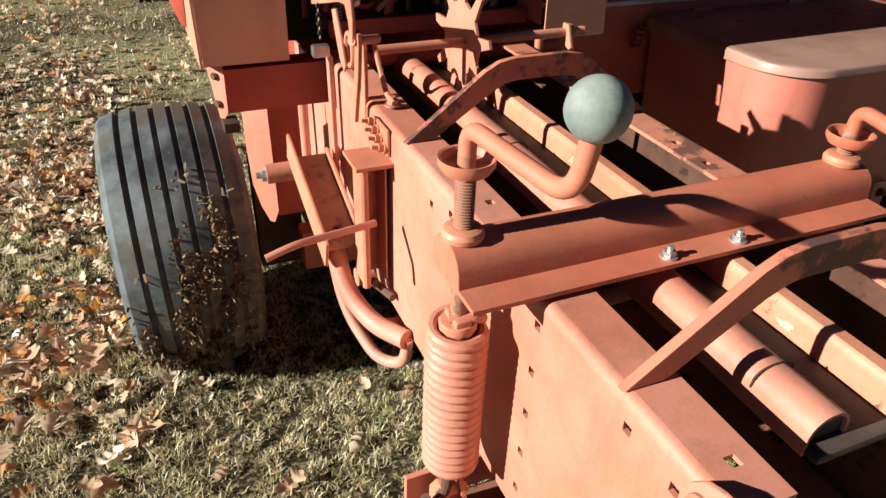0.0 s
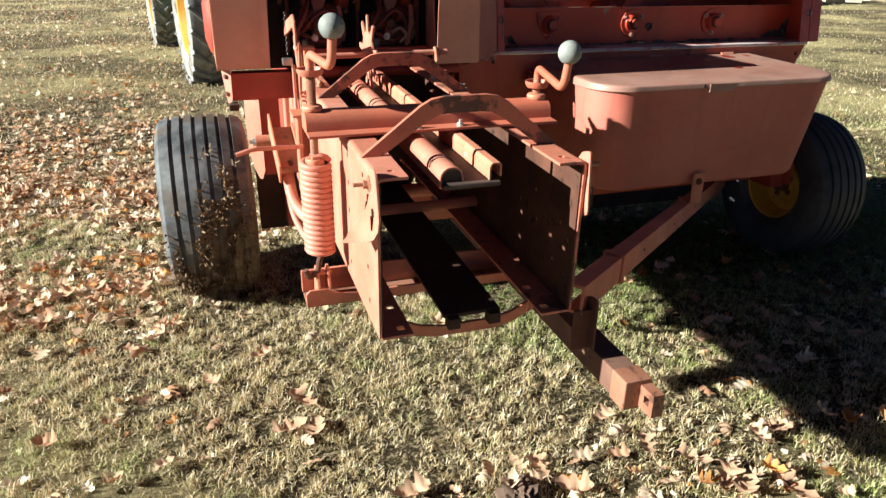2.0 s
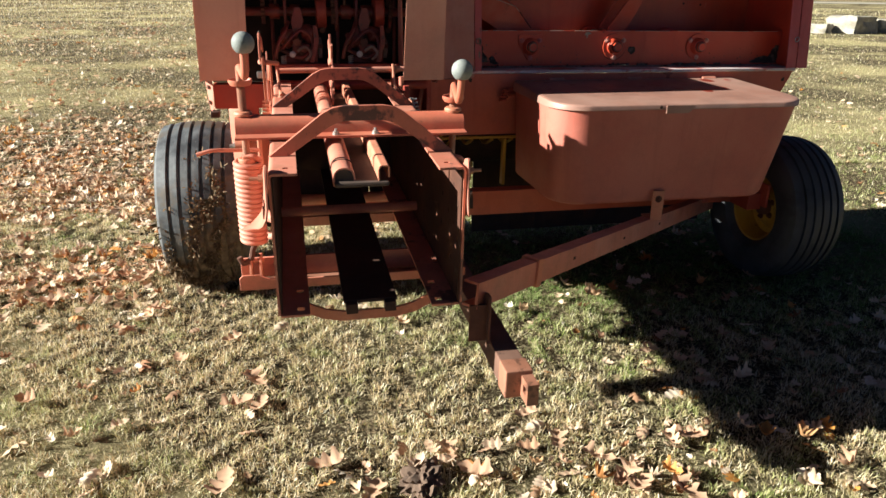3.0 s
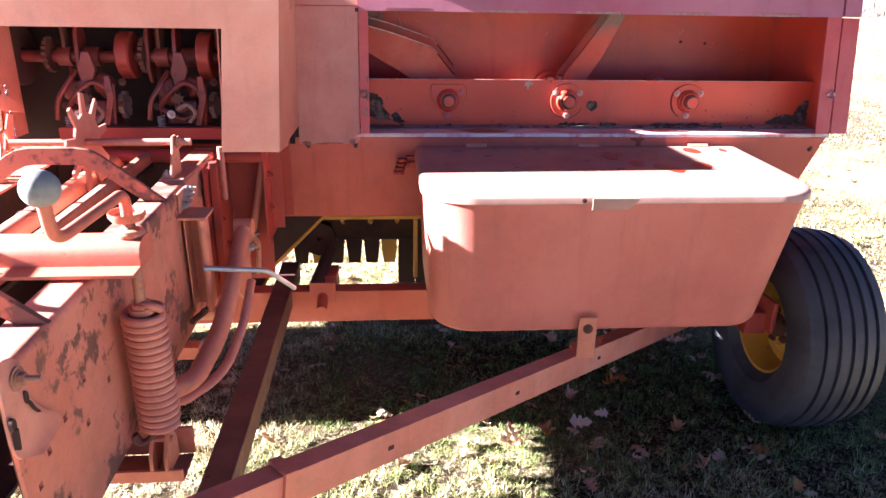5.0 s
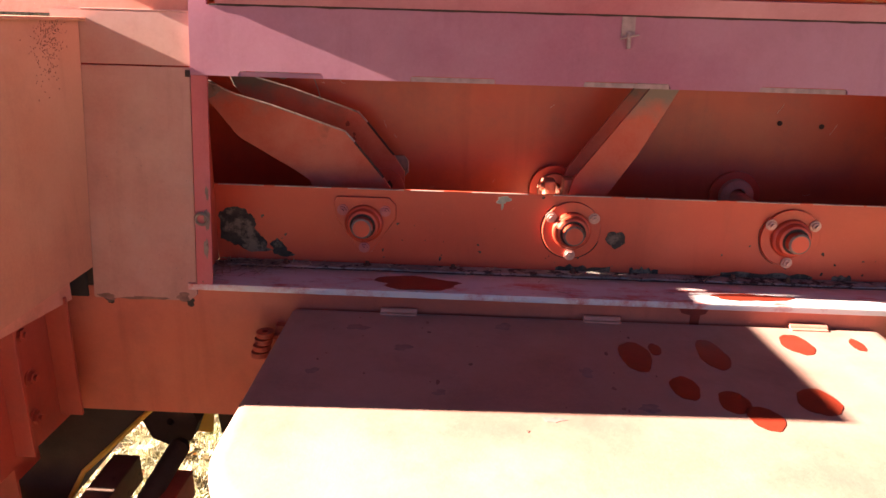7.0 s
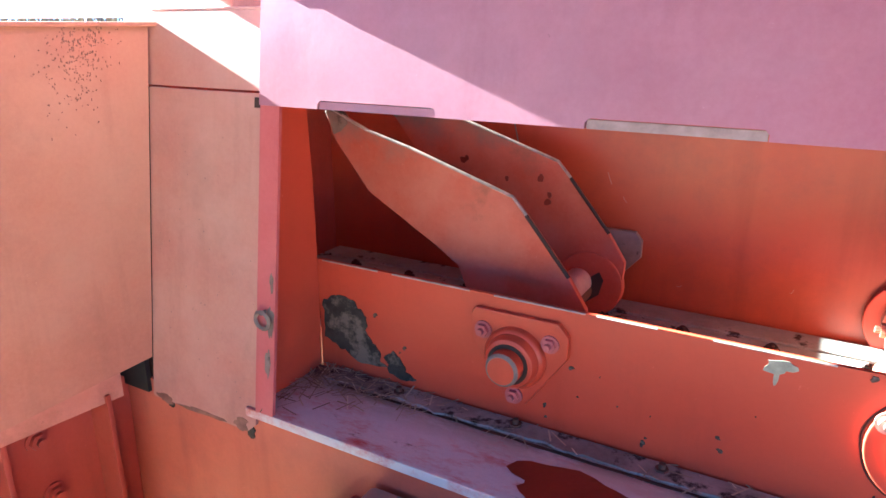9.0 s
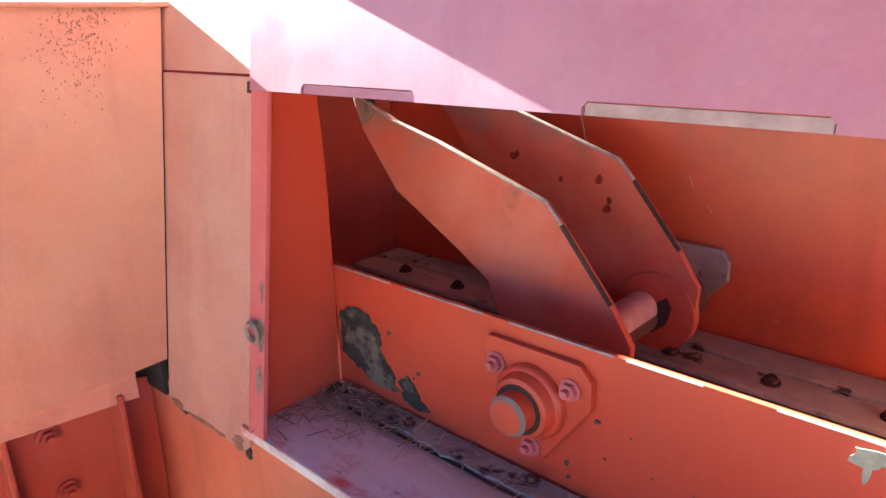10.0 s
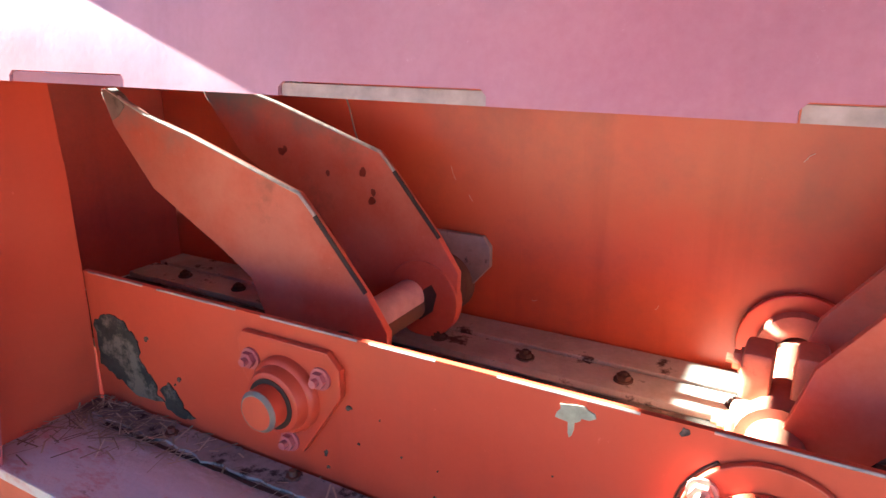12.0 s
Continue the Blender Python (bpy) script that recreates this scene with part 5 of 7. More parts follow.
    lathe(bm, [(-0.003, 0.011), (0, 0.014), (0.003, 0.011), (0, 0.008)], (0.893, lean(1.115) - 0.016, 1.112), "y", 20)
    tube(bm, [(0.893, lean(1.12) - 0.018, 1.122), (0.893, lean(1.12), 1.122)], 0.003, 8)
    part("pull_ring", bm, M_RUST_GREY, baler, "small steel pull ring")
    # hood: the slots are let into its lower edge
    slots = [(0.968 + 0.3135 * i, 1.123 + 0.3135 * i) for i in range(5)]
    edge = [(0.879, 1.374)]
    for a, b in slots:
        edge += [(a, 1.374), (a, 1.3795), (a + 0.004, 1.3835), (b - 0.004, 1.3835), (b, 1.3795), (b, 1.374)]
    bm = N()
    leaning_plate(bm, 0, 0, 0, 0, 0.006, 0.012, edge + [(2.525, 1.374), (2.525, 1.497), (0.912, 1.497), (0.906, 1.56), (0.879, 1.56)])
    hood = part("hood", bm, M_PINK, baler, "faded pink hood panel over the opening")
    for a, b in slots:
        bm = N()
        leaning_plate(bm, a + 0.0012, b - 0.0012, 1.3738, 1.3822, 0.003, 0.0095)
        part("hood_tab", bm, M_TAB if a > 1.2 else M_PINK, hood, "dull tab in a hood slot")
    bm = N()
    leaning_plate(bm, 1.655, 1.679, 1.462, 1.496, 0.002, 0.0145)
    t = Vector((1.667, lean(1.46) - 0.018, 1.462))
    tube(bm, [t + Vector((-0.014, 0, -0.004)), t + Vector((0.018, -0.004, 0.004))], 0.0018, 6)
    tube(bm, [t + Vector((0.0, 0, 0.008)), t + Vector((0.002, -0.002, -0.020))], 0.0035, 8)
    part("cotter_pin", bm, M_TAB, hood, "steel pin and tab")
    edge = []
    for k in range(60):
        edge.append((0.918 + 1.602 * k / 59, 1.4962 - 0.004 * max(0.0, noise.noise((k * 0.55, 2, 8))) ** 1.0 - 0.002 * abs(noise.noise((k * 2.3, 5, 1)))))
    bm = N()
    leaning_plate(bm, 0, 0, 0, 0, 0.004, 0.0135, edge + [(2.52, 1.499), (0.918, 1.499)])
    part("lip_seam", bm, M_DARK, hood, "ragged rusted seam under the lip")
    # the flared lid that overhangs the hood
    y0 = lean(1.50) - 0.004
    bm = N()
    sec = [(y0, 1.503), (y0 - 0.165, 1.69), (y0 - 0.160, 1.694), (y0 + 0.006, 1.508)]
    prism(bm, sec, "x", 0.940, 2.515)
    part("flared_lid", bm, M_FLAKED, baler, "flared lid with flaking orange-red paint")
    bm = N()
    prism(bm, [(y0 - 0.012, 1.499), (y0 - 0.032, 1.526), (y0 - 0.026, 1.528), (y0 + 0.012, 1.499)], "x", 0.930, 2.516)
    part("lid_lip", bm, M_PINK, baler, "pink lower lip of the flared lid")
    bm = N()
    prism(bm, [(y0 - 0.165, 1.69), (y0 - 0.2, 1.69), (y0 + 0.02, 1.503), (y0 + 0.04, 1.503), (y0 + 0.04, 1.69)], "x", 0.933, 0.939, 0.001)
    part("lid_end", bm, M_PINK, baler, "pink end plate of the lid")
    bm = N()
    prism(bm, [(y0 - 0.165, 1.69), (y0 + 0.02, 1.497), (y0 + 0.05, 1.497), (y0 + 0.05, 1.69)], "x", 2.517, 2.522, 0.001)
    part("lid_end", bm, M_PINK, baler, "pink end plate of the lid by the wheel")
    bm = N()
    leaning_plate(bm, 0.05, 0.876, 1.475, 1.75, 0.006, -0.01)
    part("upper_back_panel", bm, M_SALMON, baler, "pale red panel above the knotter cover")
    # Left end of the panel, given the deep red as its shade.
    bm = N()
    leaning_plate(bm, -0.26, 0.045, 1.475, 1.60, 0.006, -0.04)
    part("upper_back_panel", bm, M_DEEP, baler, "panel behind the knotter cover, in a darker red for shade")
    # right post and end block
    bm = N()
    leaning_plate(bm, 2.476, 2.526, 0.975, 1.3735, 0.006, 0.008)
    part("post", bm, M_POST, baler, "pink post at the wheel end of the opening")
    bm = N()
    leaning_plate(bm, 2.533, 2.592, 0.985, 1.372, 0.30, 0.006)
    part("end_block", bm, M_POST, baler, "pink end box beside the opening")
    bm = N()
    leaning_plate(bm, 2.533, 2.592, 1.376, 1.470, 0.30, 0.012)
    part("end_cap", bm, M_PINK, baler, "brighter pink cap on the end box")
    bm = N()
    lathe(bm, [(-0.003, 0.011), (0, 0.014), (0.003, 0.011), (0, 0.008)], (2.515, lean(1.13) - 0.016, 1.12), "y", 20)
    part("pull_ring", bm, M_STEEL, baler, "small steel pull ring")
    for x, z in ((2.14, 1.27), (2.24, 1.265)):
        bm = N()
        prism(bm, ngon(x, z, 0.006, 12), "y", 1.9655, 1.9678)
        part("bolt_hole", bm, M_DARK, baler, "small dark holes in the back wall")
    # bolted plates between cover and apron
    bm = N()
    prism(bm, [(1.20, 0.70), (1.50, 0.70), (1.505, 0.96), (1.40, 0.985), (1.20, 0.99)], "x", 0.600, 0.606, 0.001)
    box(bm, (0.600, 1.30, 0.72), (0.64, 1.308, 0.985), 0.002)
    box(bm, (0.606, 1.44, 0.72), (0.65, 1.448, 0.97), 0.002)
    part("side_plate", bm, M_DEEP, baler, "red bolted side plate below the knotter cover")
    for y, z in ((1.36, 0.93), (1.37, 0.84), (1.365, 0.76), (1.25, 0.9), (1.25, 0.80)):
        bm = N()
        hexbolt(bm, (0.606, y, z), (1, 0, 0), 0.012, 0.010, 0.006)
        part("plate_bolt", bm, M_DEEP, baler, "painted hex bolt")
    bm = N()
    tube(bm, [(1.005, 1.47, 0.89), (1.065, 1.49, 0.89)], 0.006, 10)
    for k in range(4):
        lathe(bm, [(-0.005, 0.006), (-0.005, 0.017), (0.005, 0.017), (0.005, 0.006)], (1.005 + k * 0.004, 1.465, 0.86 + k * 0.014), "z", 18)
    box(bm, (1.03, 1.485, 0.87), (1.075, 1.506, 0.91), 0.003)
    part("twine_guide", bm, M_DEEP, baler, "twine guide with stacked discs")


housing()


def weathering():
    """Small stains, lichen, chips and bare edges on the feeder housing and the twine box lid."""
    rng = random.Random(63)
    def leaning_spots(bm, n, x0, x1, z0, z1, r0, r1, out):
        for _ in range(n):
            r = rng.uniform(r0, r1)
            cx, cz = rng.uniform(x0, x1), rng.uniform(z0, z1)
            leaning_plate(bm, 0, 0, 0, 0, 0.0006, out, blob(rng, cx, cz, r, r * rng.uniform(0.8, 1.9), 7, 0.4))
        return bm
    tagged(part("lichen", leaning_spots(N(), 45, 0.69, 0.872, 0.97, 1.34, 0.0003, 0.0008, 0.0064), M_SMUDGE, baler, "tiny dull specks on the side panel"), kind="stuff")
    for cx, cz, rx, rz in ((0.902, 1.110, 0.005, 0.022), (0.899, 1.055, 0.004, 0.020), (0.903, 1.160, 0.003, 0.012)):
        bm = N()
        leaning_plate(bm, 0, 0, 0, 0, 0.0006, 0.0106, blob(rng, cx, cz, rx, rz, 18, 0.35))
        part("post_stain", bm, M_RUST_GREY, baler, "grey wear stain on the post")
    # bare edges along the rail and the shelf
    x = 0.88
    while x < 2.48:
        ln = rng.uniform(0.02, 0.16)
        bm = N()
        tube(bm, [(x, 1.6484, 1.1492), (min(x + ln, 2.5), 1.6484, 1.1492)], 0.0013, 6)
        part("bare_edge", bm, M_BARE, baler, "paint rubbed off the rail edge")
        x += ln + rng.uniform(0.005, 0.06)
    bm = N()
    for _ in range(46):
        r = rng.uniform(0.0008, 0.0032)
        prism(bm, blob(rng, rng.uniform(0.9, 2.48), 1.0 + abs(rng.gauss(0, 0.05)), r, r * rng.uniform(0.7, 1.6), 9, 0.5), "y", 1.6467, 1.6480)
    tagged(part("chipping", bm, M_GRIME, baler, "small dark chips on the rail"), kind="stuff")
    bm = N()
    for _ in range(16):
        p = Vector((rng.uniform(0.9, 2.4), 1.9678, rng.uniform(1.08, 1.37)))
        a = rng.uniform(-1.2, 1.2)
        ln = rng.uniform(0.006, 0.030)
        q = p + Vector((math.cos(a) * ln, 0, math.sin(a) * ln))
        mid = (p + q) / 2 + Vector((0, 0, rng.uniform(-0.004, 0.004)))
        tube(bm, [p, mid, q], 0.0003, 4)
    tagged(part("scuffing", bm, M_BARE, baler, "fine scuff marks on the back wall"), kind="stuff")
    # dull smudges on the lid
    for cx, cy, rx, ry in ((1.20, 1.43, 0.018, 0.012), (1.29, 1.36, 0.014, 0.012), (1.47, 1.455, 0.016, 0.012), (1.60, 1.30, 0.012, 0.014), (1.68, 1.20, 0.018, 0.010), (1.36, 1.22, 0.010, 0.008), (1.53, 1.16, 0.014, 0.007), (1.15, 1.27, 0.010, 0.010)):
        bm = N()
        prism(bm, blob(rng, cx, cy, rx, ry, 22, 0.4), "z", 0.9371, 0.9375)
        part("smudge", lid_tilt(bm), M_SMUDGE, baler, "dull dark smudge on the lid")


weathering()


def packer_fingers():
    front = [(1.235, 1.06), (1.238, 1.115), (1.212, 1.155), (1.150, 1.230), (1.130, 1.252), (0.975, 1.302), (0.900, 1.322), (0.838, 1.348), (0.826, 1.345), (0.842, 1.305), (0.90, 1.233), (1.01, 1.170), (1.05, 1.144), (1.068, 1.10), (1.075, 1.06)]
    rng = random.Random(52)
    for y, lab in ((1.735, "curved packer finger with paint polished off"), (1.875, "rear curved packer finger")):
        dx, dz = (0.008, 0.024) if y > 1.8 else (0.0, 0.0)
        bm = N()
        prism(bm, [(px + dx, pz + dz) for px, pz in front], "y", y, y + 0.010, 0.002)
        if y > 1.8:
            prism(bm, ngon(1.196, 1.098, 0.050, 30), "y", y - 0.003, y + 0.013, 0.002)
        fin = part("packer_finger", bm, M_FINGER, baler, lab)
        # Pale line paints bare steel and the sun on the top edge.
        bm = N()
        edge = [(px + dx, pz + dz) for px, pz in front[2:8]]
        tube(bm, [(px, y + 0.001, pz + 0.0004) for px, pz in edge[1:]], 0.0022, 6)
        part("worn_edge", bm, M_BARE, fin, "upper edge rubbed bare and paled for the sun on it")
        bm = N()
        tube(bm, [(px, y + 0.0005, pz + 0.0002) for px, pz in edge[:2]], 0.0026, 6)
        part("dark_edge", bm, M_DARK, fin, "dark edge at the bend")
        bm = N()
        prism(bm, [(0.829 + dx, 1.349 + dz), (0.842 + dx, 1.350 + dz), (0.858 + dx, 1.342 + dz), (0.868 + dx, 1.330 + dz), (0.855 + dx, 1.318 + dz), (0.842 + dx, 1.312 + dz)], "y", y - 0.0008, y + 0.0108)
        part("finger_tip", bm, M_RUST_GREY, fin, "bare worn tip")
        for _ in range(6 if y > 1.8 else 0):
            f = rng.random()
            cx, cz = 0.97 + 0.15 * f + dx, 1.272 - 0.055 * f + dz + rng.uniform(-0.030, 0.004)
            bm = N()
            prism(bm, blob(rng, cx, cz, rng.uniform(0.003, 0.007), rng.uniform(0.003, 0.007), 14, 0.25), "y", y - 0.0006, y + 0.0002)
            part("oil_spot", bm, M_DROP, fin, "")
    bm = N()
    prism(bm, [(1.188, 1.078), (1.194, 1.070), (1.212, 1.085), (1.218, 1.108), (1.211, 1.120), (1.200, 1.112)], "y", 1.8712, 1.8722)
    part("crank_slot", bm, M_DARK, baler, "dark slot round the crank pin")
    bm = N()
    tube(bm, [(1.180, 1.739, 1.100), (1.180, 1.881, 1.100)], 0.021, 18)
    part("finger_pin", bm, M_PIN, baler, "pin that joins the packer fingers")
    # the second crank further along
    for y in (1.75, 1.86):
        bm = N()
        prism(bm, [(1.600, 1.075), (1.650, 1.065), (1.690, 1.115), (1.760, 1.225), (1.835, 1.375), (1.815, 1.385), (1.775, 1.372), (1.690, 1.255), (1.625, 1.165)], "y", y, y + 0.010, 0.002)
        part("packer_finger", bm, M_FINGER, baler, "leaning packer finger with worn tip")
    bm = N()
    tube(bm, [(1.606, 1.66, 1.085), (1.606, 1.93, 1.085)], 0.024, 20)
    lathe(bm, [(-0.012, 0.024), (-0.012, 0.033), (0.012, 0.033), (0.012, 0.024)], (1.606, 1.775, 1.085), "y", 24)
    clamp = part("crank_clamp", bm, M_SALMON, baler, "bolted crank clamp on the shaft")
    for dx, dz in ((-0.024, 0.035), (0.018, 0.040), (-0.030, -0.032), (0.026, -0.028)):
        bm = N()
        box(bm, (1.606 + dx - 0.013, 1.800, 1.085 + dz - 0.022), (1.606 + dx + 0.013, 1.845, 1.085 + dz + 0.026), 0.006)
        lug = part("clamp_lug", bm, M_CHAMBER, clamp, "cast clamp lug")
        bm = N()
        hexbolt(bm, (1.606 + dx + (0.013 if dx > 0 else -0.013), 1.822, 1.085 + dz + 0.008), (1 if dx > 0 else -1, 0, 0), 0.009, 0.008, 0.006)
        part("clamp_bolt", bm, M_CHAMBER, lug, "clamp bolt")


def finger_material():
    """Red paint that the hay has polished off towards the tip."""
    mat = worn("polished_finger_paint", (0.50, 0.078, 0.040), (0.52, 0.135, 0.085), chip=(0.36, 0.10, 0.06), bump=0.04, rough=0.5, spec=0.3, chips=(0.60, 0.70), fine_chip=9.0, scale=7.0, streak=False, dirt=0.2)
    nt = mat.node_tree
    bsdf = nt.nodes["Principled BSDF"]
    co = nt.nodes["Texture Coordinate"].outputs["Object"]
    sep = nt.nodes.new("ShaderNodeSeparateXYZ")
    nt.links.new(co, sep.inputs[0])
    rag = nt.nodes.new("ShaderNodeMath")
    rag.operation = "MULTIPLY_ADD"
    nt.links.new(noise_node(nt, co, 16, 6, 0.65), rag.inputs[0])
    rag.inputs[1].default_value = 0.13
    nt.links.new(sep.outputs["Z"], rag.inputs[2])
    paint = bsdf.inputs["Base Color"].links[0].from_socket
    nt.links.new(mix_node(nt, ramp_node(nt, rag.outputs[0], 1.350, 1.410), paint, (0.19, 0.140, 0.115)), bsdf.inputs["Base Color"])
    return mat


M_FINGER = finger_material()
packer_fingers()


def knotter_cover():
    bm = N()
    holed_pts = [(-0.256, 0.998), (-0.090, 0.998), (-0.078, 1.325), (0.520, 1.325), (0.498, 0.992), (0.659, 0.992), (0.680, 1.465), (-0.262, 1.465)]
    t = bmesh.new()
    prism(t, holed_pts, "y", 0.0, 0.004, 0.0)
    for v in t.verts:
        v.co.y += 1.158 + (v.co.z - 0.99) * 0.10
    merge(bm, t)
    cov = part("knotter_cover", bm, M_COVER, baler, "folded sheet knotter cover with an open front")
    for x0, x1, lab in ((0.670, 0.675, "sheet side of the cover"), (-0.262, -0.257, "sheet side of the cover by the wheel")):
        bm = N()
        prism(bm, [(1.160, 0.994), (1.5040, 1.010), (1.5678, 1.465), (1.208, 1.465)], "x", x0, x1)
        for v in bm.verts:
            if x0 > 0:
                v.co.x -= 0.012 * max(0.0, 1.50 - v.co.y) / 0.34 * (1.465 - v.co.z) / 0.47
        part("cover_side", bm, M_COVER, cov, lab)
    bm = N()
    box(bm, (-0.264, 1.203, 1.463), (0.686, 1.575, 1.469), 0.0015)
    part("cover_top", bm, M_COVER, cov, "flat top sheet")
    for x0 in (0.500, -0.092):
        bm = N()
        prism(bm, [(1.185, 1.02), (1.30, 1.02), (1.30, 1.33), (1.22, 1.33)], "x", x0, x0 + 0.004)
        part("folded_edge", bm, M_SALMON, cov, "inward folded edge")
    rng = random.Random(21)
    bm = N()
    for _ in range(260):
        z = 1.462 - abs(rng.gauss(0, 0.045))
        y = 1.455 + (z - 1.40) * 0.35 + rng.gauss(0, 0.024)
        if z > 1.33 and y < 1.53:
            prism(bm, blob(rng, y, z, rng.uniform(0.0003, 0.0013), rng.uniform(0.0004, 0.0017), 6, 0.5), "x", 0.6752, 0.6758)
    tagged(part("rust_bloom", bm, M_SPOT, cov, "speckles of rust near the top corner"), kind="stuff")
    bm = N()
    prism(bm, [(1.18, 0.992), (1.47, 1.006), (1.47, 0.955), (1.24, 0.972)], "x", 0.640, 0.646, 0.001)
    part("cover_flange", bm, M_SALMON, cov, "folded lower flange")
    for x in (0.12, 0.45, 0.60):
        bm = N()
        box(bm, (x, 1.25, 1.468), (x + 0.05, 1.30, 1.474), 0.002)
        part("cover_hinge", bm, M_SALMON, cov, "low hinge strips on top")
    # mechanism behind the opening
    # This wall is blackened to paint the shade in the cavity.
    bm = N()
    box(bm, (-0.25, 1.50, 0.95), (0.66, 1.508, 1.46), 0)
    part("knotter_back", bm, M_BLACK, baler, "wall behind the knotters, blackened for the shade there")
    bm = N()
    tube(bm, [(-0.24, 1.38, 1.235), (0.65, 1.38, 1.235)], 0.017, 16)
    for x in (0.02, 0.10, 0.30, 0.38):
        lathe(bm, [(-0.02, 0.017), (-0.02, 0.028), (0.02, 0.028), (0.02, 0.017)], (x, 1.38, 1.235), "x", 24)
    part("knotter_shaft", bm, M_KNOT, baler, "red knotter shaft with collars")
    for x, r in ((0.20, 0.068), (0.43, 0.068), (-0.12, 0.09)):
        bm = N()
        lathe(bm, [(-0.020, 0.02), (-0.020, r * 0.93), (-0.016, r), (0.016, r), (0.020, r * 0.93), (0.020, 0.02)], (x, 1.38, 1.24), "x", 40)
        part("knotter_disc", bm, M_DARK if x < 0 else M_DEEP, baler, "red cam disc of a knotter")
    for x in (0.10, 0.36):
        bm = N()
        tube(bm, rounded([(x - 0.062, 1.30, 1.095), (x - 0.030, 1.28, 1.135), (x + 0.018, 1.29, 1.175), (x + 0.056, 1.30, 1.150), (x + 0.064, 1.29, 1.10), (x + 0.015, 1.28, 1.062), (x - 0.062, 1.30, 1.095)], 0.02, 5), 0.0075, 10)
        tube(bm, [(x + 0.07, 1.28, 1.05), (x + 0.076, 1.29, 1.165)], 0.006, 8)
        box(bm, (x - 0.02, 1.29, 1.08), (x + 0.05, 1.36, 1.12), 0.012)
        box(bm, (x - 0.05, 1.32, 1.02), (x + 0.06, 1.40, 1.07), 0.008)
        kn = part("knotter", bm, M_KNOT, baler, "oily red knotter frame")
        bm = N()
        star = []
        for k in range(16):
            rr = 0.022 if k % 2 else 0.013
            star.append((x + rr * math.cos(k * math.tau / 16), 1.125 + rr * math.sin(k * math.tau / 16)))
        prism(bm, star, "y", 1.270, 1.284, 0.001)
        part("pinion", bm, M_RUST, kn, "small toothed pinion")
        bm = N()
        notched = []
        for k in range(24):
            rr = 0.040 if k % 4 < 3 else 0.030
            notched.append((1.33 + rr * math.cos(k * math.tau / 24), 1.10 + rr * math.sin(k * math.tau / 24)))
        prism(bm, notched, "x", x + 0.082, x + 0.096, 0.001)
        part("twine_disc", bm, M_RUST_GREY, kn, "notched twine disc")
        bm = N()
        tube(bm, rounded([(x - 0.085, 1.27, 1.065), (x - 0.075, 1.262, 1.12), (x - 0.045, 1.27, 1.165), (x - 0.03, 1.31, 1.20)], 0.03, 5), [0.007] * 14, 8)
        part("twine_finger", bm, M_KNOT, kn, "bent twine finger")
        bm = N()
        tube(bm, rounded([(x + 0.03, 1.262, 1.06), (x + 0.055, 1.255, 1.085), (x + 0.03, 1.258, 1.115), (x + 0.0, 1.262, 1.095)], 0.015, 5), 0.006, 8)
        part("bill_hook", bm, M_RUST_GREY, kn, "worn steel bill hook")
        bm = N()
        prism(bm, [(x - 0.012, 1.16), (x + 0.014, 1.16), (x + 0.030, 1.205), (x + 0.018, 1.255), (x - 0.004, 1.255), (x - 0.020, 1.20)], "y", 1.296, 1.312, 0.004)
        part("cam_arm", bm, M_KNOT, kn, "cast cam follower arm")
        bm = N()
        prism(bm, [(x + 0.045, 1.05), (x + 0.062, 1.05), (x + 0.085, 1.13), (x + 0.078, 1.19), (x + 0.062, 1.19), (x + 0.064, 1.13)], "y", 1.262, 1.272, 0.003)
        part("wiper_arm", bm, M_KNOT, kn, "upright wiper arm")
        for cx, cz, rr in ((x - 0.035, 1.14, 0.034), (x + 0.045, 1.155, 0.028), (x + 0.015, 1.085, 0.032)):
            bm = N()
            bmesh.ops.create_icosphere(bm, subdivisions=3, radius=rr)
            for v in bm.verts:
                q = 1 + 0.45 * noise.noise(v.co * 38 + Vector((cx * 50, cz * 9, 0)))
                v.co = Vector((v.co.x * q + cx, v.co.y * q * 0.8 + 1.315, v.co.z * q * 1.1 + cz))
            part("casting", bm, M_KNOT if cz > 1.1 else M_RUST, kn, "lumpy greasy casting")
        bm = N()
        tube(bm, helix(x - 0.055, 1.275, 1.03, 1.075, 0.009, 6, 12), 0.0022, 6)
        part("small_spring", bm, M_BOLT, kn, "small bright spring")
        bm = N()
        box(bm, (x - 0.09, 1.31, 1.015), (x + 0.10, 1.345, 1.045), 0.006)
        part("knotter_foot", bm, M_RUST, kn, "greasy frame foot")
        bm = N()
        hexbolt(bm, (x - 0.02, 1.262, 1.082), (0, -1, 0), 0.009, 0.010, 0.010)
        part("bright_nut", bm, M_BOLT, kn, "bright nut")
        for dx, dz in ((0.09, 0.11), (-0.07, 0.10), (0.10, 0.17), (-0.03, 0.155)):
            bm = N()
            hexbolt(bm, (x + dx, 1.30, 1.0 + dz), (0, -1, 0), 0.008, 0.010, 0.006)
            part("knotter_bolt", bm, M_RUST, kn, "rusty bolt")
    for x in (0.24, 0.47, -0.03):
        bm = N()
        teeth = []
        for k in range(36):
            rr = 0.052 if k % 2 else 0.045
            teeth.append((1.38 + rr * math.cos(k * math.tau / 36), 1.24 + rr * math.sin(k * math.tau / 36)))
        prism(bm, teeth, "x", x, x + 0.014, 0.001)
        part("gear_ring", bm, M_RUST, baler, "toothed intermittent gear on the knotter shaft")
    # Dark sheet added inside the cover to paint its shade.
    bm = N()
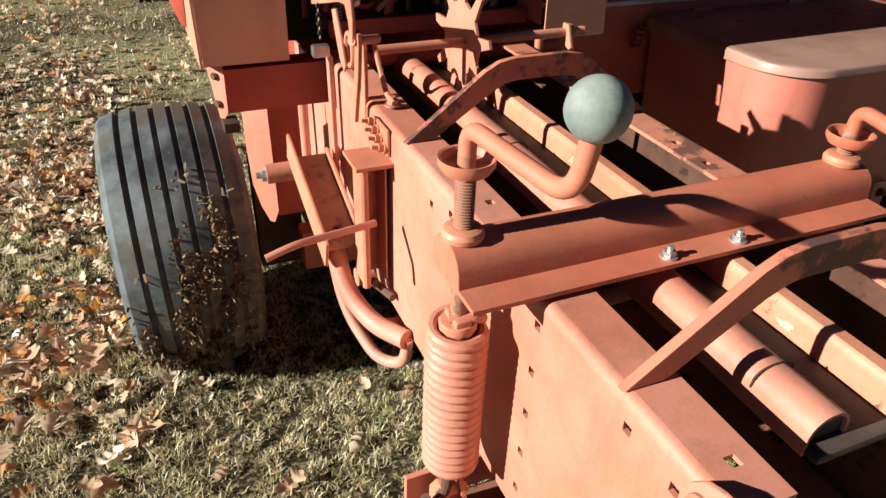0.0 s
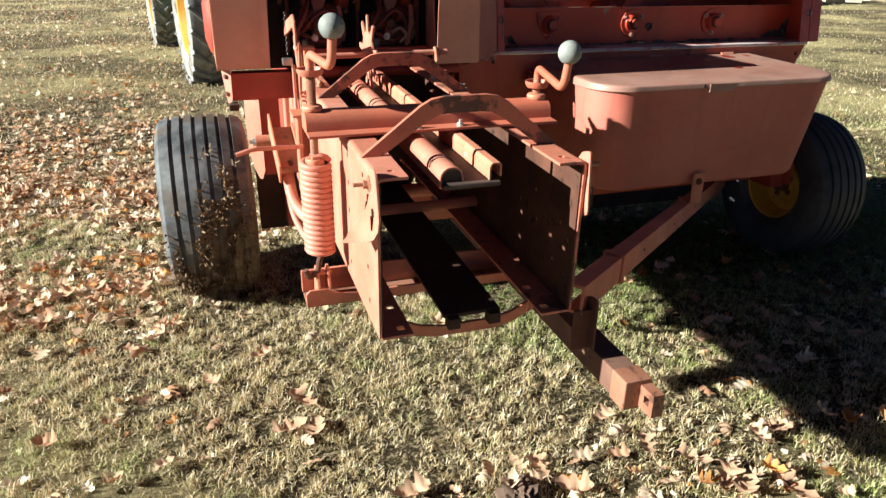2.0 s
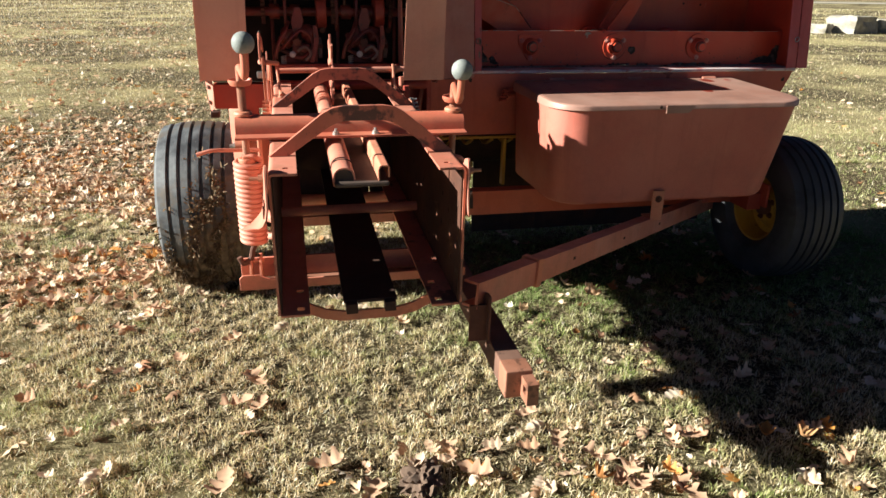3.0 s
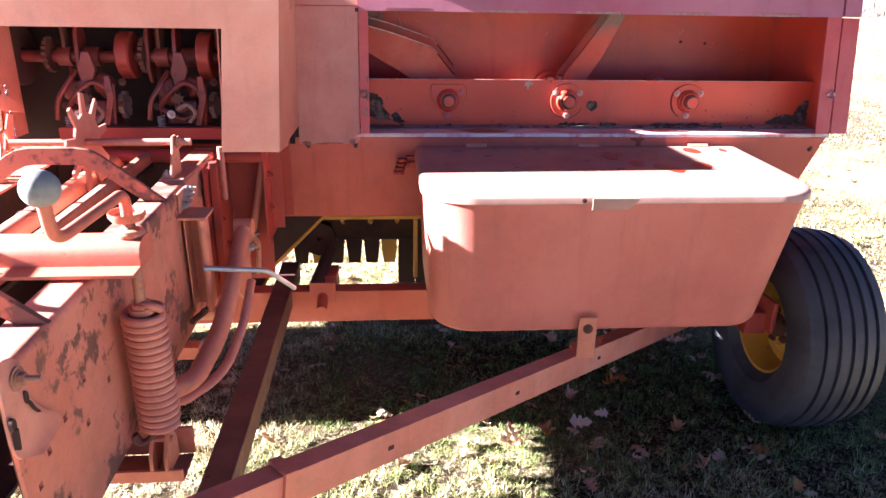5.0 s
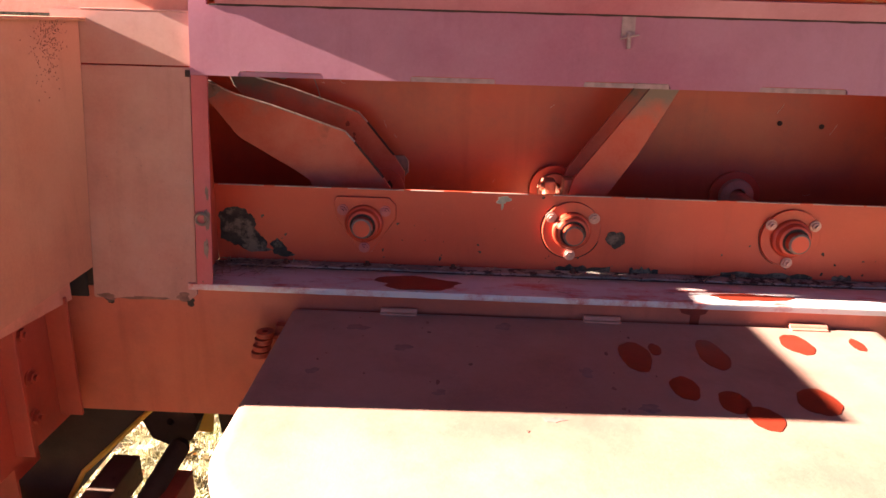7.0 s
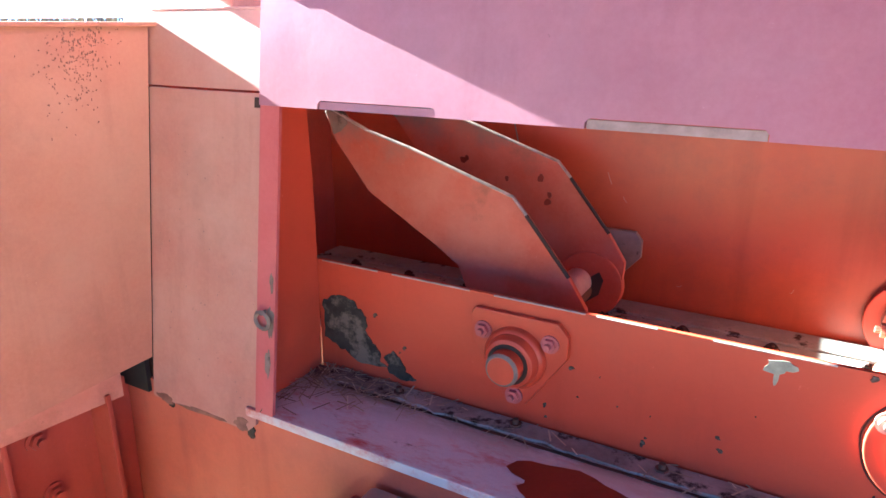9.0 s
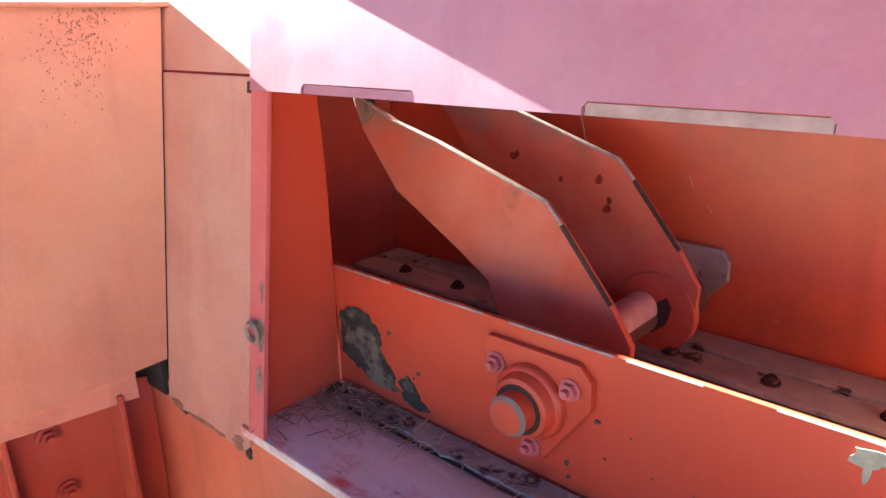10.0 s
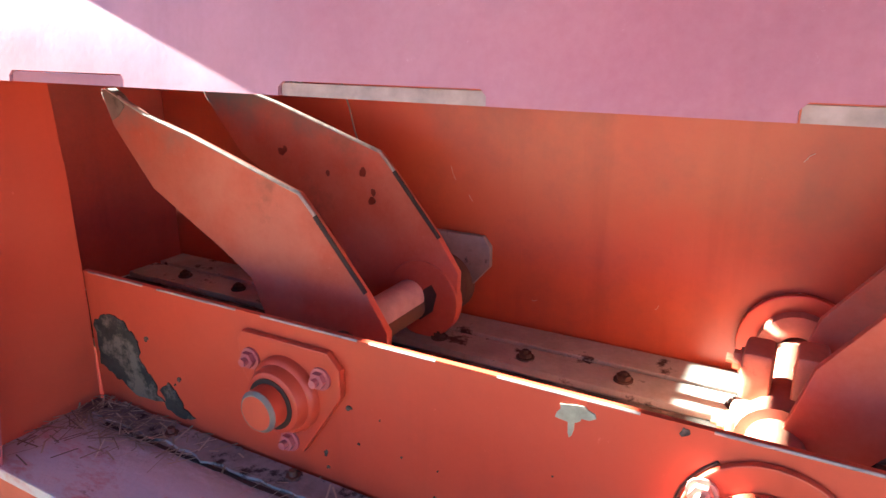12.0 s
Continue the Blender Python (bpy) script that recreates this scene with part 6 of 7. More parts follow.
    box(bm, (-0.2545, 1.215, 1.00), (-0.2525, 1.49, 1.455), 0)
    part("shade_lining", bm, M_DARK, baler, "added dark sheet for the shade beside the knotters")
    for x in (-0.20, -0.16, 0.005, 0.265, 0.50):
        bm = N()
        tube(bm, [(x, 1.42, 1.02), (x + 0.006, 1.43, 1.36)], 0.007, 8)
        part("twine_rod", bm, M_KNOT, baler, "thin upright rod among the knotters")
    for x in (0.055, 0.255, 0.335, 0.47):
        bm = N()
        prism(bm, [(1.36, 1.30), (1.38, 1.335), (1.405, 1.335), (1.425, 1.29), (1.41, 1.19), (1.375, 1.16), (1.35, 1.20)], "x", x, x + 0.012, 0.003)
        part("bearing_arm", bm, M_KNOT, baler, "greasy cast bearing arm on the knotter shaft")
    bm = N()
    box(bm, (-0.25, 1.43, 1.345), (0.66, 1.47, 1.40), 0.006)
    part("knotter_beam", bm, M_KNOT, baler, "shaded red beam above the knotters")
    for x in (0.02, 0.29, 0.46):
        bm = N()
        prism(bm, [(1.36, 1.26), (1.40, 1.26), (1.44, 1.35), (1.40, 1.40), (1.36, 1.35)], "x", x, x + 0.010, 0.002)
        part("shaft_hanger", bm, M_RUST, baler, "hanger plate of the knotter shaft")
    bm = N()
    for k in range(16):
        tube(bm, [(-0.175 + 0.004 * (k % 2), 1.36, 1.36 - k * 0.016), (-0.175 + 0.004 * (k % 2), 1.36, 1.347 - k * 0.016)], 0.006, 6)
    part("drive_chain", bm, M_CHAIN, baler, "dark drive chain")


knotter_cover()


def trip_gear():
    bm = N()
    tube(bm, [(0.03, 0.965, 1.055), (0.47, 0.965, 1.058)], 0.009, 12)
    part("trip_rod", bm, M_SALMON, baler, "thin trip rod across the chamber")
    bm = N()
    box(bm, (0.02, 1.25, 1.010), (0.50, 1.27, 1.046), 0.004)
    part("knotter_sill", bm, M_DEEP, baler, "flat bar below the knotters")
    bm = N()
    tube(bm, [(0.01, 1.215, 0.970), (0.60, 1.215, 0.968)], 0.019, 18)
    part("cross_tube", bm, M_DEEP, baler, "shaded round tube across the chamber")
    # metering star wheel
    pts = []
    for k in range(9):
        a = k * math.tau / 9 + 0.2
        for da, r in ((-0.17, 0.076), (-0.085, 0.122), (0.03, 0.126), (0.17, 0.076)):
            pts.append((0.985 + r * math.cos(a + da), 1.052 + r * math.sin(a + da)))
    bm = N()
    prism(bm, pts, "x", 0.206, 0.213, 0.001)
    part("star_wheel", bm, M_SALMON, baler, "toothed metering star wheel")
    # brackets on the chamber's top edges
    for x in (0.425,):
        bm = N()
        prism(bm, [(0.90, 0.972), (0.99, 0.972), (0.985, 1.03), (0.972, 1.075), (0.952, 1.075), (0.935, 1.03)], "x", x, x + 0.008, 0.002)
        box(bm, (x - 0.025, 0.90, 0.970), (x + 0.035, 0.99, 0.977), 0.002)
        hexbolt(bm, (x + 0.012, 0.965, 1.057), (1, 0, 0), 0.012, 0.010)
        part("rod_bracket", bm, M_CHAMBER, baler, "bracket that carries the trip rod")
        bm = N()
        hexbolt(bm, (x - 0.012, 0.93, 0.977), (0, 0, 1), 0.010, 0.010, 0.006)
        part("bracket_bolt", bm, M_BOLT, baler, "shiny bolt head")
    bm = N()
    tube(bm, [(0.492, 1.17, 0.85), (0.492, 1.17, 1.005)], 0.010, 12)
    part("stop_post", bm, M_SALMON, baler, "short round post")
    # trip levers on the wheel side
    bm = N()
    prism(bm, [(0.903, 1.112), (0.888, 1.105), (0.886, 1.085), (0.897, 1.03), (0.915, 0.98), (0.929, 0.938), (0.937, 0.940), (0.930, 0.985), (0.918, 1.035), (0.908, 1.085)], "x", -0.026, -0.018, 0.002)
    tube(bm, [(-0.034, 0.897, 1.093), (0.026, 0.940, 1.082)], 0.008, 14)
    lev = part("trip_lever", bm, M_CHAMBER, baler, "thin curved trip lever on its pivot")
    bm = N()
    prism(bm, [(0.893, 1.090), (0.888, 1.13), (0.897, 1.165), (0.93, 1.185), (1.10, 1.155), (1.18, 1.118), (1.18, 1.098), (1.05, 1.125), (0.968, 1.142), (0.930, 1.145), (0.912, 1.12), (0.907, 1.09)], "x", -0.034, -0.027, 0.002)
    part("trip_arm", bm, M_SALMON, lev, "curved flat trip arm")
    bm = N()
    prism(bm, [(0.935, 1.085), (0.955, 1.085), (0.957, 1.02), (0.952, 0.927), (0.940, 0.927), (0.935, 1.02)], "x", -0.003, 0.005, 0.002)
    part("second_lever", bm, M_CHAMBER, lev, "second trip lever")
    bm = N()
    tube(bm, rounded([(0.020, 0.947, 1.079), (0.025, 0.925, 1.03), (0.028, 0.903, 0.992), (0.032, 0.875, 0.985)], 0.02, 5), 0.005, 8)
    part("trip_link", bm, M_CHAMBER, lev, "bent link rod")
    bm = N()
    prism(bm, [(1.088, 1.106), (1.062, 1.112), (1.036, 1.071), (1.012, 1.018), (1.022, 1.005), (1.045, 1.02), (1.071, 1.064)], "x", -0.016, -0.011, 0.001)
    part("stop_plate", bm, M_SALMON, lev, "narrow upright stop plate")
    bm = N()
    tube(bm, [(-0.006, 1.010 + 0.022 * math.cos(a), 1.048 + 0.030 * math.sin(a)) for a in np.linspace(0, math.tau, 21)[:-1]], 0.005, 8, closed=True)
    part("stop_ring", bm, M_CHAMBER, lev, "ring beside the stop plate")
    bm = N()
    hexbolt(bm, (0.034, 0.888, 0.976), (0, 0, 1), 0.011, 0.012, 0.006)
    part("bracket_bolt", bm, M_SCREW, baler, "rusty brass-coloured bolt head")
    bm = N()
    for k in range(16):
        z = 1.175 - k * 0.0085
        lathe(bm, [(-0.001, 0.0035), (0.0, 0.0048), (0.001, 0.0035), (0, 0.0025)], (-0.034, 1.12, z), "x" if k % 2 else "y", 10)
    part("chain", bm, M_CHAIN, lev, "short hanging chain")
    bm = N()
    box(bm, (-0.054, 1.100, 1.012), (-0.020, 1.122, 1.036), 0.004)
    part("padlock", bm, M_STEEL, lev, "small shiny metal block")


trip_gear()


def plated_needle_arm(X, y0, sgn):
    """The needle arm on the wheel side: plated bracket, heavy tube and the curved needle."""
    bm = N()
    s = Matrix.Translation((X(0.075), y0 + 0.13, 0.735)) @ Matrix.Rotation(radians(20), 4, "X")
    plate = N()
    box(plate, (-0.032, -0.06, -0.005), (0.032, 0.20, 0.004), 0.002, s)
    box(bm, (-0.040, -0.075, -0.03), (-0.033, 0.24, 0.035), 0.002, s)
    box(bm, (0.033, -0.06, -0.03), (0.040, 0.20, 0.02), 0.002, s)
    arm = part("needle_arm", bm, M_CHAMBER, baler, "plated needle arm with rusty top")
    part("arm_plate", plate, M_SCREW, arm, "rusty orange top plate")
    bm = N()
    hexbolt(bm, s @ Vector((0.0, -0.02, 0.004)), s.to_3x3() @ Vector((0, 0, 1)), 0.009, 0.008, 0.004)
    part("plate_bolt", bm, M_RUST, arm, "rusty bolt head")
    bm = N()
    tube(bm, [(X(0.16), y0 + 0.39, 0.744), (X(0.06), y0 + 0.39, 0.744)], 0.022, 16)
    hub = part("pivot", bm, M_CHAMBER, arm, "pivot hub of the needle arm")
    bm = N()
    hexbolt(bm, (X(0.156), y0 + 0.39, 0.744), (sgn, 0, 0), 0.015, 0.014, 0.012)
    hub_nut = part("pivot_nut", bm, M_BOLT, arm, "bright pivot nut")
    bm = N()
    tube(bm, rounded([(X(0.085), y0 + 0.12, 0.73), (X(0.082), y0 + 0.06, 0.63), (X(0.05), y0 - 0.01, 0.585), (X(0.012), y0 - 0.10, 0.60)], 0.07, 8), 0.0185, 14)
    part("yoke_tube", bm, M_SALMON, arm, "thick bent yoke tube")
    bm = N()
    tube(bm, rounded([(X(0.085), y0 + 0.14, 0.68), (X(0.080), y0 + 0.08, 0.565), (X(0.05), y0 - 0.03, 0.515), (X(0.014), y0 - 0.085, 0.53), (X(0.010), y0 - 0.10, 0.60)], 0.06, 8), [0.012] * 1 + [0.0115] * 27 + [0.009], 12)
    part("needle", bm, M_SALMON, arm, "curved red needle")


def tube_needle_arm(X, y0, sgn):
    """The needle arm on the twine box side: a heavy tube with a bolted bracket and the curved needle."""
    bm = N()
    tube(bm, rounded([(X(0.103), y0 + 0.225, 0.808), (X(0.103), y0 + 0.05, 0.722), (X(0.098), y0 - 0.11, 0.650), (X(0.066), y0 - 0.24, 0.600), (X(0.020), y0 - 0.29, 0.606)], 0.08, 8), 0.022, 16)
    lathe(bm, [(-0.024, 0.001), (-0.024, 0.026), (0.024, 0.026), (0.024, 0.001)], (X(0.103), y0 + 0.228, 0.808), "x", 20)
    arm = part("needle_arm", bm, M_CHAMBER, baler, "heavy bent needle tube, paint scuffed")
    bm = N()
    prism(bm, [(y0 + 0.15, 0.745), (y0 + 0.30, 0.700), (y0 + 0.325, 0.640), (y0 + 0.31, 0.565), (y0 + 0.26, 0.560), (y0 + 0.16, 0.640)], "x", X(0.086), X(0.094), 0.002)
    plate = part("arm_bracket", bm, M_CHAMBER, arm, "bolted bracket plate")
    for yy, zz in ((y0 + 0.285, 0.765), (y0 + 0.335, 0.715)):
        bm = N()
        hexbolt(bm, (X(0.09), yy, zz), (sgn, 0, 0), 0.012, 0.014, 0.010)
        part("bracket_nut", bm, M_BOLT, plate, "bright nut")
    bm = N()
    tube(bm, rounded([(X(0.138), y0 + 0.10, 0.700), (X(0.138), y0 - 0.04, 0.632), (X(0.112), y0 - 0.17, 0.575), (X(0.040), y0 - 0.26, 0.560), (X(0.014), y0 - 0.27, 0.590)], 0.07, 8), 0.0115, 12)
    part("needle", bm, M_SALMON, arm, "curved red needle")


def side_fittings(x, sgn, y0, rodmat, rodlab):
    """Hay resistor box, bolts, needle tube and pin rod on one chamber side."""
    def X(v):
        return x + sgn * v
    def slab(bm, a, b, lo, hi, bev=0.002):
        box(bm, (min(X(a), X(b)), lo[0], lo[1]), (max(X(a), X(b)), hi[0], hi[1]), bev)
    bm = N()
    slab(bm, 0.047, 0.055, (y0, 0.625), (y0 + 0.06, 0.872))
    slab(bm, 0.008, 0.012, (y0 + 0.004, 0.630), (y0 + 0.052, 0.868))
    slab(bm, 0.002, 0.055, (y0 + 0.052, 0.625), (y0 + 0.06, 0.872))
    tube(bm, [(X(0.05), y0 + 0.004, 0.625), (X(0.05), y0 + 0.004, 0.872)], 0.008, 10)
    res = part("wedge_box", bm, M_CHAMBER, baler, "upright channel box bolted on the chamber side", CH)
    bm = N()
    slab(bm, -0.001, 0.068, (y0 - 0.012, 0.872), (y0 + 0.07, 0.880))
    part("box_cap", bm, M_CHAMBER, res, "flat cap of the channel box")
    bm = N()
    slab(bm, 0.001, 0.008, (y0 + 0.002, 0.885), (y0 + 0.075, 0.935), 0.003)
    part("adjuster_plate", bm, M_CHAMBER, res, "small plate above the box")
    for k in range(4):
        bm = N()
        hexbolt(bm, (X(0.008), y0 + 0.012 + 0.018 * k, 0.900 + 0.009 * k), (sgn, 0.0, 0.2), 0.0075, 0.013, 0.012)
        part("adjuster_bolt", bm, M_CHAMBER if sgn < 0 else M_BOLT, res, "adjusting bolt")
    bm = N()
    tube(bm, rounded([(X(0.03), y0 + 0.01, 0.622), (X(0.03), y0 + 0.04, 0.61), (X(0.01), y0 - 0.03, 0.612)], 0.02), 0.008, 8)
    part("box_hook", bm, M_RUST, res, "rusty hook below")
    # the pin rod that sticks out
    bm = N()
    tip = (X(0.242), y0 - 0.105, 0.800) if sgn < 0 else (X(0.252), y0 + 0.08, 0.648)
    knee = (X(0.195), y0 - 0.10, 0.812) if sgn < 0 else (X(0.190), y0 + 0.05, 0.714)
    tube(bm, rounded([tip, knee, (X(0.05), y0 - 0.055 if sgn < 0 else y0 - 0.02, 0.797 if sgn < 0 else 0.752)], 0.02, 5), 0.0065, 10)
    part("pin_rod", bm, rodmat, baler, rodlab, CH)
    if sgn < 0:
        plated_needle_arm(X, y0, sgn)
    else:
        tube_needle_arm(X, y0, sgn)


side_fittings(0.0, -1, 0.80, M_SALMON, "bent red pin rod")
side_fittings(0.467, 1, 0.80, M_STEEL, "bright bent steel rod")


def left_frame():
    def turned(name, pts, x0, y0, slope, thick, mat, label):
        """An upright plate whose face turns towards the wheel side."""
        bm = N()
        prism(bm, pts, "y", 0.0, thick)
        for v in bm.verts:
            v.co.y += y0 + (x0 - v.co.x) * slope
        part(name, bm, mat, baler, label)
    # Frame bar and inner plate carry their shade in this darker red.
    bm = N()
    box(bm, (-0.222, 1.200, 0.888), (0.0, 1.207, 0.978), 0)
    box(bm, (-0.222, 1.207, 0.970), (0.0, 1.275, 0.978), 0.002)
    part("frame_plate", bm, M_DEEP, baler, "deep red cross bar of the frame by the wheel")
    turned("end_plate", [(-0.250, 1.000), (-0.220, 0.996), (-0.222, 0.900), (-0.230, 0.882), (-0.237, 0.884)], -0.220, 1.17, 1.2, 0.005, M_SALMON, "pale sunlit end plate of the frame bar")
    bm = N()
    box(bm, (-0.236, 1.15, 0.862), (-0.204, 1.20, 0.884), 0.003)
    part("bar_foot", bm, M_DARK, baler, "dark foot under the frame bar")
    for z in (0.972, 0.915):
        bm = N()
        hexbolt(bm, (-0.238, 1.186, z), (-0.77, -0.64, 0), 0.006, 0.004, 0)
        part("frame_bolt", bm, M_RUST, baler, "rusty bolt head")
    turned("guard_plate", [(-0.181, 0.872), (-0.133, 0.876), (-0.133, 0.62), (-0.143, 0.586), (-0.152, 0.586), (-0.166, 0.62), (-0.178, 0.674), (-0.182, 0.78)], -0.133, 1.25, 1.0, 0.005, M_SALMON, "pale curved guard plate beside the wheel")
    # The leg's dark colour stands in for the shade behind the wheel.
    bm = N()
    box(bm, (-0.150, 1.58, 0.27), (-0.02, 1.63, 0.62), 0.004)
    part("leg_foot", bm, M_DARK, baler, "axle leg coloured dark for the shade it stands in")
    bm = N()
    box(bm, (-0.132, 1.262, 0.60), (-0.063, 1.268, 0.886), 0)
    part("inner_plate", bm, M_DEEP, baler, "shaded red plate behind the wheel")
    bm = N()
    tube(bm, [(-0.027, 1.388, 0.62), (-0.024, 1.396, 0.90)], 0.012, 14)
    part("brace_rod", bm, M_SALMON, baler, "upright brace tube beside the chamber")
    bm = N()
    box(bm, (-0.022, 1.115, 0.60), (-0.012, 1.135, 1.01), 0.002)
    part("edge_strip", bm, M_SALMON, baler, "narrow upright strip on the chamber side")
    bm = N()
    lathe(bm, [(0.02, 0.002), (-0.014, 0.002), (-0.018, 0.06), (-0.004, 0.105), (0.004, 0.115), (0.02, 0.115)], (-0.268, 1.44, 1.13), "x", 40)
    part("gear_dome", bm, M_DEEP, baler, "domed red gear cover on the side")
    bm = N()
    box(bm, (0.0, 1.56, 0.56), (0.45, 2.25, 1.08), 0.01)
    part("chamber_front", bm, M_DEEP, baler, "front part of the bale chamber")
    # Unseen box, added to throw shade on the ground past the wheel.
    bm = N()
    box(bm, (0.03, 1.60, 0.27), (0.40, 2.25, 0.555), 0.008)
    part("sun_block", bm, M_DARK, baler, "added dark box that keeps low sun off the ground")
    bm = N()
    tube(bm, [(0.604, 1.25, 1.00), (0.548, 1.25, 0.715)], 0.0105, 12)
    part("needle_brake_rod", bm, M_SALMON, baler, "upright rod below the cover")
    bm = N()
    for dx in (-0.017, 0.017):
        tube(bm, rounded([(0.547, 1.25, 0.712), (0.546 + dx, 1.25, 0.690), (0.544 + dx, 1.25, 0.64), (0.541 + dx * 0.8, 1.25, 0.585)], 0.014, 5), 0.0085, 8)
    cle = part("clevis", bm, M_CHAMBER, baler, "forked clevis at the end of the rod")
    bm = N()
    lathe(bm, [(-0.004, 0.008), (-0.004, 0.020), (0.004, 0.020), (0.004, 0.008)], (0.5485, 1.25, 0.718), "z", 6)
    part("lock_nut", bm, M_BOLT, cle, "bright lock nut")
    bm = N()
    hexbolt(bm, (0.510, 1.25, 0.592), (1, 0, 0), 0.009, 0.06, 0.010)
    part("clevis_pin", bm, M_RUST, cle, "rusty clevis pin")
    bm = N()
    prism(bm, [(1.02, 0.60), (1.30, 0.56), (1.30, 0.97), (1.02, 0.97)], "x", 0.474, 0.481, 0.001)
    box(bm, (0.484, 1.05, 0.62), (0.505, 1.075, 0.985), 0.003)
    hexbolt(bm, (0.482, 1.12, 0.90), (1, 0, 0), 0.010, 0.009)
    hexbolt(bm, (0.482, 1.14, 0.80), (1, 0, 0), 0.010, 0.009)
    hexbolt(bm, (0.482, 1.20, 0.70), (1, 0, 0), 0.010, 0.009)
    prism(bm, [(0.48, 0.55), (0.60, 0.55), (0.60, 0.985), (0.48, 0.985)], "y", 1.296, 1.302)
    part("needle_guard", bm, M_DEEP, baler, "deep red guard plates beside the chamber")


left_frame()


def pickup():
    bm = N()
    box(bm, (0.56, 1.59, 0.655), (1.12, 1.60, 0.668), 0.002)
    box(bm, (1.06, 1.60, 0.42), (1.075, 1.64, 0.65), 0.002)
    part("yellow_strip", bm, M_YELLOW, baler, "yellow edge strip of the pickup")
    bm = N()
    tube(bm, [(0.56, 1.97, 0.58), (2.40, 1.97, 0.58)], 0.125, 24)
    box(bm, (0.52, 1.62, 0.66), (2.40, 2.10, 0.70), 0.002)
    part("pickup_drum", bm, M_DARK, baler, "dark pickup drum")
    # Rusty plate, its colour darkened to paint the shade on it.
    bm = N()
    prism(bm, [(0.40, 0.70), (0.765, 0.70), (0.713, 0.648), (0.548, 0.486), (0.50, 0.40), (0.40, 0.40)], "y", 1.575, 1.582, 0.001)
    part("pickup_cheek", bm, M_DARK, baler, "rusty cheek plate of the pickup, darkened for its shade")
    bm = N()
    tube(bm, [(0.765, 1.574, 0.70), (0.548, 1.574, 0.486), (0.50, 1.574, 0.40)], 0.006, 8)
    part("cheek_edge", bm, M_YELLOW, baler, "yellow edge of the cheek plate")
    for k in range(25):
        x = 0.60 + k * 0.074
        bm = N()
        # Past x 1.02 the bands make an added dark curtain over lit ground.
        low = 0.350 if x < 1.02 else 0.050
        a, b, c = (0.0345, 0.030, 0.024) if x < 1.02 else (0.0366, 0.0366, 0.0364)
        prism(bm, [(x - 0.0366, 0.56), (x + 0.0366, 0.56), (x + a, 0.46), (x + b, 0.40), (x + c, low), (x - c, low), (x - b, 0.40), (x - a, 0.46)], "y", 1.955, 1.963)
        part("stripper_band", bm, M_YELLOW if k in (1, 5) else M_DARK, baler, "pickup stripper band; the long ones close off the lit ground")
    for k in range(6):
        x = 0.60 + k * 0.10
        bm = N()
        tube(bm, rounded([(x, 1.60, 0.65), (x, 1.72, 0.60), (x, 1.86, 0.62)], 0.08, 5), 0.008, 8)
        part("guard_band", bm, M_YELLOW, baler, "curved yellow pickup band")
    bm = N()
    lathe(bm, [(-0.02, 0.01), (-0.02, 0.068), (0.02, 0.068), (0.02, 0.01)], (0.700, 1.72, 0.545), "y", 8)
    part("cam_disc", bm, M_DARK, baler, "dark octagonal cam disc")


pickup()


# ---- wheels ----
def wheel(x, y, z, r, w, mat, rim_mat, face, label, grooves=6):
    """A ribbed implement tyre on a pressed rim; face is the side the dish opens to."""
    bm = N()
    h = w / 2
    prof = [(-h * 0.66, r * 0.47), (-h * 0.88, r * 0.56), (-h * 1.0, r * 0.76), (-h * 0.97, r * 0.85), (-h * 0.925, r * 0.915)]
    n = grooves + 1
    for i in range(n):
        a, b = -0.88 + 1.76 * i / n, -0.88 + 1.76 * (i + 1) / n
        def crown(s):
            return r * (1 - 0.075 * abs(s) ** 2.4)
        if i:
            prof += [(h * (a + 0.035), crown(a) - 0.011), (h * (a + 0.045), crown(a))]
        else:
            prof += [(h * a, crown(a))]
        if i < n - 1:
            prof += [(h * (b - 0.045), crown(b)), (h * (b - 0.035), crown(b) - 0.011)]
        else:
            prof += [(h * b, crown(b))]
    prof += [(h * 0.925, r * 0.915), (h * 0.97, r * 0.85), (h * 1.0, r * 0.76), (h * 0.88, r * 0.56), (h * 0.66, r * 0.47)]
    lathe(bm, prof, (x, y, z), "x", 84)
    for v in bm.verts:  # a slight flat where it stands
        flat = z - r + 0.010
        if v.co.z < flat:
            v.co.z = flat + 0.3 * (v.co.z - flat)
    wh = part("wheel_tyre", bm, mat, baler, label, None, 28)
    bm = N()
    lathe(bm, [(-h * 0.66, r * 0.48), (-h * 0.71, r * 0.51), (-h * 0.64, r * 0.45), (0, r * 0.38), (h * 0.64, r * 0.45), (h * 0.71, r * 0.51), (h * 0.66, r * 0.48), (0, r * 0.41)], (x, y, z), "x", 60)
    f = face * h
    lathe(bm, [(f * 0.20, 0.03), (f * 0.25, r * 0.20), (f * 0.05, r * 0.30), (f * 0.05, r * 0.40), (f * -0.02, r * 0.40), (f * 0.0, r * 0.29), (f * 0.20, r * 0.19), (f * 0.15, 0.03)], (x, y, z), "x", 48)
    rim = part("rim", bm, rim_mat, wh, "dished steel rim")
    bm = N()
    lathe(bm, [(f * 0.2, 0.001), (f * 0.2, r * 0.12), (f * 0.45, r * 0.10), (f * 0.5, r * 0.06), (f * 0.5, 0.001)], (x, y, z), "x", 24)
    for k in range(5):
        a = k * math.tau / 5
        hexbolt(bm, (x + f * 0.24, y + r * 0.16 * math.cos(a), z + r * 0.16 * math.sin(a)), (face, 0, 0), 0.011, 0.012)
    part("hub", bm, M_RUST, wh, "rusty hub and nuts")
    return wh


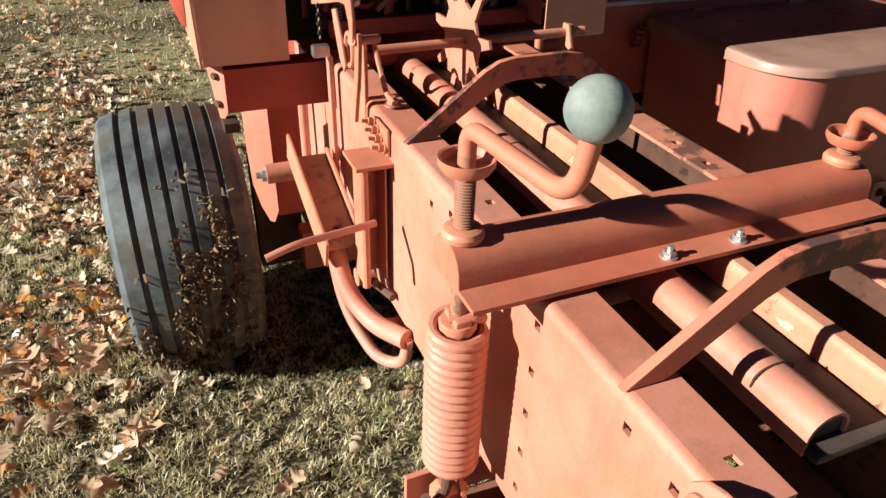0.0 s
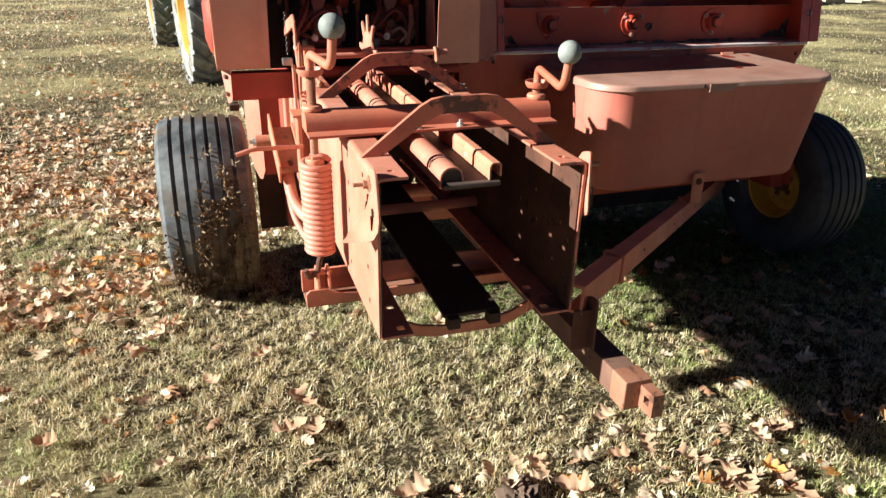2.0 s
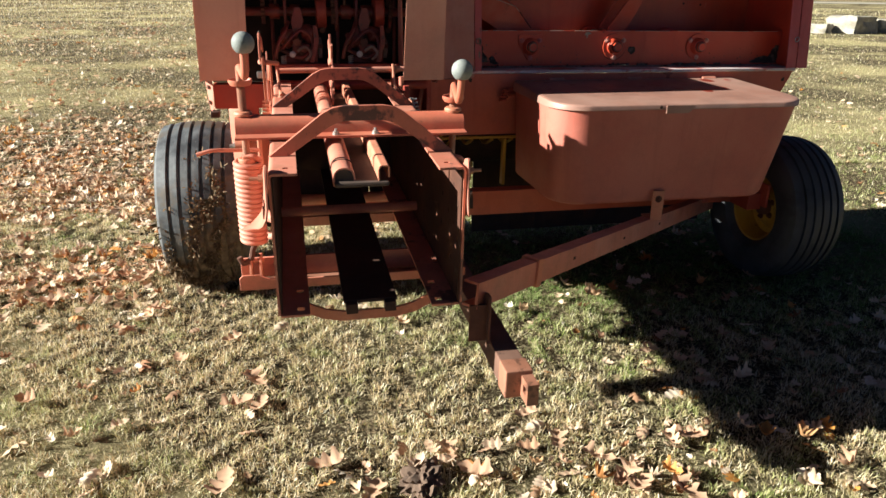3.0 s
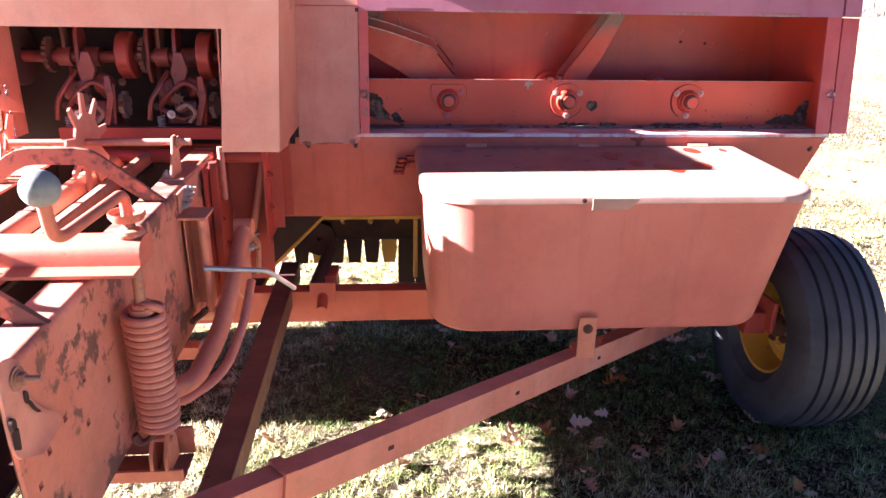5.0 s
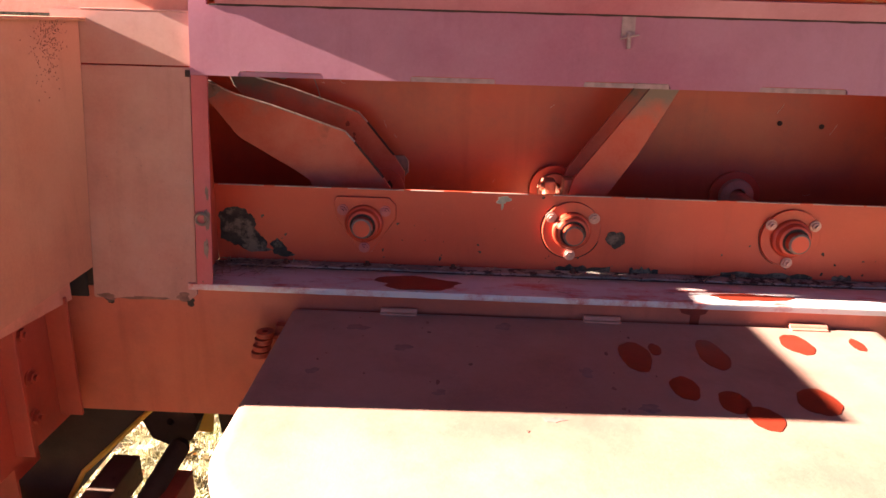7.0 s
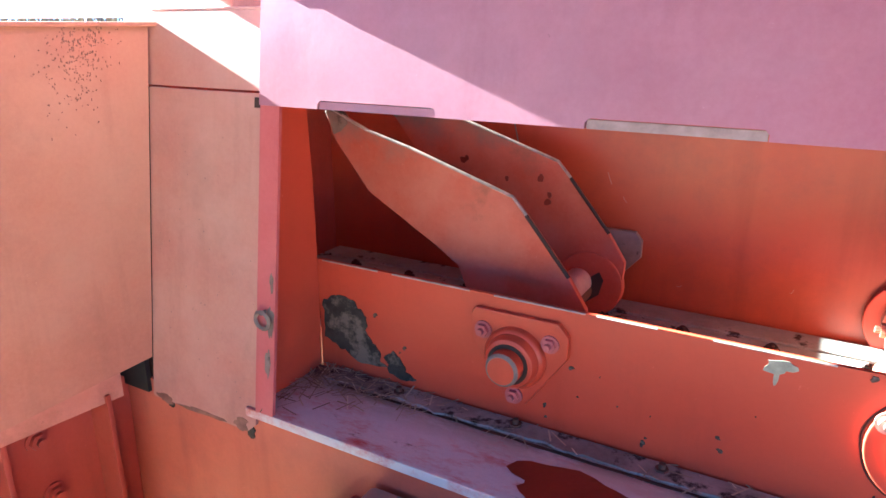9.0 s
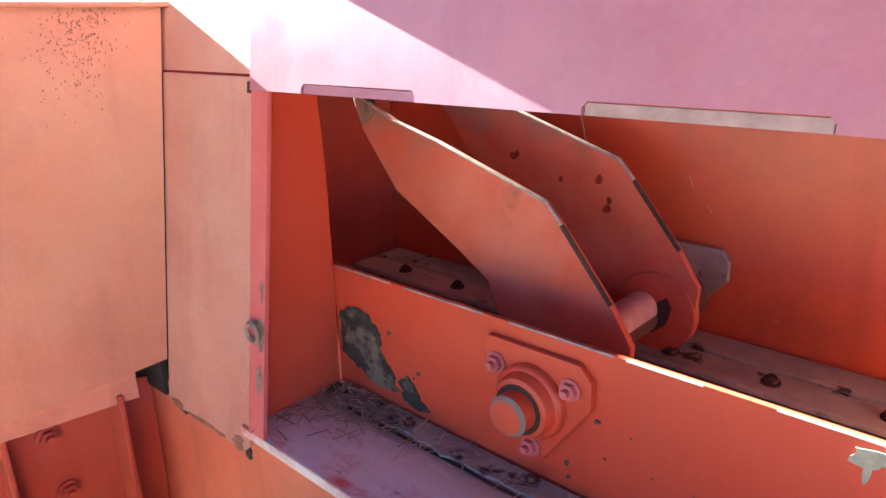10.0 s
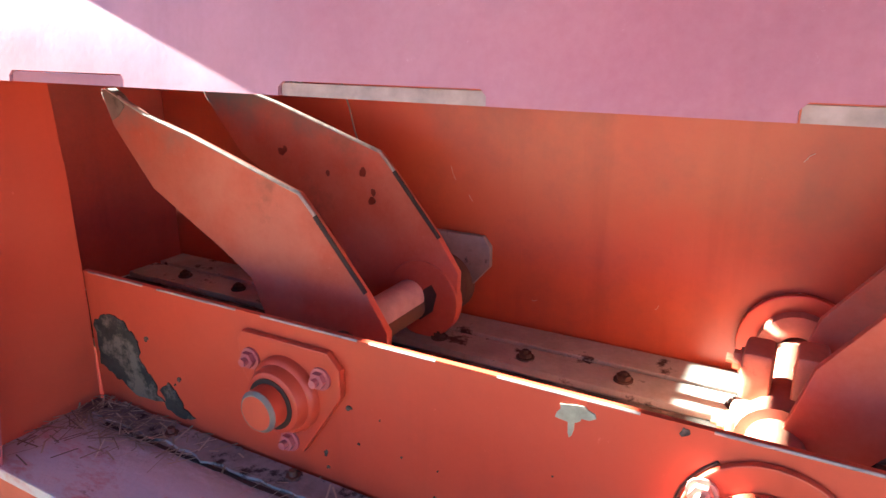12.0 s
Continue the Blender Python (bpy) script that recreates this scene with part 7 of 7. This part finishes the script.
left_wheel = wheel(-0.350, 1.69, 0.372, 0.376, 0.355, M_TYRE, M_SALMON, 1, "wide ribbed tyre, weathered grey with dried mud", 6)
right_wheel = wheel(2.390, 1.310, 0.332, 0.352, 0.285, M_TYRE_DARK, M_YELLOW, -1, "dark ribbed tyre on a yellow rim", 5)


def tyre_mud():
    rng = random.Random(77)
    rows = []
    bm = N()
    box(bm, (2.225, 1.15, 0.38), (2.240, 1.25, 0.49), 0.004)
    box(bm, (2.16, 1.19, 0.36), (2.235, 1.33, 0.44), 0.005)
    part("spindle_plate", bm, M_DEEP, baler, "red spindle plate inside the wheel")
    c = Vector((-0.350, 1.69, 0.372))
    for _ in range(11000):
        low = rng.random() < 0.55
        u = rng.gauss(-0.055, 0.045) if low else rng.gauss(0.055, 0.035)
        a = rng.gauss(3.95, 0.35) if low else rng.gauss(3.35, 0.40)
        if noise.noise((u * 18, a * 5, 2)) < 0.0 or abs(u) > 0.17:
            continue
        r = 0.376 * (1 - 0.075 * abs(u / 0.177) ** 2.4) + rng.uniform(-0.003, 0.006)
        p = c + Vector((u, r * math.cos(a), r * math.sin(a)))
        n = Vector((rng.gauss(0, 0.6), math.cos(a), math.sin(a))).normalized()
        d = Vector((rng.gauss(0, 1), rng.gauss(0, 1), rng.gauss(0, 1))).normalized() * rng.uniform(0.008, 0.028)
        s = d.cross(n).normalized() * rng.uniform(0.0015, 0.005)
        tip = p + d * 0.8 + n * rng.uniform(0.0, 0.012)
        rows.append([p - s, p + s, tip + s * 0.6, tip - s * 0.6])
    v = np.array([[tuple(q) for q in r] for r in rows])
    triangles_object("dried_mud", v, [[0, 1, 2], [0, 2, 3]], M_TUFT, "dried grass and mud stuck to the tread", "", left_wheel)


tyre_mud()


def straw():
    rng = random.Random(31)
    rows = []
    for _ in range(420):
        x = 0.88 + abs(rng.gauss(0, 0.10)) if rng.random() < 0.72 else rng.uniform(0.9, 2.5)
        y = 1.645 - abs(rng.gauss(0, 0.022 + 0.04 * max(0.0, 1.0 - (x - 0.88) / 0.12)))
        if y < 1.5 or x > 2.5:
            continue
        a, ln, w = rng.uniform(0, 6.28), rng.uniform(0.006, 0.038), rng.uniform(0.0004, 0.0012)
        p = Vector((x, y, 0.9875 + rng.uniform(0, 0.004)))
        d, s = Vector((math.cos(a), math.sin(a), rng.uniform(-0.02, 0.12))) * ln, Vector((-math.sin(a), math.cos(a), 0)) * w
        q = p + d
        q.y, q.x = min(q.y, 1.645), max(q.x, 0.876)
        rows.append([p - s, p + s, q + s, q - s])
    v = np.array([[tuple(q) for q in r] for r in rows])
    triangles_object("straw_debris", v, [[0, 1, 2], [0, 2, 3]], M_STRAW, "bits of straw on the shelf", "", baler)


straw()


# ---- beyond ----
def tractor():
    tr = thing("tractor", "green tractor with yellow wheels in front of the baler", "tractor", loc=(-0.33, 7.5, 0))
    tr.rotation_euler[2] = radians(8)
    def lug_wheel(x, y, r, w, n):
        bm = N()
        h = w / 2
        lathe(bm, [(-h * 0.8, r * 0.6), (-h, r * 0.75), (-h * 0.9, r * 0.92), (-h * 0.5, r * 0.955), (h * 0.5, r * 0.955), (h * 0.9, r * 0.92), (h, r * 0.75), (h * 0.8, r * 0.6)], (x, y, r), "x", 56)
        tyre = part("rear_tyre" if r > 0.65 else "front_tyre", bm, M_TYRE_PALE, tr, "lugged tractor tyre")
        bm = N()
        box(bm, (-h * 0.62, -0.022, -0.03), (h * 0.62, 0.022, 0.035), 0.006, None, 1)
        lug_mesh = finish(bm)
        lug_mesh.materials.append(M_TYRE_PALE)
        for k in range(n):
            for s in (-1, 1):
                a = (k + (0.5 if s > 0 else 0)) * math.tau / n
                lug = new("lug", lug_mesh)
                lug.parent = tyre
                lug.matrix_basis = Matrix.Translation((x, y, r)) @ Matrix.Rotation(a, 4, "X") @ Matrix.Translation((s * h * 0.5, 0, r * 0.965)) @ Matrix.Rotation(s * 0.75, 4, "Z")
        bm = N()
        for f in (-1, 1):
            lathe(bm, [(f * h * 0.82, r * 0.62), (f * h * 0.80, r * 0.55), (f * h * 0.2, r * 0.48), (f * h * 0.3, r * 0.1), (f * h * 0.2, r * 0.1), (f * h * 0.1, r * 0.5), (f * h * 0.7, r * 0.60)], (x, y, r), "x", 48)
        part("rim", bm, M_YELLOW, tyre, "yellow steel rim")
    lug_wheel(0.0, 0.0, 0.80, 0.42, 20)
    lug_wheel(1.70, 0.0, 0.80, 0.42, 20)
    lug_wheel(-0.02, 4.2, 0.66, 0.36, 18)
    lug_wheel(1.72, 4.2, 0.66, 0.36, 18)
    bm = N()
    box(bm, (0.50, 0.1, 0.75), (1.20, 4.5, 1.45), 0.06)
    part("bonnet", bm, M_GREEN, tr, "green bonnet")
    bm = N()
    box(bm, (0.60, -0.5, 0.45), (1.10, 4.3, 0.80), 0.03)
    part("chassis", bm, M_DARK, tr, "dark chassis")


tractor()


def far_things():
    rng = random.Random(9)
    for k, (x, y, s, t) in enumerate(((19.0, 19.6, 1.3, 20), (20.5, 19.9, 1.0, 70), (22.3, 20.5, 1.2, 10), (24.4, 21.4, 1.1, 50), (17.6, 19.4, 0.7, 35), (26.5, 22.4, 1.2, 80))):
        bm = N()
        bmesh.ops.create_cube(bm, size=1)
        bmesh.ops.subdivide_edges(bm, edges=bm.edges[:], cuts=6, use_grid_fill=True)
        for v in bm.verts:
            p = v.co.copy()
            p = p * (1 - 0.16 * p.length)
            p *= 1 + 0.28 * noise.noise(p * 2.1 + Vector((k * 7, 0, 0)))
            v.co = Vector((p.x * 1.25, p.y * 0.8, p.z * 0.5)) * s
        me = finish(bm, 25)
        me.materials.append(M_STONE)
        ob = new("boulder", me)
        ob.matrix_basis = pose(x, y, 0.20 * s, 0, 0, t)
        tagged(ob, "pale limestone block lying along the lawn's edge", "boulder", "row of boulders")
    bm = N()
    rows = [bm.verts.new(p) for p in ((-400, 62, 0.03), (400, 70, 0.03), (400, 78, 0.03), (-400, 70, 0.03))]
    bm.faces.new(rows)
    me = finish(bm)
    me.materials.append(M_ROAD)
    tagged(new("road", me), "pale gravel road beyond the lawn", "road", kind="structure")
    # bare trees along the far field
    def bare_tree(x, y, h, seed):
        r = random.Random(seed)
        tr = thing("bare_tree", "leafless grey tree far beyond the field", "tree", "far bare trees", (x, y, 0))
        bm = N()
        tube(bm, [(0, 0, -0.1), (0.05 * h * r.uniform(-1, 1), 0, h * 0.35), (0.08 * h * r.uniform(-1, 1), 0, h * 0.62)], [h * 0.03, h * 0.022, h * 0.012], 8)
        limbs = []
        for _ in range(11):
            z0 = h * r.uniform(0.25, 0.6)
            a, el = r.uniform(0, 6.28), r.uniform(0.3, 1.1)
            ln = h * r.uniform(0.25, 0.42)
            p0 = Vector((0, 0, z0))
            p1 = p0 + Vector((math.cos(a) * math.cos(el), math.sin(a) * math.cos(el), math.sin(el))) * ln * 0.55
            p2 = p1 + Vector((math.cos(a) * math.cos(el + 0.3), math.sin(a) * math.cos(el + 0.3), math.sin(el + 0.3))) * ln * 0.5
            tube(bm, [p0, p1, p2], [h * 0.011, h * 0.007, h * 0.003], 6)
            limbs += [(p1, ln), (p2, ln)]
        part("trunk", bm, M_BARK, tr, "grey trunk and limbs")
        rows = []
        for p, ln in limbs:
            for _ in range(34):
                d = Vector((r.gauss(0, 1), r.gauss(0, 1), r.gauss(0.5, 0.8))).normalized() * ln * r.uniform(0.3, 0.8)
                s = d.cross(Vector((0.3, 0.9, 0.2))).normalized() * h * 0.0016
                q = p + d
                rows.append([p - s, p + s, q + s * 0.3, q - s * 0.3])
        v = np.array([[tuple(q) for q in w] for w in rows])
        triangles_object("crown", v, [[0, 1, 2], [0, 2, 3]], M_TWIG, "fine bare twigs", "", tr)
    for k in range(26):
        bare_tree(-190 + k * 17 + rng.uniform(-5, 5), 165 + rng.uniform(-14, 22), rng.uniform(9, 15), k)
    for k in range(8):
        bare_tree(-175 - rng.uniform(0, 25), -20 + k * 24 + rng.uniform(-6, 6), rng.uniform(9, 14), 60 + k)
    # a hedge of bare brush to close the horizon
    rows = []
    for _ in range(16000):
        a = rng.uniform(-0.5, 3.64)
        d = rng.uniform(205, 235)
        x, y = d * math.cos(a), d * math.sin(a)
        p = Vector((x, y, 0))
        q = p + Vector((rng.gauss(0, 1.6), rng.gauss(0, 1.6), rng.uniform(1.5, 6.5)))
        s = Vector((-math.sin(a), math.cos(a), 0)) * rng.uniform(0.08, 0.3)
        rows.append([p - s, p + s, q + s * 0.4, q - s * 0.4])
    v = np.array([[tuple(q) for q in w] for w in rows])
    triangles_object("far_woods", v, [[0, 1, 2], [0, 2, 3]], M_TWIG, "line of bare woods on the horizon", "woods")
    # two fence posts and brush
    for x, y in ((-21.0, 61.0), (-16.2, 61.5)):
        bm = N()
        box(bm, (-0.28, -0.28, -0.1), (0.28, 0.28, 2.6), 0.03)
        me = finish(bm)
        me.materials.append(M_BARK)
        ob = new("timber_post", me)
        ob.location = (x, y, 0)
        tagged(ob, "thick dark timber post at the road", "post", "timber posts")
    rows = []
    for _ in range(500):
        p = Vector((-18.6 + rng.gauss(0, 1.0), 61 + rng.gauss(0, 0.5), 0))
        q = p + Vector((rng.gauss(0, 0.5), rng.gauss(0, 0.5), rng.uniform(0.3, 1.2)))
        s = Vector((0.02, 0.02, 0))
        rows.append([p - s, p + s, q + s * 0.4, q - s * 0.4])
    v = np.array([[tuple(q) for q in w] for w in rows])
    triangles_object("shrub", v, [[0, 1, 2], [0, 2, 3]], M_TWIG, "low bare shrub between the posts", "shrub")
    # red house far to the side
    hs = thing("house", "red sided house with white windows and roof edge", "house", loc=(-100.0, 40.0, 0))
    bm = N()
    box(bm, (-9, -7, 0), (9, 7, 9.5), 0.05)
    part("wall", bm, M_BRICK, hs, "red siding")
    bm = N()
    prism(bm, [(-8, 9.4), (8, 9.4), (0, 13.5)], "x", -9.6, 9.6)
    part("roof", bm, M_WHITE, hs, "pale roof")
    for y in (-4, 0, 4):
        for z in (1.2, 5.6):
            bm = N()
            box(bm, (9.02, y - 0.75, z), (9.12, y + 0.75, z + 2.2), 0.02)
            wdw = part("window", bm, M_WHITE, hs, "white window frame")
            bm = N()
            box(bm, (9.125, y - 0.6, z + 0.15), (9.14, y + 0.6, z + 2.05), 0.0)
            part("pane", bm, M_GLASS, wdw)


far_things()
